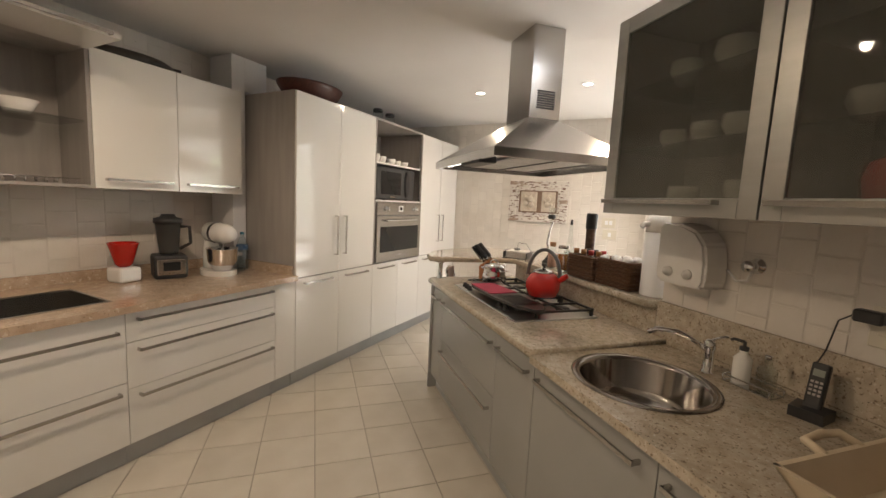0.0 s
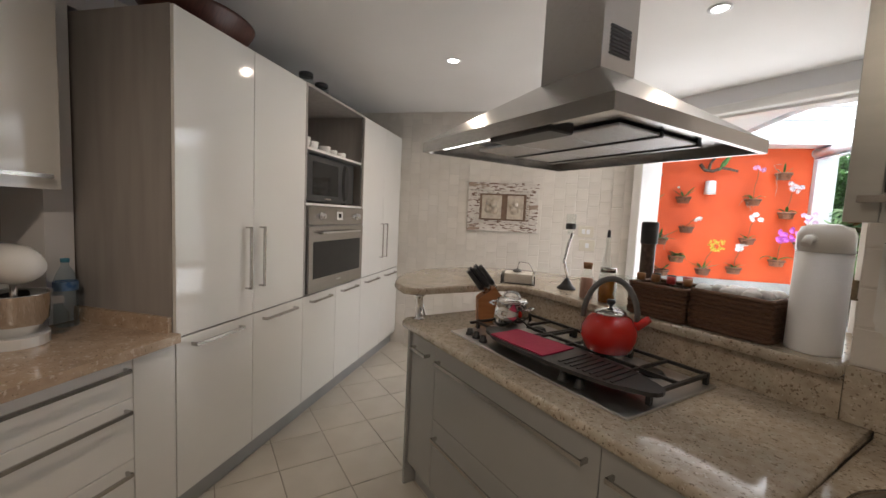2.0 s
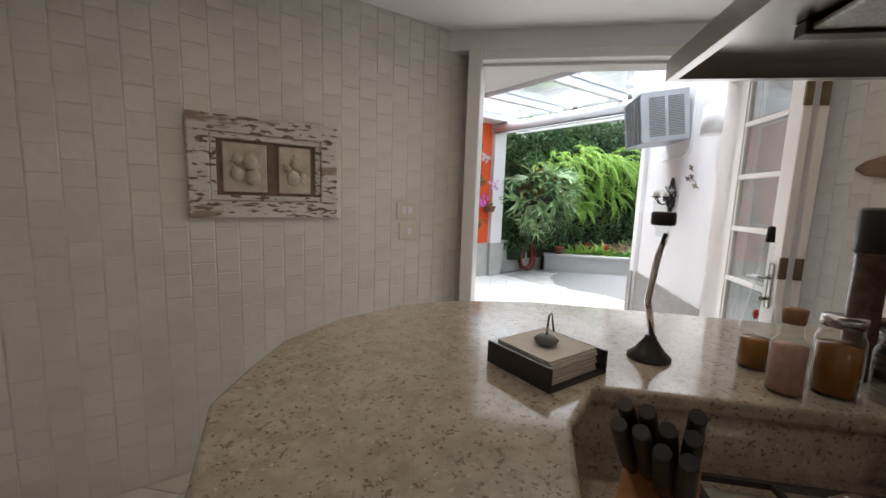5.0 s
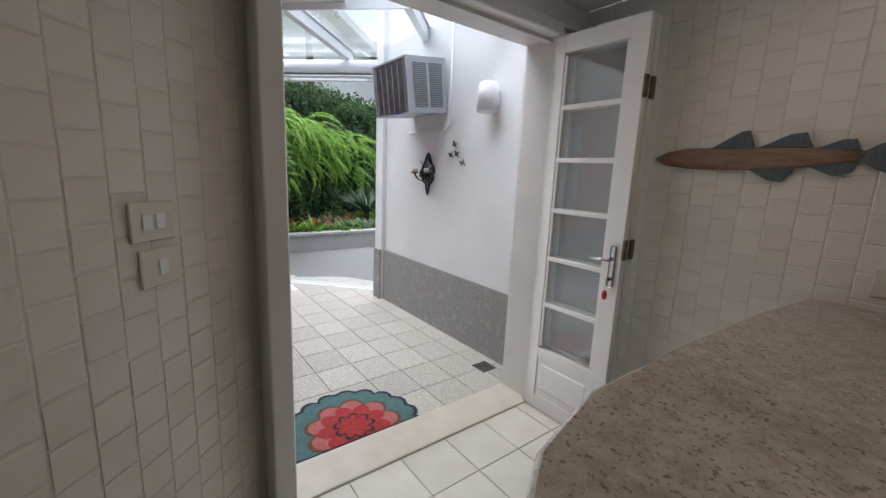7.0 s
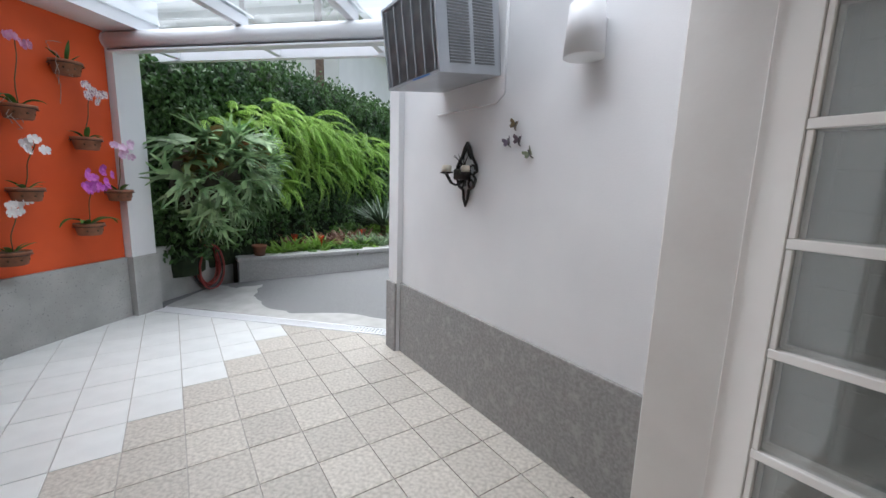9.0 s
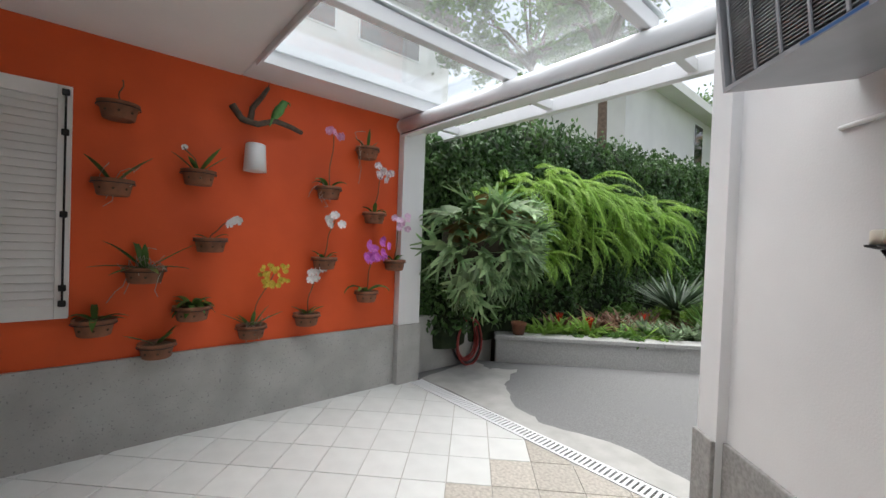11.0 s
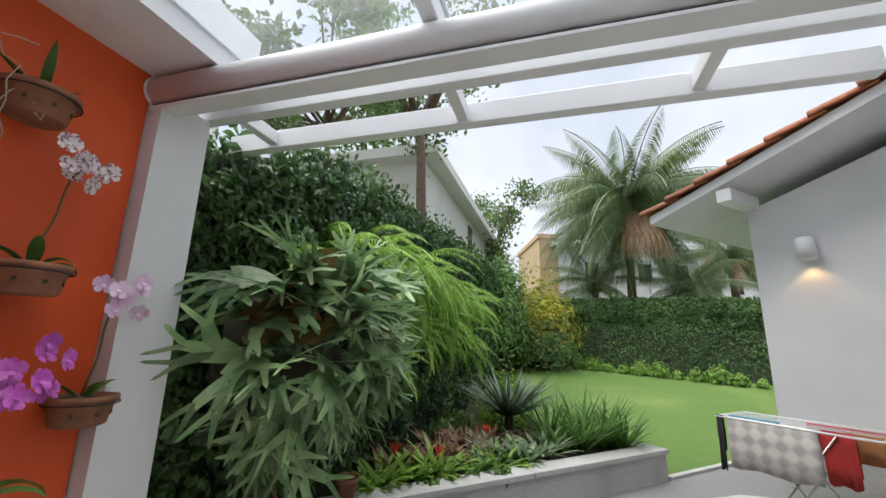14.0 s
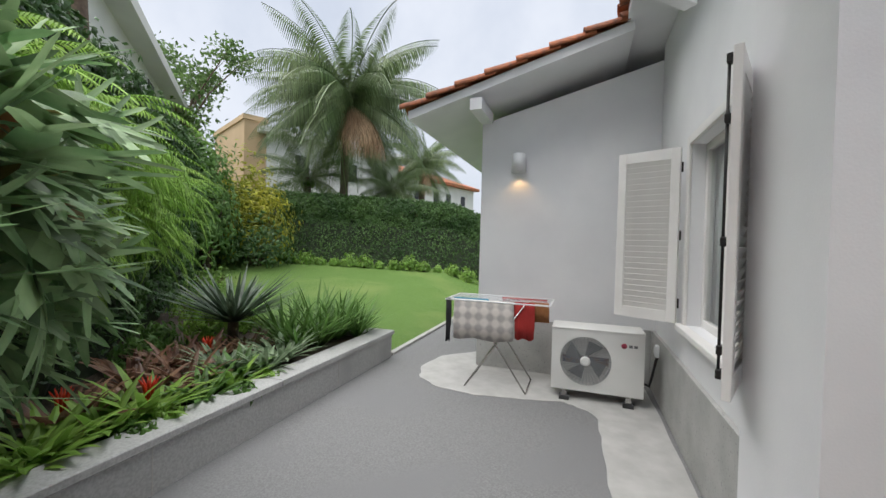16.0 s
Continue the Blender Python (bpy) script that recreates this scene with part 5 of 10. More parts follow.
bm = bmesh.new()
prism(bm, wobbly([(-0.9, 6.74), (0.2, 6.79), (0.78, 6.80), (0.93, 6.88), (1.08, 7.12), (0.98, 7.5), (0.90, 8.0), (0.98, 8.45), (1.18, 8.72), (1.55, 8.86), (2.1, 8.78), (2.5, 8.4), (2.4, 7.8), (2.2, 6.3), (1.0, 6.25), (-0.9, 6.25)], 0.012, 5)[::1], -0.003, 0.002, m=TURN45)
structure("pavement_pale", bm, PALE_PAVING, "pale worn paving beside the white house wall", "pavement")
bm = bmesh.new()
prism(bm, wobbly([(3.71, 5.60), (3.95, 5.75), (4.05, 6.3), (3.88, 6.9), (3.98, 7.3), (4.35, 7.75), (4.9, 8.0), (4.6, 8.2), (4.75, 8.58), (3.71, 8.42)], 0.03, 6), -0.003, 0.0025)
structure("pavement_pale_2", bm, PALE_PAVING, "pale worn paving along the drain", "pavement")
# lawn, a gently rising sheet
bm = bmesh.new()
NX, NY = 60, 50
grid = {}
for i in range(NX + 1):
    for j in range(NY + 1):
        s, n = 1.9 + 16 * i / NX - 6.5 * (j / NY), 9.48 + 13 * j / NY
        p = uv(s, n)
        z = lawn_z(p.x, p.y)
        grid[i, j] = bm.verts.new((p.x, p.y, z + 0.012 * noise.noise(Vector((p.x * 1.5, p.y * 1.5, 0)))))
for i in range(NX):
    for j in range(NY):
        f = bm.faces.new((grid[i, j], grid[i + 1, j], grid[i + 1, j + 1], grid[i, j + 1]))
        f.smooth = True
lawn = structure("lawn", bm, LAWN, "mown green lawn rising towards the hedge", "lawn")
structure("kerb", one_box(1.86, 9.0, 9.40, 9.475, -0.1, 0.035, m=TURN45, bevel=0.006), PALE_PAVING, "pale stone kerb along the lawn", "kerb")

# ---------------------------------------------------------------- house end with window, roof
wall_window = thing("wall_window", "white house wall with a window opening", "wall", kind="structure")
WS0, WS1, WZ0, WZ1 = -0.62, 0.55, 0.96, 2.40
for a in ((-0.98, WS0, 0.64, 3.95), (WS1, 1.92, 0.64, 3.95), (WS0, WS1, 0.64, WZ0), (WS0, WS1, WZ1, 3.95)):
    part("wall_part", one_box(a[0], a[1], 5.93, 6.18, a[2], a[3], m=TURN45), PLASTER, wall_window)
structure("dado_window", one_box(-0.98, 1.92, 5.93, 6.215, -0.1, 0.64, m=TURN45, bevel=0.003), DADO_PALE, "grey rendered dado under the window", "dado")
window = thing("window_1", "white framed window in the house wall", "window", kind="structure")
for a in ((WS0 - 0.07, WS0, WZ0 - 0.05, WZ1 + 0.07), (WS1, WS1 + 0.07, WZ0 - 0.05, WZ1 + 0.07), (WS0, WS1, WZ1, WZ1 + 0.07)):
    part("architrave", one_box(a[0], a[1], 6.181, 6.205, a[2], a[3], m=TURN45, bevel=0.004), WHITE_PAINT, window)
part("window_sill", one_box(WS0 - 0.1, WS1 + 0.1, 6.10, 6.25, WZ0 - 0.05, WZ0 - 0.001, m=TURN45, bevel=0.006), WHITE_PAINT, window)
for a in ((WS0, WS0 + 0.06, WZ0, WZ1), (WS1 - 0.06, WS1, WZ0, WZ1), (WS0 + 0.06, WS1 - 0.06, WZ0, WZ0 + 0.06), (WS0 + 0.06, WS1 - 0.06, WZ1 - 0.06, WZ1), (0.0, 0.06, WZ0 + 0.06, WZ1 - 0.06)):
    part("window_frame", one_box(a[0], a[1], 6.04, 6.085, a[2], a[3], m=TURN45, bevel=0.003), WHITE_PAINT, window)
for a in ((WS0 + 0.06, 0.0), (0.06, WS1 - 0.06)):
    part("pane", one_box(a[0], a[1], 6.06, 6.065, WZ0 + 0.06, WZ1 - 0.06, m=TURN45), GLASS, window)
CURTAIN = material("sheer_curtain", (0.62, 0.63, 0.62), 0.9, second=(0.54, 0.55, 0.54), scale=4, stretch=(8, 8, 0.5))
bm = bmesh.new()
prev = None
for i in range(81):
    s = WS0 + (WS1 - WS0) * i / 80
    n = 6.0 + 0.02 * math.sin(i * 0.9)
    a, b = bm.verts.new(uv(s, n, WZ0)), bm.verts.new(uv(s, n, WZ1))
    if prev:
        f = bm.faces.new((prev[0], a, b, prev[1]))
        f.smooth = True
    prev = (a, b)
cur = solid("curtain", bm, CURTAIN, "sheer white curtain behind the window", "curtain")
md = cur.modifiers.new("thickness", "SOLIDIFY")
md.thickness = 0.002
structure("room_back", one_box(-0.9, 1.8, 5.0, 5.05, 0.0, 3.0, m=TURN45), PLASTER, "plain white inner wall behind the window", "wall")

shutter(TURN45 @ pose(WS1 + 0.09, 6.235, WZ0, 0, 0, 62), "white louvred shutter swung open beside the window", w=0.50, h=WZ1 - WZ0, bolt=True)
shutter(TURN45 @ pose(WS0 - 0.10, 6.24, WZ0, 0, 0, 157), "white louvred shutter swung open beside the window", w=0.50, h=WZ1 - WZ0, bolt=True)

wall_end = thing("wall_house_end", "white gable wall of the house", "wall", kind="structure")
bm = bmesh.new()
pts = [(8.23, 0.0), (8.23, 3.10), (6.18, 3.66), (5.0, 3.98), (5.0, 0.0)]
lo = [bm.verts.new(uv(1.92, n, z if z else -0.1)) for n, z in pts]
hi = [bm.verts.new(uv(8.0, n, z if z else -0.1)) for n, z in pts]
bm.faces.new(lo)
bm.faces.new(hi[::-1])
for i in range(5):
    bm.faces.new((lo[i], lo[(i + 1) % 5], hi[(i + 1) % 5], hi[i]))
part("gable", bm, PLASTER, wall_end)
part("dado", one_box(1.90, 1.93, 6.22, 8.235, -0.1, 0.64, m=TURN45), DADO_PALE, wall_end, "grey stone dado")

def roof_z(n):
    return 3.14 + (8.98 - n) * 0.288


roof = thing("roof_house", "low pitched roof with red clay tiles", "roof", kind="structure")
bm = bmesh.new()
for s0, s1 in ((1.30, 8.5),):
    vs = []
    for n, dz in ((9.0, 0), (6.55, 0), (6.55, -0.10), (9.0, -0.10)):
        vs.append([bm.verts.new(uv(s, n, roof_z(n) + dz)) for s in (s0, s1)])
    for i in range(4):
        a, b = vs[i], vs[(i + 1) % 4]
        bm.faces.new((a[0], a[1], b[1], b[0]))
    bm.faces.new([v[0] for v in vs])
    bm.faces.new([v[1] for v in vs][::-1])
part("roof_slab", bm, PLASTER, roof, "white painted soffit")
bm = bmesh.new()
box(bm, -1.3, 1.30, 5.0, 6.62, 3.83, 3.93, m=TURN45)
box(bm, 1.30, 4.0, 5.0, 6.549, 3.83, 3.93, m=TURN45)
part("roof_slab", bm, PLASTER, roof, "white painted soffit")
part("purlin", one_box(1.32, 1.915, 8.10, 8.24, roof_z(8.2) - 0.27, roof_z(8.2) - 0.135, m=TURN45), PLASTER, roof)
# barrel tiles, each piece on shared mesh data; a stouter row along the verge
def barrel(r0, r1, length, thick):
    bm = bmesh.new()
    ring = []
    for r, y in ((r0, 0.0), (r1, length)):
        for rr in (r, r - thick):
            ring.append([bm.verts.new((rr * math.cos(a), y, rr * 0.75 * math.sin(a))) for a in (math.pi * j / 10 for j in range(11))])
    for a, b in ((0, 2), (3, 1), (1, 0), (2, 3)):
        for j in range(10):
            f = bm.faces.new((ring[a][j], ring[a][j + 1], ring[b][j + 1], ring[b][j]))
            f.smooth = a == 0
    for j in (0, 10):
        bm.faces.new((ring[0][j], ring[1][j], ring[3][j], ring[2][j]))
    return mesh_of("roof_tile", bm, ROOF_CLAY)


tile_me = barrel(0.105, 0.085, 0.46, 0.016)
verge_me = barrel(0.135, 0.105, 0.47, 0.02)
for i in range(8):
    n = 9.09 - i * 0.345
    o = new("verge_tile", verge_me)
    o.matrix_basis = TURN45 @ pose(1.355 + random.uniform(-0.008, 0.008), n, roof_z(n) + 0.035, 0, 0, 180) @ pose(0, 0, 0, math.degrees(math.atan(0.288)) - 4.0, 0, random.uniform(-2, 2))
    o.parent = roof
ang = math.degrees(math.atan(0.288))
for c in range(1, 9):
    s = 1.39 + c * 0.215
    for i in range(7):
        n = 9.06 - i * 0.365
        o = new("roof_tile", tile_me)
        o.matrix_basis = TURN45 @ pose(s, n, roof_z(n) + 0.012, 0, 0, 180) @ pose(0, 0, 0, ang - 2.0, 0, random.uniform(-1.5, 1.5))
        o.parent = roof
for c in range(12):
    s = 1.35 - c * 0.215
    for i in range(2):
        n = 6.70 - i * 0.38
        o = new("roof_tile", tile_me)
        o.matrix_basis = TURN45 @ pose(s, n, 3.95 + i * 0.11, 0, 0, 180) @ pose(0, 0, 0, ang - 2.0, 0, random.uniform(-1.5, 1.5))
        o.parent = roof
wall_lamp(TURN45 @ pose(1.92, 7.745, 2.455), "tapered white wall lamp, lit, on the house end", "terrace wall lamps", lit=True)
wl_data = bpy.data.lights.new("wall_lamp_light", "SPOT")
wl_data.energy, wl_data.color, wl_data.spot_size, wl_data.spot_blend, wl_data.shadow_soft_size = 1.3, (1.0, 0.62, 0.28), radians(120), 0.6, 0.03
wlo = new("wall_lamp_light", wl_data)
wlo.matrix_world = TURN45 @ pose(1.83, 7.745, 2.44)

# ---------------------------------------------------------------- outdoor unit
ou = thing("outdoor_unit", "white air-conditioning outdoor unit with a round grille", "air conditioner", TURN45 @ pose(1.18, 6.815, 0, 0, 0, 0))
UW, UH0, UH1, UD = 0.435, 0.10, 0.715, 0.34
bm = bmesh.new()
FAN = (0.105, 0.41, 0.245)        # centre along n, height, radius
seg = 48
fc = [(FAN[0] + FAN[2] * math.cos(math.tau * i / seg), FAN[1] + FAN[2] * math.sin(math.tau * i / seg)) for i in range(seg)]
def edge_hit(i):
    dx, dz = math.cos(math.tau * i / seg), math.sin(math.tau * i / seg)
    k = min(((UW if dx > 0 else -UW) - FAN[0]) / dx if abs(dx) > 1e-6 else 9, ((UH1 if dz > 0 else UH0) - FAN[1]) / dz if abs(dz) > 1e-6 else 9)
    return [FAN[0] + dx * k, FAN[1] + dz * k]
ob_ = [edge_hit(i) for i in range(seg)]
for cx, cz in ((-UW, UH0), (UW, UH0), (UW, UH1), (-UW, UH1)):
    j = min(range(seg), key=lambda i: (ob_[i][0] - cx) ** 2 + (ob_[i][1] - cz) ** 2)
    ob_[j] = [cx, cz]
vi = [bm.verts.new((0, y, z)) for y, z in fc]
vo = [bm.verts.new((0, y, z)) for y, z in ob_]
vb = [bm.verts.new((UD, y, z)) for y, z in ob_]
vd = [bm.verts.new((0.07, FAN[0] + (y - FAN[0]) * 0.97, FAN[1] + (z - FAN[1]) * 0.97)) for y, z in fc]
for i in range(seg):
    j = (i + 1) % seg
    bm.faces.new((vo[i], vo[j], vi[j], vi[i]))
    bm.faces.new((vo[j], vo[i], vb[i], vb[j]))
    bm.faces.new((vi[i], vi[j], vd[j], vd[i]))
bm.faces.new(vb)
bm.faces.new(vd)
CASE = material("cream_case", (0.72, 0.72, 0.70), 0.42, second=(0.67, 0.67, 0.65), scale=3)
part("case", bm, CASE, ou)
part("top", one_box(-0.006, UD + 0.004, -UW - 0.004, UW + 0.004, UH1 + 0.001, UH1 + 0.022, bevel=0.006, seg=2), CASE, ou)
part("coil", one_box(0.04, 0.045, FAN[0] - 0.22, FAN[0] + 0.22, FAN[1] - 0.04, FAN[1] + 0.04), material("coil_blue", (0.05, 0.06, 0.12), 0.4, second=(0.15, 0.07, 0.04), scale=30), ou)
bm = bmesh.new()
for i in range(13):
    r = 0.05 + i * 0.0158
    tube(bm, [(-0.006 - 0.008 * (1 - (r / 0.25) ** 2), FAN[0] + r * math.cos(a), FAN[1] + r * math.sin(a)) for a in (math.tau * k / 40 for k in range(41))], 0.0022, 5, cap=False)
for i in range(40):
    a = math.tau * i / 40
    tube(bm, [(-0.012, FAN[0] + 0.04 * math.cos(a), FAN[1] + 0.04 * math.sin(a)), (-0.004, FAN[0] + 0.246 * math.cos(a + 0.25), FAN[1] + 0.246 * math.sin(a + 0.25))], 0.0022, 5)
part("fan_guard", bm, material("grey_wire", (0.30, 0.31, 0.32), 0.45, second=(0.25, 0.26, 0.27), scale=10), ou, "grey wire fan guard")
bm = bmesh.new()
lathe(bm, [(0.05, 0), (0.05, 0.01), (0.03, 0.014), (0, 0.014)], 24, m=pose(-0.006, FAN[0], FAN[1], 0, -90, 0))
part("guard_hub", bm, CASE, ou, "pale hub")
for k in range(4):
    bm = bmesh.new()
    a0 = math.tau * k / 4
    pts = []
    for t_, r in ((0.0, 0.05), (0.15, 0.2), (0.9, 0.22), (0.7, 0.06)):
        pts.append((0.03 + 0.03 * t_, FAN[0] + r * math.cos(a0 + t_), FAN[1] + r * math.sin(a0 + t_)))
    lo = [bm.verts.new(p) for p in pts]
    hi = [bm.verts.new((p[0] + 0.004, p[1], p[2])) for p in pts]
    bm.faces.new(lo)
    bm.faces.new(hi[::-1])
    for i in range(4):
        bm.faces.new((lo[i], lo[(i + 1) % 4], hi[(i + 1) % 4], hi[i]))
    part("fan_blade", bm, DARK_FIN, ou)
bm = bmesh.new()
lathe(bm, [(0.026, 0), (0.026, 0.003), (0, 0.003)], 24, m=pose(-0.0005, -0.25, 0.60, 0, -90, 0))
part("mark", bm, material("mark_red", (0.38, 0.05, 0.09), 0.4, second=(0.34, 0.04, 0.08), scale=20), ou, "round dark red mark")
for y in (-0.31, -0.355):
    part("mark_bar", one_box(-0.003, -0.0005, y - 0.016, y + 0.016, 0.585, 0.612), material("mark_grey", (0.16, 0.16, 0.165), 0.4, second=(0.14, 0.14, 0.145), scale=20), ou, "grey mark")
for y in (-0.30, 0.30):
    part("foot", one_box(-0.03, UD + 0.03, y - 0.025, y + 0.025, 0.05, 0.098), STEEL, ou)
    for x in (-0.01, UD + 0.01):
        part("rubber_block", one_box(x - 0.03, x + 0.03, y - 0.05, y + 0.05, 0.0, 0.049, bevel=0.004), BLACK_PLASTIC, ou, "black rubber block")
bm = bmesh.new()
tube(bm, [uv(1.40, 6.38, 0.2), uv(1.42, 6.30, 0.16), uv(1.45, 6.27, 0.25), uv(1.45, 6.24, 0.42), uv(1.45, 6.22, 0.48)], 0.013, 10)
solid("hose_line", bm, BLACK_PLASTIC, "black cable from outdoor unit to wall socket", "cable")
ws = thing("outdoor_socket", "white outdoor socket box on the dado", "socket", TURN45 @ pose(1.45, 6.216, 0.46))
part("socket_box", one_box(-0.04, 0.04, 0, 0.035, 0, 0.12, bevel=0.006), WHITE_METAL, ws)
part("cover", one_box(-0.03, 0.03, 0.0351, 0.045, 0.03, 0.10, bevel=0.004), WHITE_METAL, ws)

# ---------------------------------------------------------------- drying rack with washing
ra = thing("drying_rack", "folding metal drying rack by the house wall", "drying rack", TURN45 @ pose(1.35, 7.83, 0))
RACK_Z, RW, RL = 0.95, 0.27, 0.56
for x in (-RW, RW):
    bm = bmesh.new()
    tube(bm, [(x, -RL, RACK_Z), (x, RL, RACK_Z)], 0.008, 8)
    part("rail", bm, WHITE_METAL, ra)
for y in (-RL, RL):
    bm = bmesh.new()
    tube(bm, [(-RW, y, RACK_Z), (RW, y, RACK_Z)], 0.008, 8)
    part("rail", bm, WHITE_METAL, ra)
for i in range(8):
    x = -RW + 2 * RW * (i + 1) / 9
    bm = bmesh.new()
    tube(bm, [(x, -RL, RACK_Z), (x, RL, RACK_Z)], 0.003, 6)
    part("line_bar", bm, WHITE_METAL, ra)
for x in (-RW + 0.03, RW - 0.03):
    for sg in (-1, 1):
        bm = bmesh.new()
        tube(bm, [(x, sg * 0.33, 0.008), (x, -sg * 0.30, RACK_Z - 0.01)], 0.009, 8)
        part("leg", bm, STEEL, ra)
for sg in (-1, 1):
    bm = bmesh.new()
    tube(bm, [(-RW + 0.03, sg * 0.33, 0.009), (RW - 0.03, sg * 0.33, 0.009)], 0.009, 8)
    part("foot_bar", bm, STEEL, ra)


def checked(name, a, b, k):
    m = material(name, a, 0.95, bump=0.2, bump_scale=200)
    n, l = m.node_tree.nodes, m.node_tree.links
    tc = n.new("ShaderNodeTexCoord")
    out = None
    for axis in ("Y", "Z"):
        w = n.new("ShaderNodeTexWave")
        w.bands_direction = axis
        w.inputs["Scale"].default_value, w.inputs["Distortion"].default_value = k, 0.3
        l.new(tc.outputs["Object"], w.inputs["Vector"])
        if out is None:
            out = w.outputs["Fac"]
        else:
            mx = n.new("ShaderNodeMath")
            mx.operation = "ADD"
            l.new(out, mx.inputs[0])
            l.new(w.outputs["Fac"], mx.inputs[1])
            out = mx.outputs[0]
    r = n.new("ShaderNodeValToRGB")
    r.color_ramp.elements[0].color, r.color_ramp.elements[1].color = (*a, 1), (*b, 1)
    r.color_ramp.elements[0].position, r.color_ramp.elements[1].position = 0.3, 0.75
    hf = n.new("ShaderNodeMath")
    hf.operation = "MULTIPLY"
    hf.inputs[1].default_value = 0.5
    l.new(out, hf.inputs[0])
    l.new(hf.outputs[0], r.inputs["Fac"])
    l.new(r.outputs["Color"], n["Principled BSDF"].inputs["Base Color"])
    return m


def washing(y0, y1, xa, drop_f, drop_b, mat, name, label, seed):
    """A cloth folded over a bar of the rack, hanging down on both sides in soft waves."""
    bm = bmesh.new()
    prof = [(-0.012, -drop_f), (-0.014, -drop_f * 0.66), (-0.013, -drop_f * 0.33), (-0.009, 0.0), (0, 0.007), (0.012, 0.0), (0.014, -drop_b * 0.5), (0.012, -drop_b)]
    cols = 22
    rows = []
    for i in range(cols + 1):
        y = y0 + (y1 - y0) * i / cols
        w = 0.011 * math.sin(i * 0.8 + seed) + 0.006 * math.sin(i * 2.1 + seed * 2)
        rows.append([bm.verts.new((xa + x + w * (-z / 0.4), y + 0.004 * math.sin(i + z * 9), RACK_Z + 0.006 + z + (0.012 * math.sin(i * 0.5 + seed) if z == -drop_f else 0))) for x, z in prof])
    for a, b in zip(rows, rows[1:]):
        for k in range(len(prof) - 1):
            f = bm.faces.new((a[k], a[k + 1], b[k + 1], b[k]))
            f.smooth = True
    ob = solid(name, bm, mat, label, "cloth", "washing on the rack", m=TURN45 @ pose(1.35, 7.83, 0))
    sd = ob.modifiers.new("thickness", "SOLIDIFY")
    sd.thickness = 0.003
    return ob


CLOTH_RED = material("red_cloth", (0.42, 0.035, 0.03), 0.95, second=(0.33, 0.025, 0.022), scale=6, bump=0.2, bump_scale=200)
CLOTH_ORANGE = material("ochre_cloth", (0.34, 0.15, 0.055), 0.95, second=(0.28, 0.11, 0.04), scale=9, bump=0.2, bump_scale=200)
CLOTH_BLACK = material("black_cloth", (0.02, 0.02, 0.022), 0.95, second=(0.03, 0.03, 0.032), scale=9)
CLOTH_BLUE = material("blue_cloth", (0.07, 0.26, 0.38), 0.95, second=(0.05, 0.2, 0.3), scale=9)
washing(-0.19, 0.46, -RW + 0.006, 0.42, 0.35, checked("checked_cloth", (0.64, 0.60, 0.56), (0.40, 0.375, 0.36), 2.6), "tea_towel", "grey and white checked cloth over the rack", 1)
washing(-0.40, -0.20, -RW + 0.05, 0.38, 0.3, CLOTH_RED, "red_cloth", "red cloth hanging over the rack", 2)
washing(-0.54, -0.33, -RW + 0.12, 0.16, 0.2, CLOTH_ORANGE, "ochre_cloth", "ochre cloth hanging over the rack", 4)
washing(0.50, 0.55, -RW + 0.006, 0.46, 0.3, CLOTH_BLACK, "black_cloth", "black strap hanging over the rack end", 3)
washing(0.1, 0.5, -RW + 0.12, 0.03, 0.2, CLOTH_BLUE, "blue_cloth", "blue cloth folded over the rack", 5)
washing(-0.5, 0.0, 0.1, 0.02, 0.25, CLOTH_RED, "red_towel", "red towel folded over the rack", 6)

# ---------------------------------------------------------------- planter and the low wall by the hose
planter = thing("planter", "long granite planter with a capping slab", "planter", kind="structure")
part("front_wall", one_box(-2.45, 1.80, 9.40, 9.60, -0.15, 0.30, m=TURN45, bevel=0.004), PLANTER_STONE, planter)
for s0, s1 in ((-2.47, -0.32), (-0.316, 1.83)):
    part("cap", one_box(s0, s1, 9.375, 9.63, 0.30, 0.355, m=TURN45, bevel=0.006), PLANTER_STONE, planter, "granite capping slab")
part("end_wall", one_box(1.60, 1.80, 9.601, 10.9, -0.15, 0.30, m=TURN45), PLANTER_STONE, planter)
part("cap", one_box(1.575, 1.83, 9.631, 10.9, 0.30, 0.355, m=TURN45, bevel=0.006), PLANTER_STONE, planter, "granite capping slab")
for s in (-1.4, 0.55):
    part("joint", one_box(s - 0.003, s + 0.003, 9.3985, 9.41, -0.1, 0.29, m=TURN45), TERRACE_GROUT, planter)
bm = bmesh.new()
prism(bm, [(uv(-2.4, 9.6).x, uv(-2.4, 9.6).y), (uv(1.6, 9.6).x, uv(1.6, 9.6).y), (uv(1.6, 11.0).x, uv(1.6, 11.0).y), (11.4, 8.5), (18.0, 8.0), (18.0, 8.9), (5.0, 8.9)], -0.2, 0.27)
structure("planter_soil", bm, SOIL, "dark soil under the garden plants", "soil")
structure("wall_hose", one_box(3.66, 5.15, 8.60, 8.85, -0.1, 0.66, bevel=0.004), DADO_PALE, "low grey rendered wall behind the garden hose", "wall")
structure("wall_garden", one_box(3.3, 30.0, 8.86, 9.1, -0.2, 2.6), material("garden_wall", (0.20, 0.20, 0.18), 0.9, second=(0.12, 0.13, 0.10), scale=3), "dull grey garden wall behind the climbing plants", "wall")
hose = thing("garden_hose", "coiled red garden hose hung on the low wall", "garden hose", pose(4.52, 8.55, 0.36))
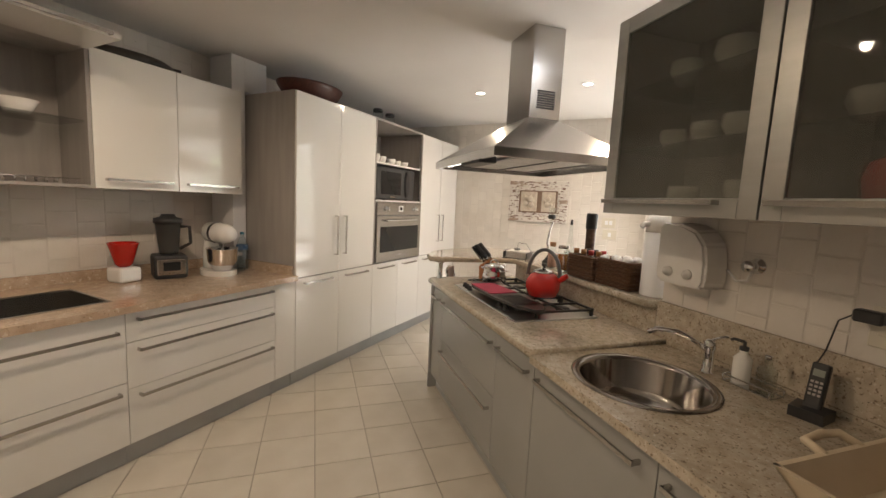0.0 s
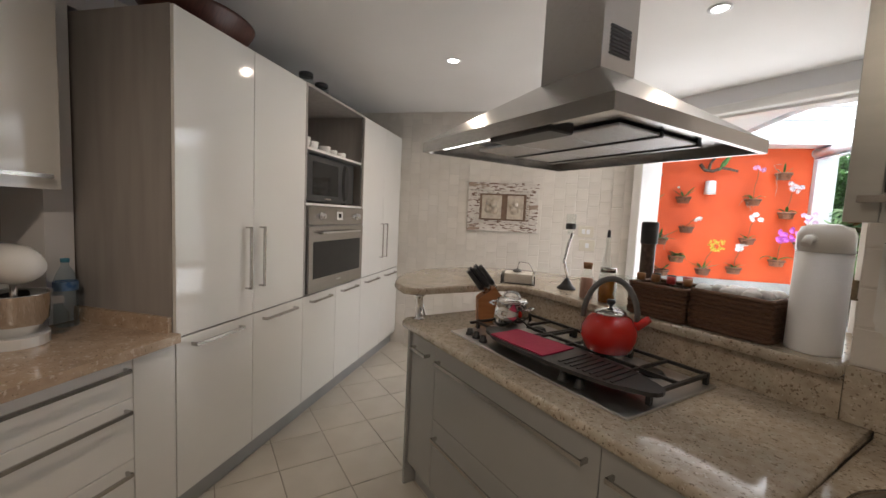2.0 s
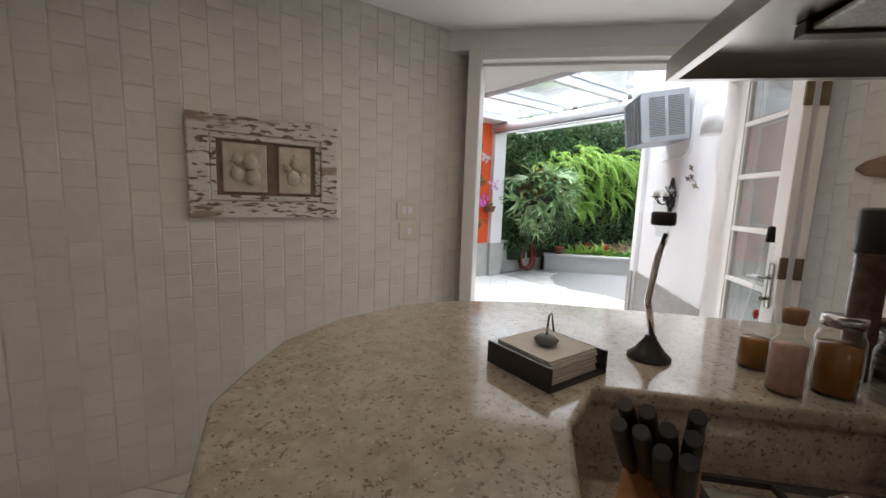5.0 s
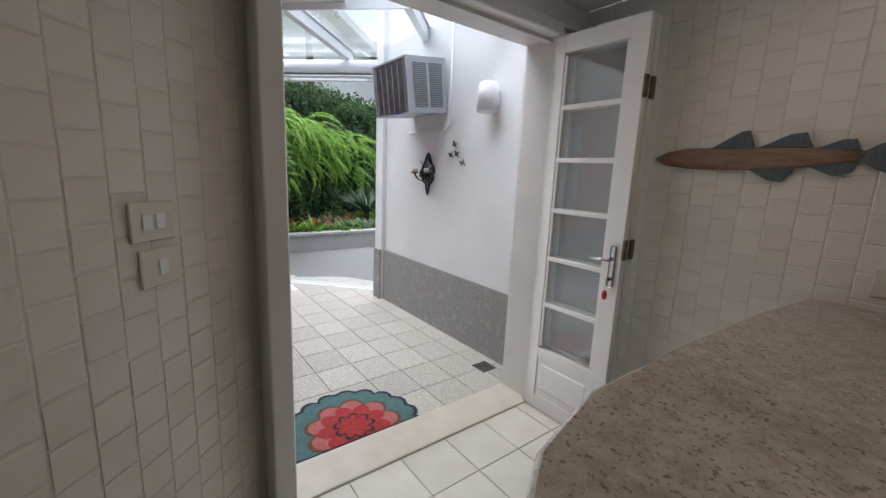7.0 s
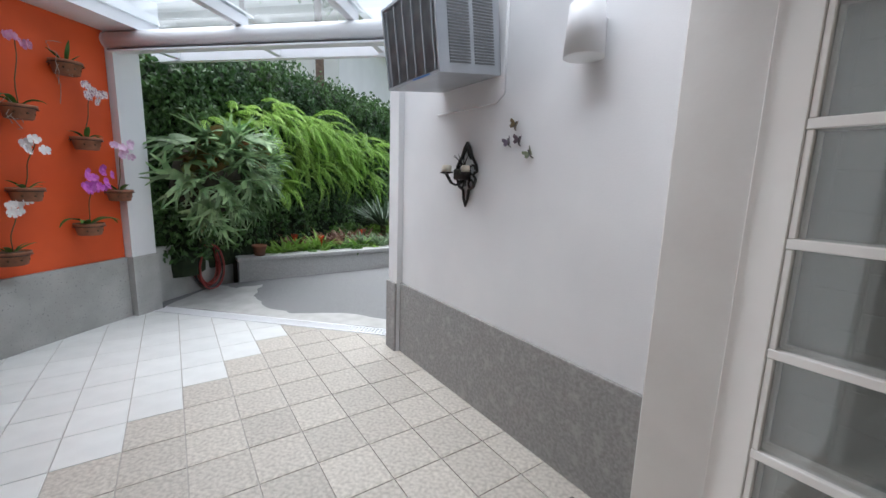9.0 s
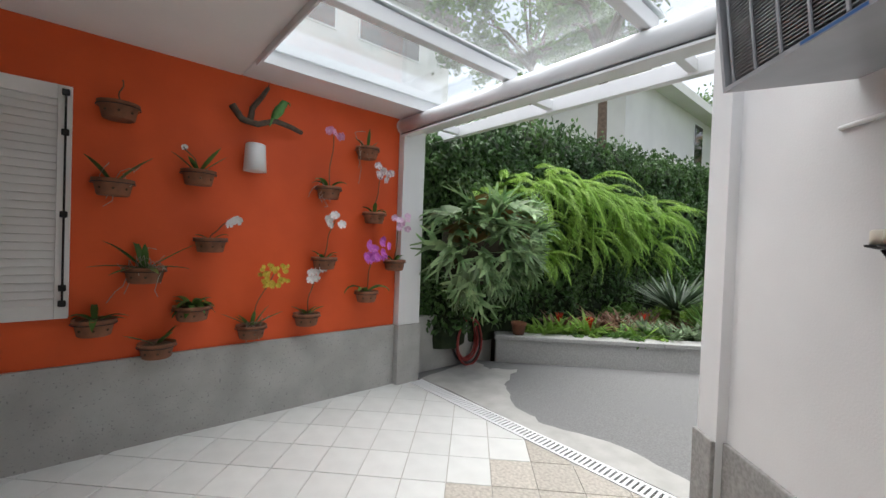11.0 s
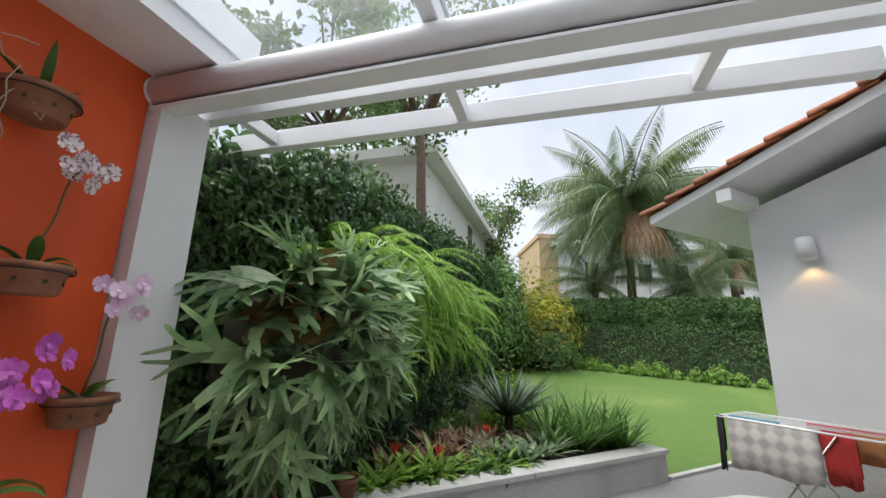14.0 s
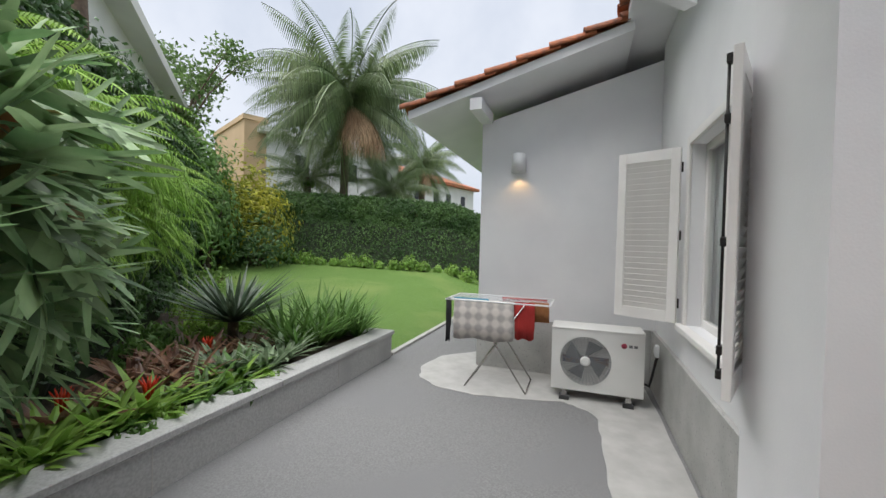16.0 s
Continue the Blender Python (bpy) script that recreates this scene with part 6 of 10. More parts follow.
HOSE_RED = material("hose_red", (0.33, 0.045, 0.04), 0.4, second=(0.26, 0.035, 0.03), scale=8)
HOSE_DARK = material("hose_dark", (0.025, 0.018, 0.02), 0.4, second=(0.035, 0.025, 0.027), scale=8)
for k in range(7):
    bm = bmesh.new()
    rng = random.Random(k)
    rx, rz = 0.19 + rng.uniform(-0.03, 0.04), 0.27 + rng.uniform(-0.02, 0.04)
    tube(bm, [(rx * math.cos(a) + rng.uniform(-0.004, 0.004), 0.02 - k * 0.016 + 0.01 * math.sin(2 * a), rz * math.sin(a) - 0.01 * k) for a in (math.tau * i / 30 for i in range(31))], 0.0125, 8)
    part("coil", bm, HOSE_DARK if k in (2, 5) else HOSE_RED, hose)
bm = bmesh.new()
tube(bm, [(0, 0.06, 0.26), (0, -0.12, 0.27), (0, -0.13, 0.31)], 0.012, 8)
part("hook", bm, IRON, hose, "iron hook")
tp = thing("garden_tap", "small metal garden tap on the low wall", "tap", pose(4.12, 8.60, 0.47))
bm = bmesh.new()
tube(bm, [(0, 0, 0), (0, -0.05, 0), (0, -0.07, -0.02), (0, -0.07, -0.05)], 0.011, 8)
tube(bm, [(0, -0.04, 0.01), (0, -0.04, 0.035)], 0.006, 8)
part("spout", bm, STEEL, tp)
bm = bmesh.new()
tube(bm, [(-0.03, -0.04, 0.036), (0.03, -0.04, 0.036)], 0.006, 8)
part("lever", bm, STEEL, tp)
bm = bmesh.new()
lathe(bm, [(0.07, 0), (0.095, 0.13), (0.105, 0.13), (0.105, 0.16), (0.09, 0.16), (0.085, 0.13), (0.06, 0.02), (0, 0.02)], 24)
solid("clay_flowerpot", bm, TERRACOTTA, "small empty terracotta flowerpot on the planter cap", "flowerpot", m=TURN45 @ pose(-2.15, 9.50, 0.356))

# ---------------------------------------------------------------- plants
def leaf_mesh(name, pos, out, size, mat, ratio=0.55, droop=0.25, spread=0.7, seed=0):
    """Many small folded leaves: pos (n,3), out (n,3) the way each faces, size (n,)."""
    rng = np.random.default_rng(seed)
    n = len(pos)
    out = out + rng.normal(0, spread, (n, 3))
    out /= np.linalg.norm(out, axis=1)[:, None] + 1e-9
    axis = rng.normal(0, 1, (n, 3)) + np.array([0, 0, -droop * 3])
    axis -= out * np.sum(axis * out, axis=1)[:, None]
    axis /= np.linalg.norm(axis, axis=1)[:, None] + 1e-9
    side = np.cross(out, axis)
    L = size[:, None]
    base = pos - axis * L * 0.5
    tip = pos + axis * L * 0.5 - out * L * 0.12
    a = pos - axis * L * 0.08 + side * L * ratio * 0.5 - out * L * 0.1
    b = pos - axis * L * 0.08 - side * L * ratio * 0.5 - out * L * 0.1
    mid = pos + out * L * 0.03
    verts = np.stack([base, a, tip, b, mid], axis=1).reshape(-1, 3)
    k = np.arange(n)[:, None] * 5
    faces = np.concatenate([k + np.array([0, 1, 4]), k + np.array([1, 2, 4]), k + np.array([2, 3, 4]), k + np.array([3, 0, 4])])
    me = bpy.data.meshes.new(name)
    me.from_pydata(verts.tolist(), [], faces.tolist())
    me.materials.append(mat)
    return me


IVY = leaf_material("ivy_leaf", (0.042, 0.095, 0.030), (0.10, 0.185, 0.055), 0.33, 1.2, 0.25, 0.5)
# near-black green: the shade between hedge leaves is put into this colour
HEDGE_SHADE = material("hedge_inner_shade", (0.012, 0.022, 0.008), 0.95, second=(0.022, 0.035, 0.012), scale=12, bump=0.8, bump_scale=20)
FERN = leaf_material("fern_leaf", (0.24, 0.43, 0.07), (0.40, 0.60, 0.13), 0.5, 2.0, 0.4, 0.35)
STAG = leaf_material("staghorn_leaf", (0.125, 0.235, 0.095), (0.33, 0.46, 0.235), 0.42, 5.0, 0.25, 0.5)
BRIGHT = leaf_material("bright_leaf", (0.172, 0.317, 0.053), (0.290, 0.449, 0.092), 0.45, 3.0)
YELLOW = leaf_material("yellow_leaf", (0.22, 0.26, 0.03), (0.44, 0.42, 0.045), 0.5, 1.5)
MIDGREEN = leaf_material("mid_leaf", (0.088, 0.185, 0.044), (0.158, 0.282, 0.070), 0.45, 2.0)
TREE = leaf_material("tree_leaf", (0.077, 0.140, 0.042), (0.140, 0.224, 0.070), 0.5, 0.8, 0.4)
PALM = leaf_material("palm_leaf", (0.105, 0.168, 0.063), (0.196, 0.252, 0.119), 0.4, 0.7, 0.3)
PALM_DRY = leaf_material("dry_palm_leaf", (0.408, 0.264, 0.156), (0.552, 0.396, 0.252), 0.7, 1.0, 0.3)
BROWN_LEAF = leaf_material("bronze_leaf", (0.140, 0.063, 0.042), (0.280, 0.168, 0.105), 0.4, 5.0, 0.3)
RED_LEAF = leaf_material("red_leaf", (0.55, 0.035, 0.015), (0.62, 0.09, 0.02), 0.4, 5.0, 0.3, 0.15)
STRIPED = leaf_material("pale_strap_leaf", (0.16, 0.24, 0.13), (0.30, 0.38, 0.24), 0.45, 6.0, 0.3)
DARK_STRAP = leaf_material("dark_strap_leaf", (0.046, 0.078, 0.046), (0.130, 0.182, 0.117), 0.4, 8.0, 0.2)
BARK = material("bark", (0.14, 0.10, 0.07), 0.9, second=(0.08, 0.055, 0.04), scale=18, bump=0.6, bump_scale=40)


def hedge_top(x):
    pts = ((3.3, 2.68), (4.0, 2.9), (5.7, 3.42), (9.3, 3.60), (13.0, 3.85), (18.5, 4.2))
    for (a, za), (b, zb) in zip(pts, pts[1:]):
        if x <= b:
            return za + (zb - za) * (x - a) / (b - a)
    return pts[-1][1]


def hedge_front(x, z):
    """How far the climbing plants come forward of the garden wall at this place."""
    return 8.44 - 0.10 * noise.noise(Vector((x * 0.9, z * 0.9, 3))) - 0.16 * noise.noise(Vector((x * 2.3, z * 2.3, 7))) - 0.05 * min(1, max(0, (x - 6) / 4)) + 0.25 * max(0, (4.3 - x) / 0.5)


hedge = thing("ivy_hedge", "tall dense dark green climbing hedge on the wall", "hedge")
# sheet behind the leaves, coloured near-black as the shade inside the hedge
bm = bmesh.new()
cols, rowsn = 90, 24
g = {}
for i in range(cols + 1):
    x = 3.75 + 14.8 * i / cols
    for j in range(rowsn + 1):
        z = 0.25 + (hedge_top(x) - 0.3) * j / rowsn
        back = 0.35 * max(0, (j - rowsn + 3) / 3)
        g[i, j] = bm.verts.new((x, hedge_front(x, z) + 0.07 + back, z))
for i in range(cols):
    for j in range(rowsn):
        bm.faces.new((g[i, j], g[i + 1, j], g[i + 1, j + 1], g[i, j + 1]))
part("inner_growth", bm, HEDGE_SHADE, hedge)
rng = np.random.default_rng(5)
P, S = [], []
for _ in range(26000):
    x = 3.78 + 14.7 * rng.random() ** 1.5
    top = hedge_top(x) + 0.16 * noise.noise(Vector((x * 1.7, 0, 1))) + 0.10 * noise.noise(Vector((x * 5, 0, 2)))
    z = 0.45 + (top - 0.45) * rng.random() ** 0.75
    y = hedge_front(x, z) - abs(rng.normal(0, 0.035)) + (0.4 * rng.random() if z > top - 0.25 else 0)
    P.append((x, y, z + (rng.normal(0, 0.05) if z > top - 0.2 else 0)))
    S.append(rng.uniform(0.065, 0.115) * (1 + max(0, x - 8) * 0.06))
P, S = np.array(P), np.array(S)
o = new("leaves", leaf_mesh("leaves", P, np.tile([0, -1.0, 0.45], (len(P), 1)), S, IVY, 0.6, seed=1))
o.parent = hedge
tagged(o, "small dark glossy leaves", kind="stuff")


def frond_mesh(name, length, pairs, pin, mat, rise=0.55, fall=1.5, seed=0, narrow=0.22, hang=0.15):
    """A feather leaf along +x that rises and then arches down."""
    rng = random.Random(seed)
    verts, faces = [], []
    pts = []
    for i in range(pairs + 1):
        t = i / pairs
        a = rise - fall * t
        if i == 0:
            p = Vector((0, 0, 0))
        else:
            p = pts[-1] + Vector((math.cos(a), 0, math.sin(a))) * (length / pairs)
        pts.append(p)
    for i in range(1, pairs + 1):
        t = i / pairs
        d = (pts[i] - pts[i - 1]).normalized()
        w = pin * (math.sin(math.pi * min(1, 0.12 + 0.88 * t)) ** 0.6) * (1 - 0.35 * t)
        for sg in (-1, 1):
            base = pts[i]
            axis = (Vector((0, sg, 0)) * 0.92 + d * 0.35 + Vector((0, 0, -hang - rng.uniform(0, 0.15)))).normalized()
            k = len(verts)
            wid = w * narrow
            verts += [base - d * wid * 0.4, base + axis * w * 0.5 + d * wid * 0.5, base + axis * w + Vector((0, 0, -w * hang)), base + axis * w * 0.5 - d * wid * 0.5]
            faces += [(k, k + 1, k + 2, k + 3)]
    k0 = len(verts)
    for p in pts:
        r = 0.004 + length * 0.003
        verts += [p + Vector((0, r, 0)), p + Vector((0, -r, 0)), p + Vector((0, 0, -r))]
    for i in range(pairs):
        a, b = k0 + 3 * i, k0 + 3 * i + 3
        for u in range(3):
            faces.append((a + u, a + (u + 1) % 3, b + (u + 1) % 3, b + u))
    return verts, faces


def fronds(name, places, mat, parent, label, seed=0):
    """Joins many fronds, each (matrix, verts, faces), into one part."""
    V, F = [], []
    for m, (vs, fs) in places:
        k = len(V)
        V += [tuple(m @ v) for v in vs]
        F += [tuple(i + k for i in f) for f in fs]
    me = bpy.data.meshes.new(name)
    me.from_pydata(V, [], F)
    me.materials.append(mat)
    o = new(name, me)
    o.parent = parent
    return tagged(o, label)


# sword ferns that spill from the wall, plant by plant
rng = random.Random(11)
for px, pz, count, ln in ((5.15, 2.35, 16, 0.75), (5.75, 2.55, 22, 0.95), (6.4, 2.45, 22, 1.0), (7.0, 2.5, 22, 1.05), (7.7, 2.4, 20, 1.05), (8.4, 2.45, 18, 1.0), (9.2, 2.4, 18, 1.05), (10.3, 2.4, 16, 1.1), (6.1, 1.85, 14, 0.8), (7.3, 1.75, 14, 0.85), (8.6, 1.7, 14, 0.9), (9.8, 1.6, 12, 0.9), (4.7, 2.2, 10, 0.6), (5.4, 1.95, 14, 0.75), (5.9, 1.5, 12, 0.7), (6.7, 2.05, 16, 0.85), (8.0, 2.0, 16, 0.9), (9.0, 2.05, 14, 0.9)):
    py = hedge_front(px, pz) - 0.02
    t = thing("sword_fern", "bright green arching fern hanging from the hedge", "fern", pose(px, py, pz), "ferns on the garden wall")
    pl = []
    for i in range(count):
        fr = frond_mesh("frond", ln * rng.uniform(0.7, 1.1), 30, 0.098, FERN, rng.uniform(-0.5, 0.65), rng.uniform(1.1, 2.1), i, 0.25, 0.3)
        fr = ([Vector(v) for v in fr[0]], fr[1])
        pl.append((pose(rng.uniform(-0.25, 0.25), rng.uniform(-0.03, 0.05), rng.uniform(-0.18, 0.15), rng.uniform(-25, 25), 0, -90 + rng.uniform(-62, 62)), fr))
    fronds("fern_leaves", pl, FERN, t, "long feathered leaves")


# staghorn fern: a great clump of forked, drooping straps
def antler(rng, length, width, levels=2):
    """A flat strap along +x, forking; returns verts, faces."""
    verts, faces = [], []

    def strap(p, d, up, L, w0, w1, steps, bend, level):
        side = d.cross(up).normalized()
        prev = None
        for i in range(steps + 1):
            t = i / steps
            w = w0 + (w1 - w0) * t
            if level == 0:
                w *= 0.35 + 0.65 * min(1, t * 1.6)
            k = len(verts)
            cup = up * (w * 0.12)
            verts.extend([p - side * w + cup, p - up * 0.0, p + side * w + cup])
            if prev is not None:
                faces.extend([(prev, prev + 1, k + 1, k), (prev + 1, prev + 2, k + 2, k + 1)])
            prev = k
            if i < steps:
                d = (d + Vector((0, 0, -bend)) + side * rng.uniform(-0.05, 0.05)).normalized()
                up = (up - d * up.dot(d)).normalized()
                p = p + d * (L / steps)
        if level < levels:
            kids = 3 if level == 0 and rng.random() < 0.7 else 2
            for c in range(kids):
                a = (c - (kids - 1) / 2) * (rng.uniform(0.7, 0.95) * (1.6 if kids == 2 else 1) if level == 0 else rng.uniform(0.7, 1.1))
                nd = (d * math.cos(a) + side * math.sin(a)).normalized()
                strap(p - d * 0.01, nd, up, L * (rng.uniform(0.45, 0.7) if level == 0 else rng.uniform(0.7, 1.0)), w1 * (0.55 if level == 0 else 0.62), w1 * (0.34 if level else 0.36), 4, bend * rng.uniform(0.5, 1.2), level + 1)
        else:
            k = len(verts)
            verts.append(p + d * w1 * 2.2)
            faces.extend([(prev, prev + 1, k), (prev + 1, prev + 2, k)])

    strap(Vector((0, 0, 0)), Vector((1, 0, 0.15)).normalized(), UP.copy(), length * 0.5, width * 0.45, width * 1.35, 6, rng.uniform(-0.04, 0.24), 0)
    return verts, faces


stag = thing("staghorn_fern", "huge grey-green staghorn fern on the garden wall", "fern", pose(4.35, 8.12, 1.45))
rng = random.Random(4)
bm = bmesh.new()
lathe(bm, [(0.0, -0.55), (0.3, -0.45), (0.45, -0.1), (0.42, 0.3), (0.25, 0.5), (0, 0.55)], 20)
for v in bm.verts:
    v.co = Vector((v.co.x * 1.1, v.co.y * 0.6 + 0.16, v.co.z * 0.8))
    v.co += v.co.normalized() * 0.08 * noise.noise(v.co * 4)
part("root_mass", bm, material("fern_root", (0.03, 0.026, 0.016), 0.95, second=(0.05, 0.042, 0.024), scale=14, bump=0.8, bump_scale=30), stag, "brown root mass")
groups = {"upper_foliage": [], "lower_foliage": []}
for i in range(150):
    a = rng.uniform(-math.pi * 0.97, 0.03)          # around, towards the terrace
    el = rng.uniform(-0.7, 1.0)
    d = Vector((math.cos(a) * 1.2, math.sin(a), 0)) * math.cos(el * 0.9)
    start = Vector((d.x * 0.42, d.y * 0.26, el * 0.50 + 0.03))
    if el < -0.2:
        start = Vector((start.x * 0.72, start.y * 0.6, start.z))
    L = rng.uniform(0.30, 0.62) * (1.0 if el > -0.2 else 0.9)
    yaw = math.degrees(math.atan2(d.y, d.x)) + rng.uniform(-25, 25)
    m = pose(start.x, start.y, start.z, rng.uniform(-50, 50), -22 * el + rng.uniform(-32, 22) + (30 if el < -0.2 else 0), yaw)
    vs, fs = antler(rng, L, rng.uniform(0.045, 0.08) * (1.0 if el > -0.2 else 0.75))
    groups["upper_foliage" if el > 0 else "lower_foliage"].append((m, (vs, fs)))
for nm, pl in groups.items():
    fronds(nm, pl, STAG, stag, "forked grey-green straps")
bm = bmesh.new()
for i in range(26):
    a = rng.uniform(-2.9, -0.2)
    c = Vector((math.cos(a) * 0.62, math.sin(a) * 0.36, rng.uniform(0.1, 0.5)))
    m = Matrix.Translation(c) @ pose(0, 0, 0, rng.uniform(-50, 50), rng.uniform(-50, 50), rng.uniform(0, 360))
    outl = [(0.12 * (1 + 0.2 * math.sin(3 * u)) * math.cos(u), 0.15 * math.sin(u)) for u in (math.tau * k / 14 for k in range(14))]
    vs = [bm.verts.new(m @ Vector((x, y, 0.3 * (x * x + y * y) * 4))) for x, y in outl]
    ctr = bm.verts.new(m @ Vector((0, 0, 0)))
    for k in range(14):
        bm.faces.new((ctr, vs[k], vs[(k + 1) % 14]))
part("shield_leaves", bm, leaf_material("shield_leaf", (0.18, 0.075, 0.03), (0.22, 0.25, 0.08), 0.6, 5.0, 0.25), stag, "brown and green shield leaves")


def rosette(name, label, m, count, length, width, rise, mat, group, seed, droop=1.1, heart=None, fold=0.25):
    """A tuft of strap leaves that spring from one crown."""
    rng = random.Random(seed)
    t = thing(name, label, "plant", m, group)
    V, F = [], []
    for i in range(count):
        a = i * 2.39996 + rng.uniform(-0.2, 0.2)
        el = rise * rng.uniform(0.55, 1.1) + 0.5 * (i / count) * (1.4 - rise)
        L = length * rng.uniform(0.75, 1.1)
        d = Vector((math.cos(a) * math.cos(el), math.sin(a) * math.cos(el), math.sin(el)))
        side = Vector((-math.sin(a), math.cos(a), 0))
        p = Vector((math.cos(a), math.sin(a), 0)) * 0.02
        prev = None
        steps = 6
        for s in range(steps + 1):
            u = s / steps
            w = width * 0.5 * (0.7 + 0.6 * u if u < 0.45 else (0.97 * (1 - ((u - 0.45) / 0.55) ** 1.6) + 0.02))
            k = len(V)
            up = side.cross(d).normalized()
            V += [p - side * w - up * w * -fold, p, p + side * w - up * w * -fold]
            if prev is not None:
                F += [(prev, prev + 1, k + 1, k), (prev + 1, prev + 2, k + 2, k + 1)]
            prev = k
            d = (d + Vector((0, 0, -droop / steps * (0.4 + u)))).normalized()
            p = p + d * (L / steps)
    me = bpy.data.meshes.new("leaves")
    me.from_pydata([tuple(v) for v in V], [], F)
    me.materials.append(mat)
    o = new("leaves", me)
    o.parent = t
    if heart:
        bm = bmesh.new()
        for i in range(9):
            a = i * 2.4
            tube(bm, [(0, 0, 0.05), (0.03 * math.cos(a), 0.03 * math.sin(a), length * 0.5), (0.06 * math.cos(a), 0.06 * math.sin(a), length * 0.62)], 0.014, 6, taper=0.003)
        part("flower", bm, heart, t, "red flower heart")
    return t


SZ = 0.268
yucca = rosette("yucca", "spiky dark yucca with stiff narrow leaves", pose(8.05, 7.30, SZ + 0.30), 120, 0.92, 0.050, 0.42, DARK_STRAP, "", 1, 0.25)
bm = bmesh.new()
tube(bm, [(0, 0, -0.31), (0, 0, 0.05)], 0.06, 10)
part("stem", bm, BARK, yucca, "short brown stem")
for i, (x, y, l) in enumerate(((7.25, 6.80, 0.42), (6.95, 6.98, 0.36), (7.0, 7.35, 0.38))):
    rosette("striped_lily", "pale striped strap-leaved plant in the planter", pose(x, y, SZ), 40, l * 1.2, 0.05, 0.75, STRIPED, "striped strap plants", 20 + i, 0.8)
for i, (x, y, l) in enumerate(((7.75, 6.35, 0.62), (8.0, 6.1, 0.58), (7.6, 6.62, 0.55), (8.25, 6.35, 0.6), (8.05, 5.82, 0.5), (8.35, 5.95, 0.5), (7.9, 6.75, 0.55))):
    rosette("iris_clump", "clump of long upright green blades", pose(x, y, SZ), 50, l * 1.4, 0.034, 1.0, MIDGREEN, "blade plants", 40 + i, 0.65)
for i, (x, y, l, mt, h, nm) in enumerate(((6.15, 7.75, 0.36, BRIGHT, RED_LEAF, "bright green"), (6.5, 7.85, 0.32, BROWN_LEAF, None, "bronze"), (6.75, 7.6, 0.34, BROWN_LEAF, None, "bronze"), (7.2, 7.75, 0.36, BROWN_LEAF, None, "bronze"), (5.95, 7.95, 0.34, BRIGHT, None, "bright green"), (6.35, 7.45, 0.28, MIDGREEN, None, "green"), (6.6, 7.25, 0.26, BRIGHT, None, "bright green"), (6.1, 8.2, 0.36, BROWN_LEAF, RED_LEAF, "bronze"), (6.9, 8.0, 0.36, BROWN_LEAF, None, "bronze"), (7.4, 7.5, 0.34, BROWN_LEAF, RED_LEAF, "bronze"), (5.75, 8.15, 0.30, BRIGHT, None, "bright green"), (6.85, 7.2, 0.28, MIDGREEN, None, "green"), (5.6, 7.85 + 0.35, 0.28, BRIGHT, None, "bright green"), (7.6, 7.15, 0.3, BROWN_LEAF, None, "bronze"))):
    rosette("bromeliad", nm + " bromeliad rosette in the planter" + (" with a red heart" if h else ""), pose(x, y, SZ), 28, l * 1.35, 0.062, 0.75, mt, "bromeliads in the planter", 60 + i, 0.9, h)


def clump(name, label, centre, radius, count, size, mat, group, seed, category="shrub"):
    """A small bush: leaves on the skin of an uneven mound, over a dark core and stems."""
    rng = np.random.default_rng(seed)
    t = thing(name, label, category, pose(*centre), group)
    d = rng.normal(0, 1, (count, 3))
    d[:, 2] = np.abs(d[:, 2]) * 0.9 - 0.25
    d /= np.linalg.norm(d, axis=1)[:, None]
    bump = np.array([1 + 0.35 * noise.noise(Vector(v * 2.2) + Vector((seed, 0, 0))) for v in d])
    r = (rng.random(count) ** 0.4) * bump
    pos = d * r[:, None] * np.array(radius) + np.array([0, 0, radius[2] * 0.3])
    o = new("leaves", leaf_mesh("leaves", pos, d + np.array([0, 0, 0.4]), rng.uniform(0.7, 1.2, count) * size, mat, 0.5, seed=seed))
    o.parent = t
    bm = bmesh.new()
    for i in range(7):
        a = i * 0.9
        tube(bm, [(0, 0, -radius[2] * 0.2), (radius[0] * 0.25 * math.cos(a), radius[1] * 0.25 * math.sin(a), radius[2] * 0.3), (radius[0] * 0.6 * math.cos(a), radius[1] * 0.6 * math.sin(a), radius[2] * 0.7)], 0.01 + 0.02 * radius[2], 6, taper=0.006)
    part("stem", bm, BARK, t)
    return t


for i, (x, y, r, mt) in enumerate(((5.55, 8.28, 0.14, BRIGHT), (6.0, 7.6, 0.13, BRIGHT), (6.3, 7.15, 0.12, MIDGREEN), (8.5, 7.6, 0.3, BRIGHT), (8.9, 7.2, 0.28, BRIGHT), (9.3, 7.7, 0.35, BRIGHT), (10.2, 7.9, 0.4, BRIGHT), (7.5, 8.1, 0.3, MIDGREEN), (8.2, 8.1, 0.3, MIDGREEN), (6.6, 6.95, 0.10, BRIGHT), (5.8, 7.75, 0.12, MIDGREEN), (11.2, 8.0, 0.45, MIDGREEN), (12.4, 7.9, 0.5, BRIGHT))):
    clump("bedding_plant", "low leafy green plant in the garden bed", (x, y, SZ if x < 9 else max(SZ, lawn_z(x, y))), (r, r, r * 0.9), 260, 0.07 if r < 0.2 else 0.10, mt, "leafy bedding plants", 100 + i)

# far hedge on a planted bank, with a row of pale shrubs before it
def far_line(k):
    """Along the foot of the far hedge, from the garden wall to beyond the house."""
    a, b = Vector((17.9, 8.4)), Vector((12.2, -4.2))
    return a + (b - a) * k


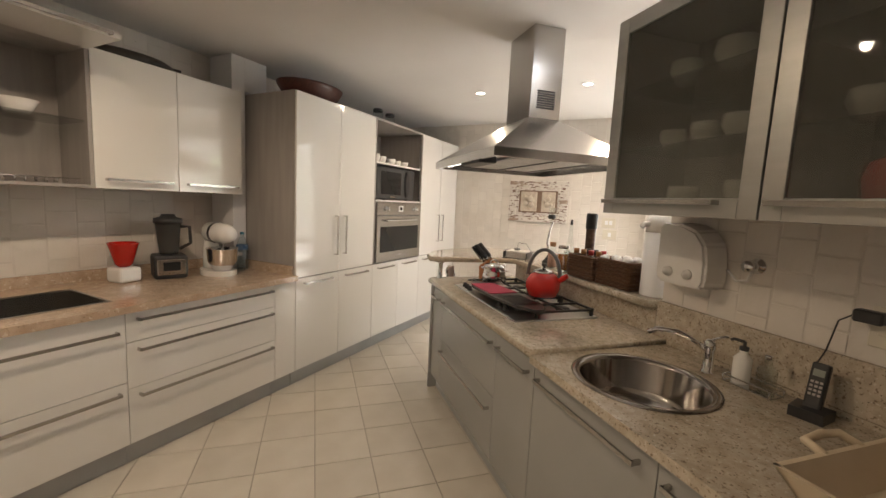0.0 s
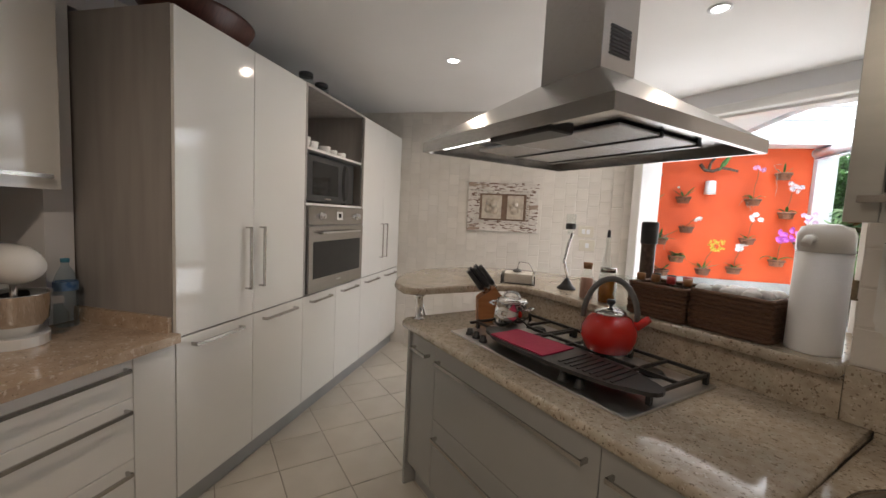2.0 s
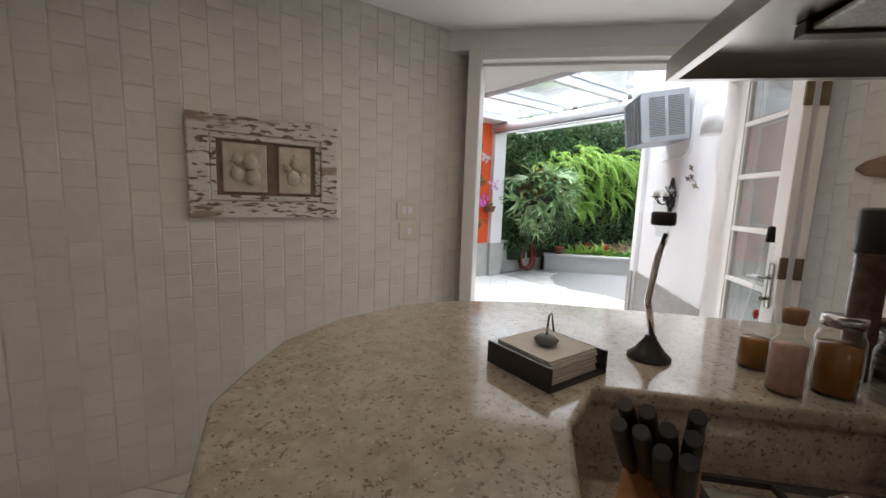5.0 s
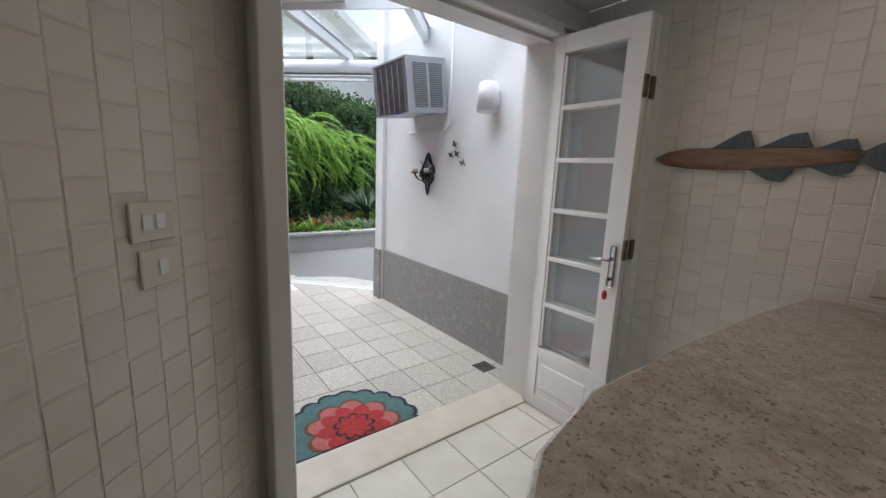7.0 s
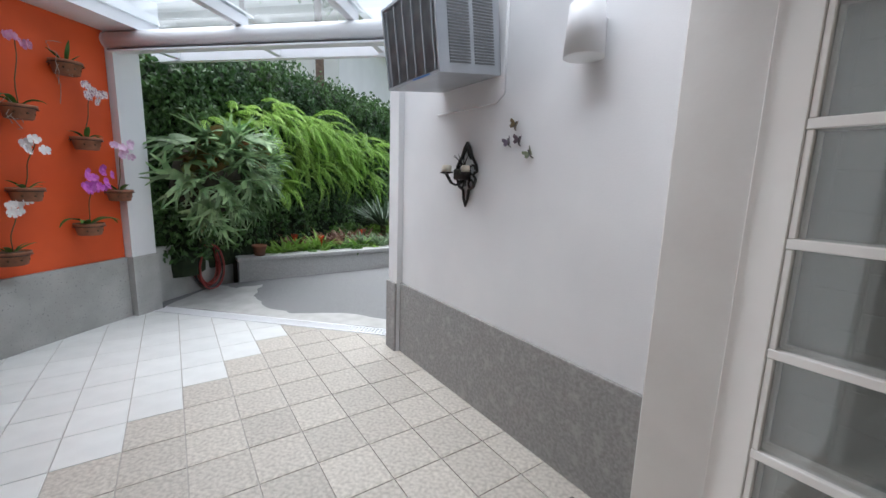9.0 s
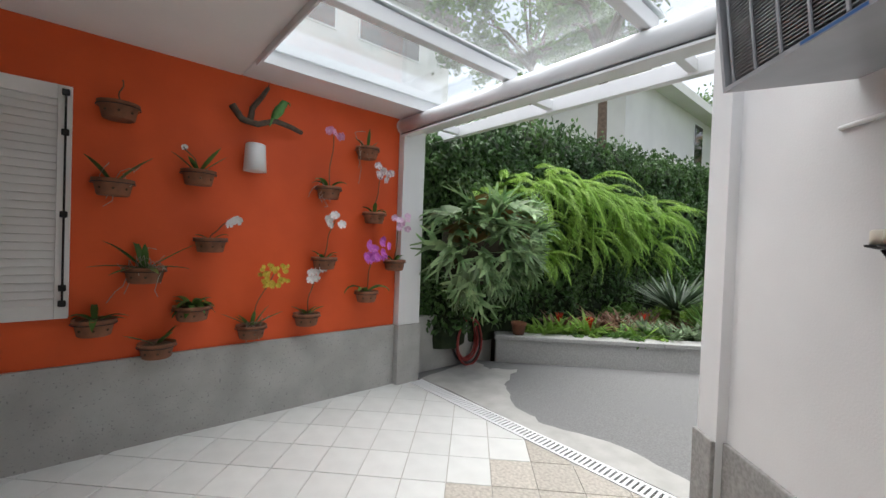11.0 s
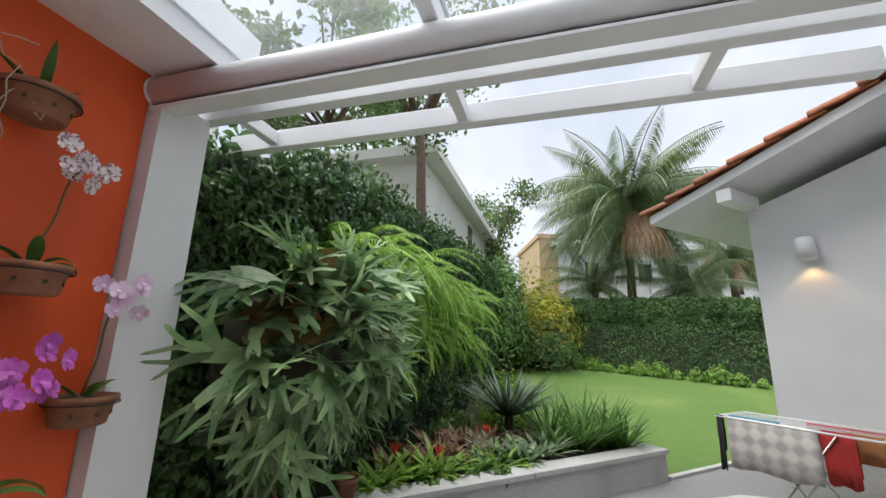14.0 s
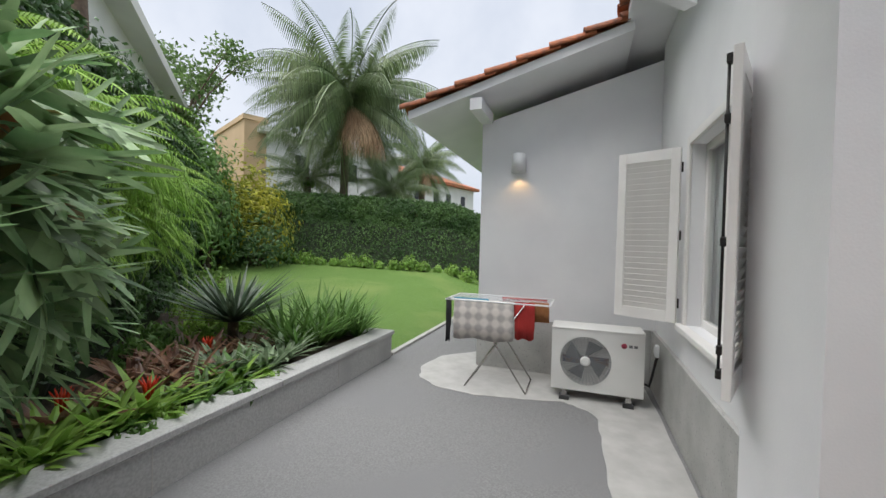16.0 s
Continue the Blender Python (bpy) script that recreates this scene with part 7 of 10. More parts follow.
HEDGE = leaf_material("far_hedge_leaf", (0.05, 0.11, 0.028), (0.10, 0.185, 0.05), 0.5, 1.0, 0.25, 0.4)
bank = thing("far_hedge", "clipped green hedge on a planted bank across the lawn", "hedge")
rngn = np.random.default_rng(9)
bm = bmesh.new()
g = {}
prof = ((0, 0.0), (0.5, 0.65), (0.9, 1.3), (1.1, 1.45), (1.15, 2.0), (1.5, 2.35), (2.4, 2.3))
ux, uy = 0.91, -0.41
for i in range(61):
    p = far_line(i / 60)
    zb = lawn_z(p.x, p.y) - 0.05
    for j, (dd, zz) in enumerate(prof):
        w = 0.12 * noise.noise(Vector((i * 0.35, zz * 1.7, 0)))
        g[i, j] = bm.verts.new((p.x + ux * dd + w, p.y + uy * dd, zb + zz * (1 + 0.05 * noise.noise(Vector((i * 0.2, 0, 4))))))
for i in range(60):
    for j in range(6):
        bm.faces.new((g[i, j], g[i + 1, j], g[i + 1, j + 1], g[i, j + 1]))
# bank and hedge core, painted near-black for the shade under their leaves
part("bank", bm, HEDGE_SHADE, bank)
P, O, S = [], [], []
for _ in range(20000):
    k = rngn.random()
    j = rngn.choice(6, p=[0.15, 0.15, 0.08, 0.24, 0.24, 0.14])
    u = rngn.random()
    p = far_line(k)
    dd, zz = prof[j][0] * (1 - u) + prof[j + 1][0] * u, prof[j][1] * (1 - u) + prof[j + 1][1] * u
    lump = 0.16 * noise.noise(Vector((k * 30, zz * 3, 5)))
    P.append((p.x + ux * dd - 0.09 - lump, p.y + uy * dd, lawn_z(p.x, p.y) + zz + rngn.normal(0, 0.05 if j > 3 else 0.02)))
    S.append(rngn.uniform(0.10, 0.17) if j > 2 else rngn.uniform(0.06, 0.11))
    O.append((-1, 0.4, 0.3 + 0.4 * (j == 5)))
o = new("leaves", leaf_mesh("leaves", np.array(P), np.array(O), np.array(S), HEDGE, 0.6, seed=2))
o.parent = bank
tagged(o, "dense small leaves", kind="stuff")
for i in range(26):
    p = far_line(0.07 + i * 0.034)
    r = 0.25 + 0.10 * math.sin(i * 1.7)
    clump("border_shrub", "low yellow-green shrub at the foot of the hedge", (p.x - 0.5, p.y + 0.2, lawn_z(p.x - 0.5, p.y)), (r, r, r * 1.1), 170, 0.15, BRIGHT, "border shrubs", 200 + i)
clump("golden_bush", "large golden-leaved bush at the lawn's end", (16.6, 7.2, 0.9), (1.6, 1.4, 2.4), 4200, 0.17, YELLOW, "", 300)
clump("green_bush", "dense dark green shrub before the golden bush", (15.7, 7.0, 0.75), (1.3, 1.2, 1.35), 1800, 0.15, HEDGE, "", 303)
clump("green_bush", "large mid-green bush beside the garden wall", (15.0, 8.2, 0.9), (1.5, 0.8, 2.6), 2200, 0.20, MIDGREEN, "", 301)
clump("green_bush", "large dark shrub beyond the garden wall", (18.6, 8.9, 1.0), (1.6, 1.4, 3.6), 2200, 0.22, MIDGREEN, "", 302)


def palm(m, height, count, length, seed, lean, dry=5, pin=0.75):
    rng = random.Random(seed)
    t = thing("coconut_palm", "coconut palm with drooping fronds behind the hedge", "palm", m, "palms behind the hedge")
    bm = bmesh.new()
    tube(bm, [(lean * (k / 10) ** 2, 0, height * k / 10) for k in range(11)], 0.20, 12, taper=0.13)
    part("trunk", bm, BARK, t)
    top = Vector((lean, 0, height))
    pl, dr = [], []
    for i in range(count):
        el = 1.4 - 2.2 * (i / count)
        yaw = (i * 137.5 + rng.uniform(-12, 12)) % 360
        if dry and el < 0.35 and abs(yaw - 190) < 26:
            continue
        fr = frond_mesh("frond", length * rng.uniform(0.85, 1.1), 58, pin, PALM, el, rng.uniform(1.0, 1.6) if el > 0 else rng.uniform(0.8, 1.3), i, 0.09, 0.6)
        pl.append((Matrix.Translation(top) @ pose(0, 0, 0, rng.uniform(-12, 12), 0, yaw), ([Vector(v) for v in fr[0]], fr[1])))
    for i in range(dry):
        fr = frond_mesh("frond", length * 0.72, 30, pin * 0.8, PALM_DRY, -0.35, 1.1, i, 0.14, 0.9)
        dr.append((Matrix.Translation(top) @ pose(0, 0, -0.2, 0, 0, 168 + i * 7), ([Vector(v) for v in fr[0]], fr[1])))
    fronds("crown", pl, PALM, t, "long feathered fronds")
    if dr:
        fronds("dry_fronds", dr, PALM_DRY, t, "dry brown hanging fronds")
    bm = bmesh.new()
    for i in range(6):
        a = i * 1.05
        lathe(bm, [(0, -0.13), (0.09, -0.07), (0.11, 0.02), (0.06, 0.12), (0, 0.14)], 10, m=Matrix.Translation(top + Vector((0.22 * math.cos(a), 0.22 * math.sin(a), -0.3))))
    part("coconuts", bm, MIDGREEN, t)
    return t


palm(pose(19.6, 3.7, 0.6), 6.7, 58, 4.6, 1, -0.5, 8, 1.0)
palm(pose(21.3, -0.6, 0.6), 5.0, 26, 3.0, 2, 0.3, 3, 0.6)
palm(pose(20.5, 5.0, 0.8), 3.4, 18, 3.0, 3, 0.2, 0, 0.5)
palm(pose(19.5, 1.6, 0.6), 3.2, 18, 2.9, 4, -0.2, 0, 0.5)


def tree(m, trunk, forks, crown, count, size, seed, label):
    """A tree: a bending trunk, limbs that fork, and leaves in clumps about the limb ends."""
    rng = random.Random(seed)
    t = thing("tree", label, "tree", m, "garden trees")
    bm = bmesh.new()
    tube(bm, trunk, 0.11, 10, taper=0.07)
    part("trunk", bm, BARK, t)
    ends = []
    base = Vector(trunk[-1])
    for i in range(forks):
        a = i * 2.4 + rng.uniform(-0.3, 0.3)
        e = base + Vector((math.cos(a) * crown[0] * rng.uniform(0.4, 1.0), math.sin(a) * crown[1] * rng.uniform(0.4, 1.0), crown[2] * rng.uniform(0.1, 1.0)))
        mid = base.lerp(e, 0.5) + Vector((0, 0, 0.25))
        bm = bmesh.new()
        tube(bm, [base - Vector((0, 0, 0.2 * (i % 3))), mid, e], 0.055, 7, taper=0.012)
        for k in range(4):
            f = e + Vector((rng.uniform(-0.6, 0.6), rng.uniform(-0.6, 0.6), rng.uniform(-0.3, 0.5)))
            tube(bm, [mid.lerp(e, 0.4 + 0.15 * k), f], 0.016, 5, taper=0.005)
            ends.append(f)
        ends.append(e)
        part("limb", bm, BARK, t)
    rn = np.random.default_rng(seed)
    E = np.array([tuple(e) for e in ends])
    c = E[rn.integers(0, len(E), count)]
    pos = c + rn.normal(0, 0.26, (count, 3))
    o = new("crown", leaf_mesh("crown", pos, rn.normal(0, 1, (count, 3)) + np.array([0, 0, 0.6]), rn.uniform(0.7, 1.3, count) * size, TREE, 0.5, seed=seed))
    o.parent = t
    tagged(o, "loose leaves in open clumps")
    return t


tree(pose(8.0, 8.75, 0.2), [(0, 0, 0), (0.05, 0, 1.6), (0.15, 0, 3.2), (0.3, 0.1, 4.6), (0.45, 0.2, 5.4)], 12, (2.0, 1.6, 2.2), 3200, 0.15, 5, "slender tree with an open crown behind the hedge")
tree(pose(21.5, 9.7, 0.5), [(0, 0, 0), (0.1, 0, 2.4), (0.0, 0.1, 5.0)], 14, (2.4, 2.2, 3.6), 3000, 0.22, 6, "pale open tree beyond the garden wall")
tree(pose(10.8, 12.5, 0.0), [(0, 0, 0), (0.1, 0, 3.0), (0.2, 0.1, 6.0), (0.2, 0.2, 7.4)], 16, (3.0, 3.0, 3.4), 5200, 0.24, 7, "tall leafy tree beyond the garden wall")

# ---------------------------------------------------------------- neighbouring houses
FAR_WHITE = material("far_white_wall", (0.74, 0.74, 0.73), 0.8, second=(0.66, 0.66, 0.65), scale=0.8)
FAR_OCHRE = material("far_ochre_wall", (0.55, 0.40, 0.24), 0.8, second=(0.50, 0.36, 0.21), scale=0.8)
FAR_ROOF = material("far_grey_roof", (0.16, 0.14, 0.13), 0.9, second=(0.11, 0.10, 0.09), scale=2)
def far_house(m, w, d, h, windows, label, roof_mat, roof_h, wall_mat=FAR_WHITE, over=0.5):
    """A box house; local x along its visible front, which faces -y; windows: (x, z, width, height)."""
    t = thing("neighbour_house", label, "house", m, "neighbouring houses")
    part("wall", one_box(0, w, 0, d, -1, h), wall_mat, t)
    bm = bmesh.new()
    box(bm, -over, w + over, -over, d + over, h + 0.001, h + 0.28)
    if roof_h:
        lo = [bm.verts.new((x, y, h + 0.281)) for x, y in ((-over, -over), (w + over, -over), (w + over, d + over), (-over, d + over))]
        r0, r1 = bm.verts.new((d * 0.45, d / 2, h + roof_h)), bm.verts.new((w - d * 0.45, d / 2, h + roof_h))
        for f in ((lo[0], lo[1], r1, r0), (lo[1], lo[2], r1), (lo[2], lo[3], r0, r1), (lo[3], lo[0], r0)):
            bm.faces.new(f)
    part("roof", bm, roof_mat, t)
    for x, z, ww, hh in windows:
        o = part("window", one_box(x, x + ww, -0.03, -0.002, z, z + hh), WHITE_METAL, t, "white window frame")
        part("pane", one_box(x + 0.06, x + ww - 0.06, -0.045, -0.031, z + 0.06, z + hh - 0.06), DARK_GLASS, o, "dark window glass")
    return t


far_house(pose(11.5, 9.9, 0), 15, 8, 6.3, ((5.2, 4.6, 0.9, 1.5), (9.5, 4.6, 0.9, 1.5), (5.2, 1.6, 0.9, 1.4)), "white flat-roofed house beyond the garden wall", FAR_WHITE, 0)
far_house(pose(0.0, 17.2, 0), 11.5, 7, 10.2, ((0.8, 8.3, 2.6, 1.1), (4.0, 8.3, 2.6, 1.1), (7.4, 8.3, 2.6, 1.1)), "white neighbouring house with a band of windows", FAR_ROOF, 2.4)
far_house(pose(28.0, 6.4, 0, 0, 0, -72), 9.5, 8, 7.6, ((1.6, 5.4, 1.0, 1.3), (5.0, 5.4, 1.0, 1.3), (7.4, 5.4, 1.0, 1.3)), "pale rendered house behind the palms", FAR_WHITE, 0, FAR_WHITE)
far_house(pose(27.8, 7.6, 0, 0, 0, -72), 1.2, 6, 8.2, (), "narrow ochre stair tower behind the palms", FAR_OCHRE, 0, FAR_OCHRE, 0.1)
far_house(pose(37.0, -4.0, 0, 0, 0, -62), 14, 8, 7.6, ((1.0, 5.6, 1.0, 1.2), (3.2, 5.6, 1.0, 1.2), (6.2, 5.6, 1.0, 1.2), (8.4, 5.6, 1.0, 1.2), (11.2, 5.6, 1.0, 1.2)), "distant white house with a red tiled roof", ROOF_CLAY, 2.0)

# ---------------------------------------------------------------- orchids on the orange wall
ORCHID = leaf_material("orchid_leaf", (0.05, 0.12, 0.025), (0.09, 0.19, 0.04), 0.4, 6.0, 0.2, 0.2)
STEM = material("orchid_stem", (0.14, 0.07, 0.035), 0.6, second=(0.09, 0.10, 0.03), scale=20)
MOSS = material("bark_chips", (0.06, 0.035, 0.02), 0.95, second=(0.10, 0.065, 0.04), scale=50, bump=0.8, bump_scale=90)
PETAL = {"white": material("white_petal", (0.78, 0.75, 0.72), 0.6, second=(0.70, 0.66, 0.66), scale=20), "pink": material("pink_petal", (0.62, 0.22, 0.42), 0.6, second=(0.70, 0.38, 0.52), scale=25), "magenta": material("magenta_petal", (0.50, 0.08, 0.48), 0.6, second=(0.60, 0.16, 0.55), scale=25), "lilac": material("lilac_petal", (0.72, 0.46, 0.68), 0.6, second=(0.78, 0.60, 0.74), scale=25), "spotted": material("spotted_petal", (0.72, 0.64, 0.64), 0.6, second=(0.25, 0.10, 0.16), scale=70, spread=(0.5, 0.6)), "yellow": material("yellow_petal", (0.62, 0.50, 0.05), 0.6, second=(0.52, 0.36, 0.03), scale=40)}


def bloom(bm, c, r, turn, seed):
    """Five petals and a lip, cupped towards -y."""
    rng = random.Random(seed)
    m = Matrix.Translation(c) @ pose(0, 0, 0, rng.uniform(-25, 25), rng.uniform(-20, 20), turn)
    for k in range(5):
        a = math.tau * k / 5 + math.pi / 2
        w = 0.52 if k in (1, 4) else 0.36
        pts = [(0.0, 0.0), (0.45, w * 0.8), (0.8, w), (1.0, 0.0), (0.8, -w), (0.45, -w * 0.8)]
        vs = [bm.verts.new(m @ Vector((r * (u * math.cos(a) - v * math.sin(a)), -r * 0.25 * u * u, r * (u * math.sin(a) + v * math.cos(a))))) for u, v in pts]
        bm.faces.new(vs)
    lip = [bm.verts.new(m @ Vector((r * x, -r * y, r * z))) for x, y, z in ((-0.15, 0.05, 0), (0.15, 0.05, 0), (0.22, 0.4, -0.3), (-0.22, 0.4, -0.3))]
    bm.faces.new(lip)


def strap_leaf(bm, p, d, L, w, droop):
    """One thick orchid leaf."""
    d = Vector(d).normalized()
    side = d.cross(UP)
    side = side.normalized() if side.length > 0.1 else Vector((1, 0, 0))
    p = Vector(p)
    prev = None
    for i in range(7):
        u = i / 6
        ww = w * (0.45 + 1.4 * u - 1.75 * u * u) if u < 0.99 else w * 0.08
        up = side.cross(d)
        ring = [bm.verts.new(p - side * ww + up * ww * 0.35), bm.verts.new(p), bm.verts.new(p + side * ww + up * ww * 0.35)]
        if prev:
            for a, b in ((0, 1), (1, 2)):
                f = bm.faces.new((prev[a], prev[b], ring[b], ring[a]))
                f.smooth = True
        prev = ring
        d = (d + Vector((0, 0, -droop * (0.3 + u) / 3))).normalized()
        p = p + d * (L / 6)


def orchid(x, z, label, leaves=4, leaf=0.14, stem=None, petal=None, blooms=0, size=0.03, lw=0.03, droop=0.6, seed=0, roots=0, r=0.11, bush=0):
    rng = random.Random(seed)
    size *= 1.25
    t = thing("orchid_pot", label, "potted plant", pose(x, 8.5 - r - 0.008, z), "orchid pots on the orange wall")
    bm = bmesh.new()
    lathe(bm, [(r * 0.72, -0.055), (r * 0.80, -0.05), (r * 0.95, 0.03), (r * 1.06, 0.032), (r * 1.06, 0.055), (r * 0.95, 0.055), (r * 0.88, 0.03), (0, 0.028)], 22)
    pot = part("pot", bm, TERRACOTTA, t, "clay half-basket pot")
    bm = bmesh.new()
    for a in (-2.4, -1.6, -0.8):
        lathe(bm, [(0.008, 0), (0.008, 0.004), (0, 0.004)], 10, m=Matrix.Translation((r * 0.87 * math.cos(a), r * 0.87 * math.sin(a), -0.01)) @ pose(0, 0, 0, 90, 0, math.degrees(a) + 90))
    part("hole", bm, MOSS, pot)
    bm = bmesh.new()
    tube(bm, [(-r * 0.5, r + 0.006, 0.012), (-r * 0.55, r * 0.9, 0.02), (-r * 0.6, r * 0.8, 0.028)], 0.003, 6)
    tube(bm, [(r * 1.09 * math.cos(a), r * 1.09 * math.sin(a), 0.028) for a in (math.tau * i / 20 for i in range(21))], 0.003, 6)
    part("wire_holder", bm, IRON, t, "dark wire ring")
    bm = bmesh.new()
    lathe(bm, [(r * 0.86, 0.035), (r * 0.6, 0.05), (0, 0.055)], 14)
    part("bark_chip_fill", bm, MOSS, t)
    if leaves:
        bm = bmesh.new()
        for i in range(leaves):
            a = math.pi + i * math.pi / max(1, leaves - 1) + rng.uniform(-0.3, 0.3) if not bush else rng.uniform(0, math.tau)
            strap_leaf(bm, (0.03 * math.cos(a), 0.02 * math.sin(a), 0.05), (math.cos(a), math.sin(a) * 0.7, rng.uniform(0.5, 1.3) if not bush else rng.uniform(-0.2, 1.2)), leaf * rng.uniform(0.7, 1.15), lw, droop * rng.uniform(0.5, 1.3))
        part("foliage", bm, ORCHID, t, "thick green leaves")
    if stem:
        bm = bmesh.new()
        pts = [(stem[0] * u ** 1.6 + 0.008 * math.sin(u * 9 + seed), -0.03 * u, 0.05 + stem[1] * u) for u in (k / 8 for k in range(9))]
        tube(bm, pts, 0.0042, 6)
        part("stem", bm, STEM, t)
        bm = bmesh.new()
        e = Vector(pts[-1])
        for i in range(blooms):
            k = i / max(1, blooms - 1) if blooms > 1 else 0
            spread = size * 0.75 * math.sqrt(blooms)
            c = e + Vector((rng.uniform(-1, 1) * spread, rng.uniform(-0.8, 0.2) * spread, rng.uniform(-0.9, 0.7) * spread))
            bloom(bm, c, size, rng.uniform(-35, 35), seed * 31 + i)
        part("flower", bm, PETAL[petal], t, petal + " flowers")
    if roots:
        bm = bmesh.new()
        for i in range(roots):
            a = rng.uniform(0, math.tau)
            q = Vector((r * 0.6 * math.cos(a), -abs(r * 0.6 * math.sin(a)), 0.05))
            pts = [q]
            for k in range(5):
                q = q + Vector((rng.uniform(-0.05, 0.05), rng.uniform(-0.02, 0.01), rng.uniform(-0.09, 0.06)))
                pts.append(q)
            tube(bm, pts, 0.0022, 5)
        part("air_root", bm, material("air_root", (0.42, 0.40, 0.34), 0.8, second=(0.3, 0.28, 0.22), scale=20) if "air_root" not in bpy.data.materials else bpy.data.materials["air_root"], t, "pale air roots")
    return t


orchid(1.02, 2.34, "dark clay orchid pot with bare stems on the wall", 0, stem=(0.02, 0.16), petal="yellow", blooms=0, seed=1)
orchid(1.0, 1.83, "clay orchid pot with one broad leaf on the wall", 2, 0.26, lw=0.06, droop=0.15, seed=2, roots=5)
orchid(1.49, 1.96, "clay orchid pot with upright dark leaves on the wall", 4, 0.22, lw=0.028, droop=0.1, stem=(-0.10, 0.16), petal="white", blooms=1, size=0.02, seed=3)
orchid(1.58, 1.46, "clay orchid pot with a single white bloom on the wall", 2, 0.09, stem=(0.14, 0.15), petal="white", blooms=2, size=0.035, seed=4)
orchid(1.18, 1.24, "clay orchid pot with tangled canes and roots on the wall", 9, 0.30, lw=0.03, droop=0.2, seed=5, roots=16, bush=1, r=0.12)
orchid(1.47, 0.95, "bushy small-leaved plant in a clay wall pot", 30, 0.13, lw=0.03, droop=0.9, seed=6, bush=1, r=0.12)
orchid(1.89, 0.76, "clay orchid pot with a yellow flower spray on the wall", 7, 0.22, lw=0.024, droop=0.15, stem=(0.16, 0.42), petal="yellow", blooms=46, size=0.017, seed=7, roots=6)
orchid(2.52, 1.96, "clay orchid pot with a tall pink orchid on the wall", 4, 0.19, lw=0.032, droop=1.2, stem=(0.03, 0.52), petal="pink", blooms=6, size=0.032, seed=8, roots=4)
orchid(2.91, 2.39, "clay orchid pot with a small green shoot on the wall", 3, 0.18, lw=0.022, droop=0.1, seed=9, roots=4)
orchid(3.01, 1.765, "clay orchid pot with a spotted orchid on the wall", 4, 0.14, lw=0.03, droop=0.9, stem=(0.06, 0.40), petal="spotted", blooms=9, size=0.032, seed=10)
orchid(3.27, 1.29, "clay orchid pot with a pale lilac orchid by the post", 3, 0.15, lw=0.028, droop=0.8, stem=(0.04, 0.42), petal="lilac", blooms=10, size=0.032, seed=11)
orchid(2.50, 1.315, "clay orchid pot with a white orchid on the wall", 4, 0.12, lw=0.026, droop=0.7, stem=(0.08, 0.36), petal="white", blooms=4, size=0.036, seed=12)
orchid(2.95, 0.985, "clay orchid pot with a magenta orchid on the wall", 4, 0.24, lw=0.045, droop=1.3, stem=(0.06, 0.42), petal="magenta", blooms=16, size=0.036, seed=13)
orchid(2.35, 0.815, "deep clay orchid pot with a white orchid on the wall", 4, 0.13, lw=0.026, droop=0.4, stem=(0.06, 0.36), petal="white", blooms=5, size=0.032, seed=14)
orchid(1.26, 0.70, "clay orchid pot with a narrow green leaf on the wall", 3, 0.18, lw=0.03, droop=0.1, seed=15)
orchid(0.92, 0.90, "clay orchid pot with arching leaves on the wall", 8, 0.16, lw=0.028, droop=0.8, seed=16, bush=1)

# branch with a carved green parrot
br = thing("branch_perch", "dry forked branch hung on the orange wall", "branch", pose(1.98, 8.42, 2.49))
bm = bmesh.new()
tube(bm, [(-0.27, 0, 0.08), (-0.20, -0.02, -0.02), (-0.08, -0.02, -0.035), (0.05, -0.03, 0.02), (0.18, -0.02, 0.0), (0.29, 0, -0.025)], 0.030, 8, taper=0.020)
tube(bm, [(-0.14, -0.02, -0.03), (-0.12, 0, 0.09), (-0.05, 0.0, 0.20), (0.01, 0.04, 0.30)], 0.026, 8, taper=0.016)
part("wood", bm, BARK, br)
bm = bmesh.new()
tube(bm, [(0.01, 0.04, 0.30), (0.02, 0.05, 0.36)], 0.003, 6)
part("wire", bm, IRON, br)
bm = bmesh.new()
lathe(bm, [(0, -0.085), (0.018, -0.07), (0.036, -0.02), (0.04, 0.03), (0.03, 0.06), (0.032, 0.085), (0.026, 0.11), (0, 0.122)], 16, m=pose(2.045, 8.375, 2.58, 15, 28, 0))
tube(bm, [(2.005, 8.375, 2.52), (1.985, 8.375, 2.455)], 0.014, 8, taper=0.006)
tube(bm, [(2.115, 8.36, 2.675), (2.135, 8.35, 2.665), (2.138, 8.35, 2.65)], 0.010, 8, taper=0.003)
solid("parrot_ornament", bm, material("parrot_green", (0.07, 0.22, 0.05), 0.55, second=(0.12, 0.30, 0.08), scale=20), "carved green parrot on the branch", "ornament")

# ---------------------------------------------------------------- tiled walls: fish, switches, picture
FISH_BODY = material("carved_fish_wood", (0.20, 0.115, 0.07), 0.6, second=(0.28, 0.17, 0.11), scale=10, stretch=(1, 1, 6), bump=0.3)
FISH_FIN = material("fish_fin_paint", (0.07, 0.085, 0.095), 0.6, second=(0.10, 0.12, 0.13), scale=14, stretch=(1, 5, 1))
fish = thing("wooden_fish", "long carved wooden fish with dark fins on the tiles", "wall ornament", TURN45 @ pose(WALL_S - 0.004, 0, 1.71))
bm = bmesh.new()
body = [(2.99, 0.0, 0.008), (2.93, 0.0, 0.035), (2.82, 0.0, 0.052), (2.65, -0.004, 0.055), (2.45, 0.0, 0.05), (2.28, 0.005, 0.036), (2.17, 0.008, 0.022)]
rings = []
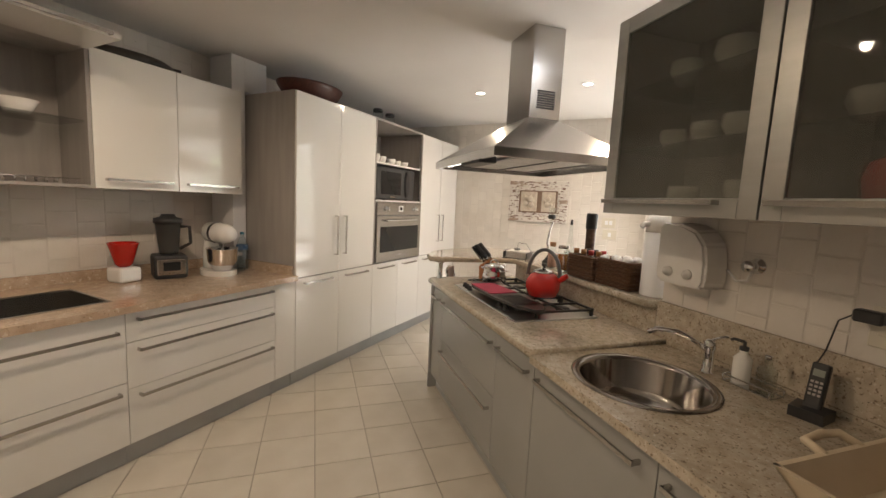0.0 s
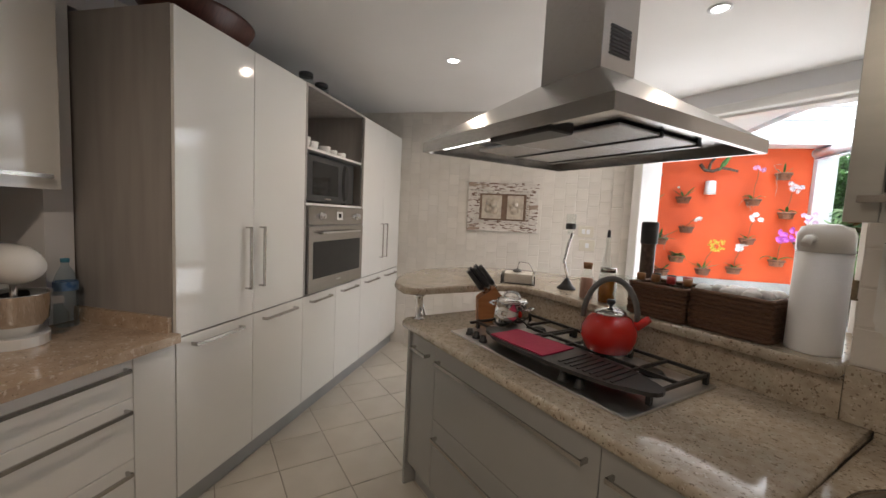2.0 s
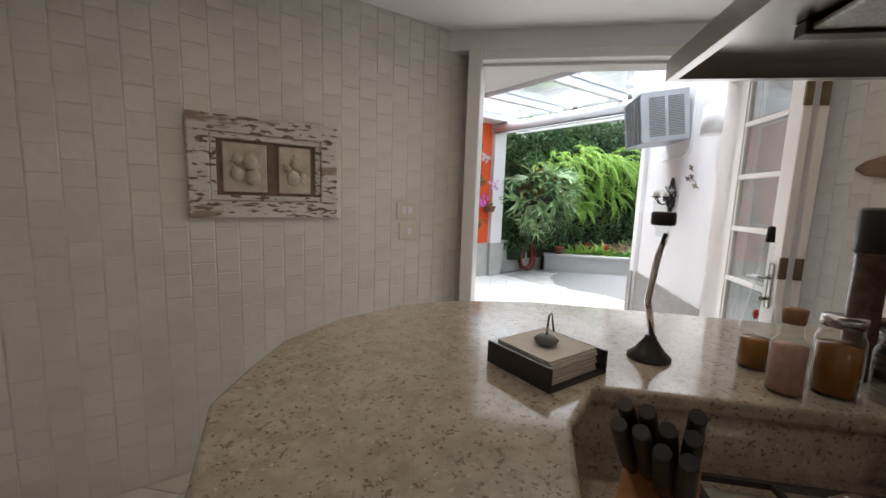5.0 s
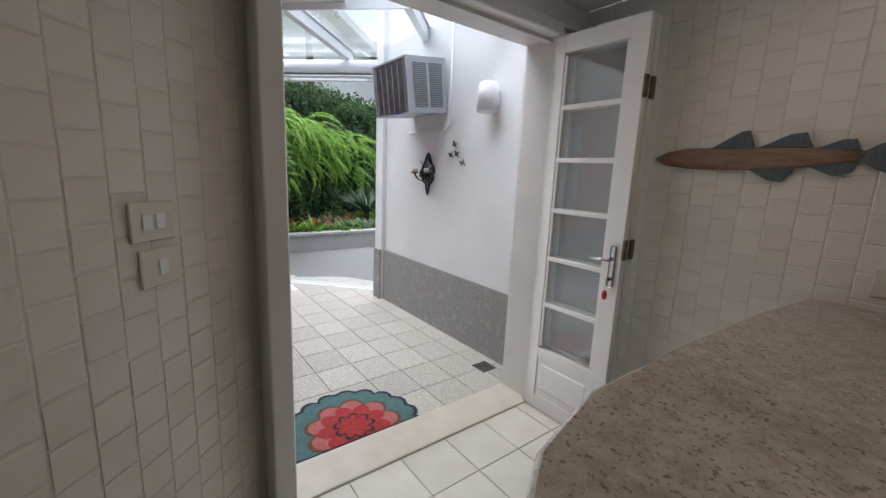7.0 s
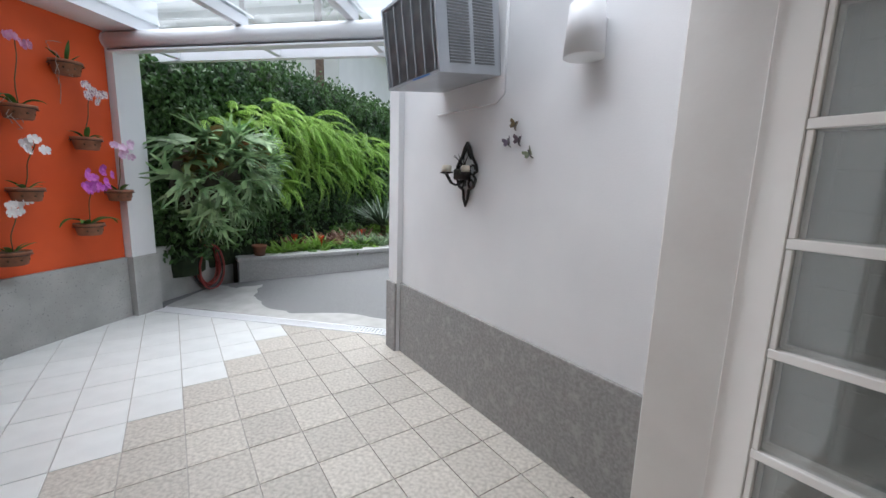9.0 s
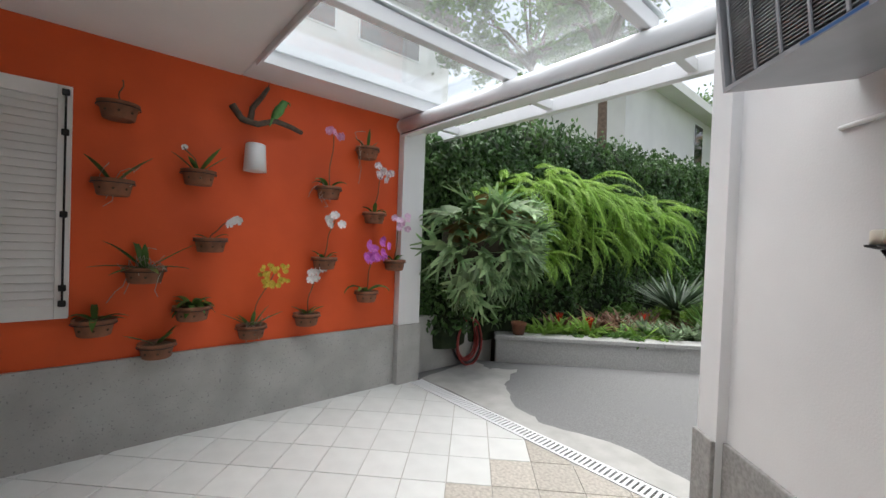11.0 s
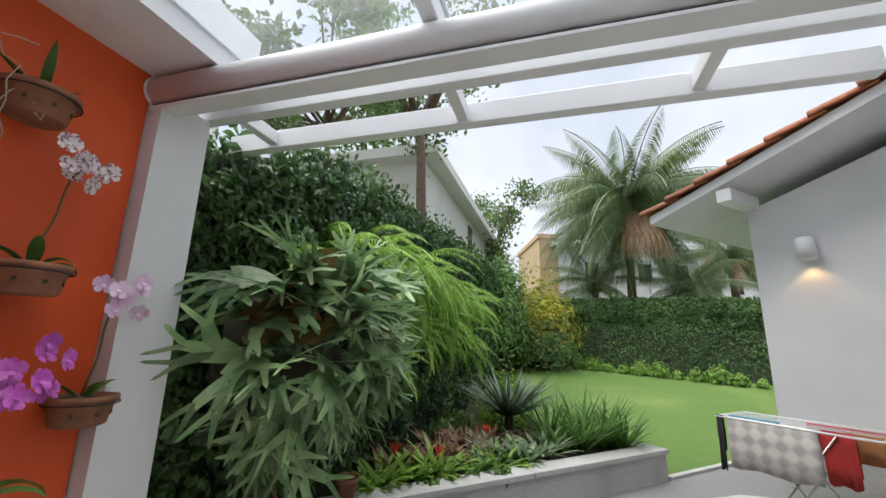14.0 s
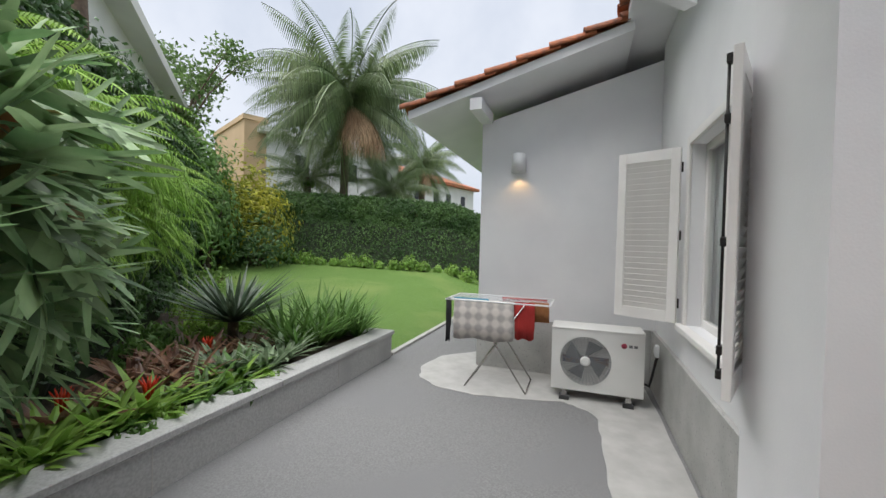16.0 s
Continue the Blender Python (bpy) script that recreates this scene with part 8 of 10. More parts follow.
for n, zc, h in body:
    rings.append([bm.verts.new((-0.012 - 0.026 * (h / 0.055) * math.cos(a), n, zc + h * math.sin(a))) for a in (math.pi * (k / 8 - 0.5) for k in range(9))])
for a, b in zip(rings, rings[1:]):
    for k in range(8):
        f = bm.faces.new((a[k], a[k + 1], b[k + 1], b[k]))
        f.smooth = True
bm.faces.new(rings[0])
bm.faces.new(rings[-1][::-1])
part("body", bm, FISH_BODY, fish)
def fin(pts, name="fin"):
    bm = bmesh.new()
    lo = [bm.verts.new((-0.006, n, z)) for n, z in pts]
    hi = [bm.verts.new((-0.022, n, z)) for n, z in pts]
    bm.faces.new(lo)
    bm.faces.new(hi[::-1])
    for i in range(len(pts)):
        bm.faces.new((lo[i], lo[(i + 1) % len(pts)], hi[(i + 1) % len(pts)], hi[i]))
    part(name, bm, FISH_FIN, fish, "dark painted fin")


fin([(2.72, 0.05), (2.60, 0.125), (2.57, 0.13), (2.54, 0.05)])
fin([(2.52, 0.05), (2.41, 0.105), (2.36, 0.11), (2.33, 0.045)])
fin([(2.32, 0.04), (2.24, 0.075), (2.20, 0.075), (2.18, 0.03)])
fin([(2.55, -0.05), (2.47, -0.10), (2.42, -0.105), (2.38, -0.045)])
fin([(2.34, -0.035), (2.25, -0.075), (2.20, -0.06), (2.19, -0.015)])
fin([(2.18, 0.02), (2.13, 0.055), (2.01, 0.085), (1.985, 0.09), (2.0, 0.0), (2.0, -0.09), (2.04, -0.085), (2.13, -0.045), (2.18, -0.01)], "tail_fin")

PLATE = material("cream_plate", (0.66, 0.62, 0.53), 0.4, second=(0.62, 0.58, 0.49), scale=10)
def switch(m, label, w=0.075, h=0.115, rockers=2, cat="light switch"):
    t = thing("wall_switch" if cat == "light switch" else "wall_socket", label, cat, m, "switches and sockets")
    part("plate", one_box(-w, w, -0.010, 0.0, -h / 2, h / 2, bevel=0.003), PLATE, t)
    for i in range(rockers):
        x = (i - (rockers - 1) / 2) * 0.045
        part("rocker" if cat == "light switch" else "outlet", one_box(x - 0.017, x + 0.017, -0.0145, -0.0102, -0.024, 0.024, bevel=0.002), WHITE_METAL if cat == "light switch" else PLATE, t)
    return t


switch(pose(-0.40, KY - 0.003, 1.405), "cream double light switch on the tiled wall")
switch(pose(-0.38, KY - 0.003, 1.265), "cream blank plate below the light switch", rockers=1)
switch(TURN45 @ pose(WALL_S - 0.003, 2.70, 0.29, 0, 0, -90), "cream socket low on the tiled wall", 0.04, 0.115, 1, "socket")
switch(TURN45 @ pose(WALL_S - 0.003, 2.02, 1.22, 0, 0, -90), "cream socket above the bar top", 0.045, 0.12, 1, "socket")

pic = thing("relief_picture", "distressed white frame with two carved fruit panels", "picture", pose(-1.26, KY - 0.002, 1.618))
FRAME_WOOD = material("distressed_white_wood", (0.66, 0.63, 0.59), 0.7, second=(0.58, 0.54, 0.50), scale=6, bump=0.4, bump_scale=40, spots=[(34, 0.55, 0.60, (0.17, 0.105, 0.08)), (9, 0.58, 0.66, (0.30, 0.22, 0.17))], stretch=(0.5, 1, 1.6))
FW, FH = 0.372, 0.257
for (a, b, c, d) in ((-FW, FW, FH - 0.085, FH), (-FW, FW, -FH, -FH + 0.085), (-FW, -FW + 0.095, -FH + 0.0852, FH - 0.0852), (FW - 0.095, FW, -FH + 0.0852, FH - 0.0852)):
    part("frame_side", one_box(a, b, -0.035, 0.0, c, d, bevel=0.008, seg=2), FRAME_WOOD, pic)
for (a, b, c, d) in ((-FW + 0.097, FW - 0.097, FH - 0.115, FH - 0.087), (-FW + 0.097, FW - 0.097, -FH + 0.087, -FH + 0.115), (-FW + 0.097, -FW + 0.125, -FH + 0.1152, FH - 0.1152), (FW - 0.125, FW - 0.097, -FH + 0.1152, FH - 0.1152)):
    part("inner_moulding", one_box(a, b, -0.022, -0.001, c, d, bevel=0.004), FRAME_WOOD, pic)
part("backing", one_box(-FW + 0.126, FW - 0.126, -0.006, -0.001, -FH + 0.116, FH - 0.116), material("brown_backing", (0.22, 0.15, 0.11), 0.8, second=(0.17, 0.11, 0.08), scale=20), pic, "brown backing board")
RELIEF = material("carved_plaster", (0.58, 0.52, 0.44), 0.7, second=(0.45, 0.39, 0.32), scale=16, bump=0.3)
for cx, w, fr in ((-0.115, 0.105, ((-0.04, -0.03, 0.036), (0.035, -0.045, 0.04), (0.02, 0.03, 0.042), (-0.035, 0.045, 0.03))), (0.135, 0.085, ((-0.01, -0.04, 0.038), (0.035, -0.03, 0.026), (0.0, 0.035, 0.03), (-0.045, 0.01, 0.022)))):
    panel = part("relief_panel", one_box(cx - w, cx + w, -0.020, -0.0065, -0.125, 0.125, bevel=0.004), RELIEF, pic, "carved pale panel")
    for x, z, r in fr:
        bm = bmesh.new()
        lathe(bm, [(0, -r), (r * 0.7, -r * 0.7), (r, 0), (r * 0.75, r * 0.65), (r * 0.2, r * 1.0), (r * 0.1, r * 1.5), (0, r * 1.5)], 14, m=Matrix.Translation((cx + x, -0.022, z)) @ pose(0, 0, 0, 0, x * 600, 0))
        part("carved_fruit", bm, RELIEF, panel)
    bm = bmesh.new()
    for i in range(5):
        a = i * 1.3
        tube(bm, [(cx, -0.024, 0), (cx + 0.05 * math.cos(a), -0.026, 0.05 * math.sin(a)), (cx + 0.075 * math.cos(a + 0.3), -0.022, 0.09 * math.sin(a + 0.2))], 0.006, 6, taper=0.003)
    part("carved_stalk", bm, RELIEF, panel)

# ---------------------------------------------------------------- things on the hob and bar
def on_bar(s, n, turn=0.0, z=BT):
    return TURN45 @ pose(s, n, z + 0.0005, 0, 0, turn)


def kettle():
    t = thing("kettle", "red enamel whistling kettle on the hob", "kettle", on_bar(-2.20, 1.41, 40, IC + 0.0565))
    bm = bmesh.new()
    lathe(bm, [(0.082, 0), (0.095, 0.008), (0.112, 0.06), (0.108, 0.10), (0.085, 0.14), (0.066, 0.152)], 32)
    part("body", bm, RED_ENAMEL, t, "red enamel body")
    bm = bmesh.new()
    lathe(bm, [(0.067, 0.1525), (0.06, 0.165), (0.03, 0.178), (0.008, 0.18), (0.008, 0.19), (0, 0.19)], 28)
    lid = part("lid", bm, CHROME, t, "steel lid")
    bm = bmesh.new()
    lathe(bm, [(0.012, 0.191), (0.018, 0.2), (0.016, 0.212), (0, 0.215)], 16)
    part("knob", bm, BLACK_PLASTIC, lid)
    bm = bmesh.new()
    tube(bm, [(0.105 * math.cos(a), 0, 0.13 + 0.17 * math.sin(a)) for a in (math.pi * k / 14 for k in range(15))], 0.012, 10)
    part("handle", bm, material("grey_grip", (0.10, 0.10, 0.10), 0.4, second=(0.13, 0.13, 0.13), scale=10), t, "dark arched handle")
    bm = bmesh.new()
    tube(bm, [(0.085, 0, 0.10), (0.125, 0, 0.13), (0.15, 0, 0.15)], 0.022, 12, taper=0.014)
    part("spout", bm, RED_ENAMEL, t)
    return t


kettle()
pot = thing("steel_pot", "polished steel lidded pot on the hob", "pot", on_bar(-2.66, 1.28, 20, IC + 0.0565))
bm = bmesh.new()
lathe(bm, [(0.085, 0), (0.092, 0.006), (0.082, 0.07), (0.074, 0.11), (0.08, 0.116), (0.08, 0.12)], 32)
part("body", bm, CHROME, pot)
bm = bmesh.new()
lathe(bm, [(0.079, 0.1205), (0.07, 0.13), (0.03, 0.138), (0, 0.139)], 28)
tube(bm, [(0.045 * math.cos(a), 0, 0.136 + 0.028 * math.sin(a)) for a in (math.pi * k / 10 for k in range(11))], 0.006, 8)
part("lid", bm, CHROME, pot)
for sg in (-1, 1):
    bm = bmesh.new()
    tube(bm, [(sg * 0.078, -0.03, 0.09), (sg * 0.11, -0.028, 0.095), (sg * 0.115, 0.0, 0.096), (sg * 0.11, 0.028, 0.095), (sg * 0.078, 0.03, 0.09)], 0.006, 8)
    part("handle", bm, CHROME, pot)

griddle = thing("griddle", "black cast griddle with a crimson mat on the hob", "griddle", TURN45 @ pose(-2.23, 1.15, IC + 0.0565, 0, 0, 4))
bm = bmesh.new()
shape = []
for k in range(40):
    a = math.tau * k / 40
    x = 0.40 * math.cos(a)
    y = 0.115 * math.copysign(abs(math.sin(a)) ** 0.75, math.sin(a)) * (1.0 if abs(x) < 0.3 else 0.85)
    shape.append((x, y))
prism(bm, shape, 0.0, 0.014)
part("plate", bm, BLACK_METAL, griddle)
bm = bmesh.new()
for i in range(9):
    box(bm, 0.06 + i * 0.026, 0.07 + i * 0.026, -0.08, 0.08, 0.0142, 0.018)
part("rib", bm, BLACK_METAL, griddle)
bm = bmesh.new()
prism(bm, [(x, y) for x, y in wobbly([(-0.30, -0.085), (0.0, -0.095), (0.0, 0.095), (-0.30, 0.085)], 0.003, 4)], 0.0143, 0.018)
solid("silicone_mat", bm, material("crimson_silicone", (0.45, 0.012, 0.075), 0.6, second=(0.40, 0.01, 0.06), scale=30, bump=0.1), "crimson silicone mat on the griddle", "mat", m=TURN45 @ pose(-2.23, 1.15, IC + 0.0568, 0, 0, 4))

KNIFE_WOOD = material("beech_block", (0.40, 0.17, 0.065), 0.5, second=(0.32, 0.125, 0.045), scale=8, stretch=(1, 1, 8))
kb = thing("knife_block", "slanted beech knife block with black-handled knives", "knife block", on_bar(-2.92, 1.37, 62, IC))
bm = bmesh.new()
prof = [(-0.085, 0.0), (0.075, 0.0), (0.085, 0.10), (0.0, 0.20), (-0.09, 0.13)]
lo = [bm.verts.new((x, -0.05, z)) for x, z in prof]
hi = [bm.verts.new((x, 0.05, z)) for x, z in prof]
bm.faces.new(lo)
bm.faces.new(hi[::-1])
for i in range(5):
    bm.faces.new((lo[i], lo[(i + 1) % 5], hi[(i + 1) % 5], hi[i]))
part("block", bm, KNIFE_WOOD, kb)
for i in range(9):
    bm = bmesh.new()
    y = -0.035 + 0.024 * (i % 4)
    q = Vector((-0.045 + 0.022 * (i // 2) * 0.7 - 0.01, y, 0.165 + 0.008 * (i // 2)))
    d = Vector((-0.62, 0.12 * (y * 10), 0.75)).normalized()
    tube(bm, [q, q + d * 0.03], 0.008, 8)
    part("bolster", bm, STEEL, kb)
    bm = bmesh.new()
    tube(bm, [q + d * 0.03, q + d * 0.05, q + d * 0.10, q + d * 0.145, q + d * 0.155], 0.0145, 10, taper=0.011)
    part("knife_handle", bm, BLACK_PLASTIC, kb, "black knife handle")

# jars, bottles and the tall mill
def bottle(name, label, s, n, profile, mat, cat, lid=None, lid_mat=None, fill=None, fill_mat=None, group="bottles and jars on the bar", z=BT):
    t = thing(name, label, cat, on_bar(s, n, 0, z) @ Matrix.Diagonal((1, 1, 1.28 if z == BT else 1, 1)), group)
    bm = bmesh.new()
    lathe(bm, profile, 24)
    part("glass", bm, mat, t)
    if fill:
        bm = bmesh.new()
        lathe(bm, fill, 20)
        part("content", bm, fill_mat, t)
    if lid:
        bm = bmesh.new()
        lathe(bm, lid, 20)
        part("lid", bm, lid_mat, t)
    return t


CLEAR = clear_glass("jar_glass", (0.93, 0.95, 0.94), 0.01, 0.0)
AMBER = material("amber_oil", (0.30, 0.12, 0.02), 0.2, second=(0.22, 0.08, 0.015), scale=12)
PINK_SALT = material("pink_salt", (0.44, 0.25, 0.20), 0.8, second=(0.52, 0.33, 0.27), scale=60)
CORK = material("cork", (0.36, 0.20, 0.11), 0.9, second=(0.28, 0.15, 0.08), scale=40)
bottle("salt_bottle", "small glass bottle of pink salt with cork", -2.555, 1.70, [(0.034, 0.0), (0.036, 0.005), (0.036, 0.09), (0.02, 0.105), (0.02, 0.125)], CLEAR, "bottle", [(0.021, 0.1255), (0.023, 0.15), (0, 0.15)], CORK, [(0.032, 0.004), (0.032, 0.085), (0, 0.087)], PINK_SALT)
bottle("honey_jar", "glass jar of dark honey with a pale lid", -2.445, 1.72, [(0.042, 0), (0.044, 0.006), (0.044, 0.10), (0.036, 0.115), (0.036, 0.122)], CLEAR, "jar", [(0.039, 0.1225), (0.039, 0.14), (0, 0.141)], STEEL, [(0.04, 0.005), (0.04, 0.09), (0, 0.092)], AMBER)
bottle("clip_jar", "clear empty glass jar with a lid", -2.335, 1.70, [(0.048, 0), (0.05, 0.006), (0.05, 0.085), (0.043, 0.1), (0.043, 0.108)], CLEAR, "jar", [(0.046, 0.1085), (0.046, 0.12), (0, 0.122)], CLEAR)
bottle("oil_bottle", "tall clear oil bottle with a slim neck", -2.545, 1.84, [(0.036, 0), (0.038, 0.006), (0.038, 0.08), (0.028, 0.13), (0.013, 0.20), (0.012, 0.25), (0.015, 0.255)], CLEAR, "bottle", [(0.010, 0.2555), (0.008, 0.285), (0, 0.287)], BLACK_PLASTIC, [(0.034, 0.005), (0.034, 0.06), (0, 0.061)], AMBER)
mill = thing("pepper_mill", "tall dark pepper mill with a black cap", "pepper mill", on_bar(-2.32, 1.84) @ Matrix.Diagonal((1.2, 1.2, 1.33, 1)), "bottles and jars on the bar")
bm = bmesh.new()
lathe(bm, [(0.031, 0), (0.031, 0.02), (0.027, 0.03), (0.027, 0.23), (0.03, 0.235)], 24)
part("body", bm, material("smoked_acrylic", (0.09, 0.06, 0.05), 0.2, second=(0.15, 0.10, 0.08), scale=60), mill)
bm = bmesh.new()
lathe(bm, [(0.032, 0.236), (0.032, 0.31), (0.028, 0.316), (0, 0.317)], 24)
part("cap", bm, BLACK_PLASTIC, mill, "matt black cap")
ae = thing("wine_aerator", "clear wine aerator on a curved black stand", "wine aerator", on_bar(-2.80, 1.83, 30) @ Matrix.Diagonal((1.2, 1.2, 1.24, 1)), "bottles and jars on the bar")
bm = bmesh.new()
lathe(bm, [(0.045, 0), (0.045, 0.006), (0.03, 0.02), (0.012, 0.045), (0.012, 0.05), (0, 0.05)], 20)
part("foot", bm, BLACK_PLASTIC, ae, "black foot")
bm = bmesh.new()
tube(bm, [(0.005, 0, 0.045), (-0.02, 0, 0.13), (-0.005, 0, 0.22), (0.012, 0, 0.27)], 0.007, 8)
part("stand", bm, CHROME, ae)
bm = bmesh.new()
lathe(bm, [(0.012, 0.265), (0.012, 0.28), (0.021, 0.29), (0.024, 0.355), (0.02, 0.36)], 18)
part("funnel", bm, CLEAR, ae, "clear funnel")
bm = bmesh.new()
lathe(bm, [(0.0215, 0.288), (0.0245, 0.292), (0.0245, 0.312), (0.0215, 0.316)], 18)
part("band", bm, BLACK_PLASTIC, ae)

# woven baskets with their contents
def basket(s0, s1, n0, n1, h, label):
    t = thing("wicker_basket", label, "basket", on_bar(0, 0), "wicker baskets on the bar")
    part("base", one_box(s0 + 0.006, s1 - 0.006, n0 + 0.006, n1 - 0.006, 0, 0.01), WICKER, t)
    rows = 9
    per = [(s0, n0), (s1, n0), (s1, n1), (s0, n1)]
    for r in range(rows):
        bm = bmesh.new()
        z = 0.012 + (h - 0.02) * r / (rows - 1)
        pts = []
        for i in range(4):
            a, b = per[i], per[(i + 1) % 4]
            steps = max(4, int(math.dist(a, b) / 0.022))
            for k in range(steps):
                u = k / steps
                w = 0.004 * (1 if (k + r) % 2 else -1)
                nx, ny = (b[1] - a[1]), -(b[0] - a[0])
                ln = math.hypot(nx, ny)
                pts.append((a[0] + (b[0] - a[0]) * u + nx / ln * w, a[1] + (b[1] - a[1]) * u + ny / ln * w, z))
        tube(bm, pts + pts[:1], (h - 0.02) / (rows - 1) * 0.56, 6)
        part("weave_band" if r < rows - 1 else "rim", bm, WICKER, t)
    return t


basket(-2.01, -1.745, 1.66, 1.88, 0.16, "dark wicker basket with wrapped packets")
basket(-2.27, -2.03, 1.64, 1.86, 0.15, "dark wicker basket with spice jars")
FOIL = material("foil_wrap", (0.66, 0.66, 0.66), 0.35, second=(0.56, 0.56, 0.57), scale=20, bump=0.5)
rng = random.Random(8)
for i in range(9):
    bm = bmesh.new()
    x, y = -1.98 + 0.025 * i + rng.uniform(-0.01, 0.01), 1.70 + 0.14 * ((i * 0.37) % 1)
    lathe(bm, [(0, 0), (0.028, 0.004), (0.033, 0.02), (0.02, 0.035), (0, 0.038)], 12, m=pose(x, y, 0.14, rng.uniform(-20, 20), rng.uniform(-20, 20), 0))
    solid("wrapped_packet", bm, FOIL, "pale wrapped packet in the wicker basket", "packet", "packets in the basket", m=on_bar(0, 0))
for i in range(7):
    s = -2.245 + i * 0.032
    n = 1.68 + 0.13 * ((i * 0.53) % 1)
    cl = ("red", (0.40, 0.03, 0.03)) if i in (4, 5) else ("dark", (0.03, 0.025, 0.025)) if i % 2 else ("amber", (0.3, 0.14, 0.05))
    t = thing("spice_jar", cl[0] + " capped spice jar in the wicker basket", "jar", on_bar(s, n), "spice jars in the basket")
    bm = bmesh.new()
    lathe(bm, [(0.018, 0.011), (0.019, 0.015), (0.019, 0.15), (0.016, 0.155)], 14)
    part("glass", bm, CLEAR, t)
    bm = bmesh.new()
    lathe(bm, [(0.018, 0.1555), (0.018, 0.185), (0, 0.186)], 14)
    nm = "jar_cap_" + cl[0]
    part("cap", bm, bpy.data.materials[nm] if nm in bpy.data.materials else material(nm, cl[1], 0.5, second=tuple(c * 0.8 for c in cl[1]), scale=20), t, cl[0] + " cap")
th = thing("thermos_jug", "tall white thermos jug beside the wall", "thermos jug", on_bar(-1.655, 1.76, -100), "")
bm = bmesh.new()
lathe(bm, [(0.074, 0), (0.076, 0.006), (0.075, 0.34)], 32)
part("body", bm, WHITE_METAL, th)
bm = bmesh.new()
lathe(bm, [(0.076, 0.341), (0.076, 0.40), (0.066, 0.425), (0.03, 0.436), (0, 0.437)], 32)
head = part("pump_head", bm, CERAMIC, th, "white pump head")
bm = bmesh.new()
tube(bm, [(0.06, 0, 0.385), (0.10, 0, 0.385), (0.115, 0, 0.365)], 0.014, 10)
part("spout", bm, CERAMIC, head)
nh = thing("napkin_holder", "black napkin holder with a pebble weight", "napkin holder", on_bar(-3.08, 1.70, 45))
part("tray", one_box(-0.10, 0.10, -0.10, 0.10, 0, 0.006), BLACK_METAL, nh)
for x in (-0.104, 0.098):
    part("side", one_box(x, x + 0.006, -0.10, 0.10, 0, 0.055), BLACK_METAL, nh)
bm = bmesh.new()
tube(bm, [(0.1, 0.06, 0.05), (0.06, 0.04, 0.12), (0.0, 0.0, 0.13), (-0.01, -0.005, 0.085)], 0.003, 6)
part("arm", bm, STEEL, nh)
bm = bmesh.new()
lathe(bm, [(0, 0.062), (0.025, 0.066), (0.03, 0.075), (0.02, 0.083), (0, 0.085)], 18, centre=(-0.01, -0.005))
part("pebble", bm, material("grey_pebble", (0.16, 0.16, 0.155), 0.5, second=(0.11, 0.11, 0.105), scale=12), nh, "grey pebble weight")
bm = bmesh.new()
for i in range(9):
    box(bm, -0.085 + 0.002 * (i % 2), 0.085, -0.085 + 0.003 * (i % 3), 0.085, 0.0065 + i * 0.006, 0.012 + i * 0.006)
solid("napkin_stack", bm, material("paper_napkin", (0.76, 0.73, 0.68), 0.95, second=(0.70, 0.67, 0.62), scale=30), "stack of pale paper napkins", "napkins", m=on_bar(-3.08, 1.70, 45))

# bar stool under the rounded end, and another by the wall
def stool(m):
    t = thing("bar_stool", "chrome bar stool with a brown wooden seat", "stool", m, "bar stools")
    for sx in (-1, 1):
        for sy in (-1, 1):
            bm = bmesh.new()
            tube(bm, [(sx * 0.21, sy * 0.21, 0.0), (sx * 0.185, sy * 0.185, 0.25), (sx * 0.165, sy * 0.165, 0.5), (sx * 0.155, sy * 0.155, 0.735)], 0.0125, 10)
            part("leg", bm, CHROME, t)
    for z, r in ((0.22, 0.19), (0.70, 0.16)):
        for a, b in (((-r, -r), (r, -r)), ((r, -r), (r, r)), ((r, r), (-r, r)), ((-r, r), (-r, -r))):
            bm = bmesh.new()
            tube(bm, [(a[0], a[1], z), (b[0], b[1], z)], 0.010, 8)
            part("rung", bm, CHROME, t)
    bm = bmesh.new()
    prism(bm, [(0.185 * math.copysign(abs(math.cos(a)) ** 0.55, math.cos(a)), 0.185 * math.copysign(abs(math.sin(a)) ** 0.55, math.sin(a))) for a in (math.tau * k / 32 for k in range(32))], 0.736, 0.768)
    part("seat", bm, material("stool_wood", (0.17, 0.065, 0.025), 0.4, second=(0.12, 0.045, 0.018), scale=14, stretch=(1, 8, 1)) if "stool_wood" not in bpy.data.materials else bpy.data.materials["stool_wood"], t, "brown wooden seat")
    bm = bmesh.new()
    tube(bm, [(-0.165, 0.17, 0.72), (-0.18, 0.20, 0.84), (-0.12, 0.225, 0.93), (0, 0.235, 0.95), (0.12, 0.225, 0.93), (0.18, 0.20, 0.84), (0.165, 0.17, 0.72)], 0.011, 10)
    part("back_hoop", bm, CHROME, t, "low chrome back hoop")
    bm = bmesh.new()
    g = [[bm.verts.new((0.15 * math.sin(a), 0.19 + 0.035 * math.cos(a) + d, z)) for a in (math.radians(-70 + 14 * k) for k in range(11))] for d, z in ((0, 0.80), (0, 0.935), (0.012, 0.935), (0.012, 0.80))]
    for r in range(4):
        for k in range(10):
            bm.faces.new((g[r][k], g[r][k + 1], g[(r + 1) % 4][k + 1], g[(r + 1) % 4][k]))
    part("backrest", bm, bpy.data.materials["stool_wood"], t, "curved brown wooden backrest")
    return t


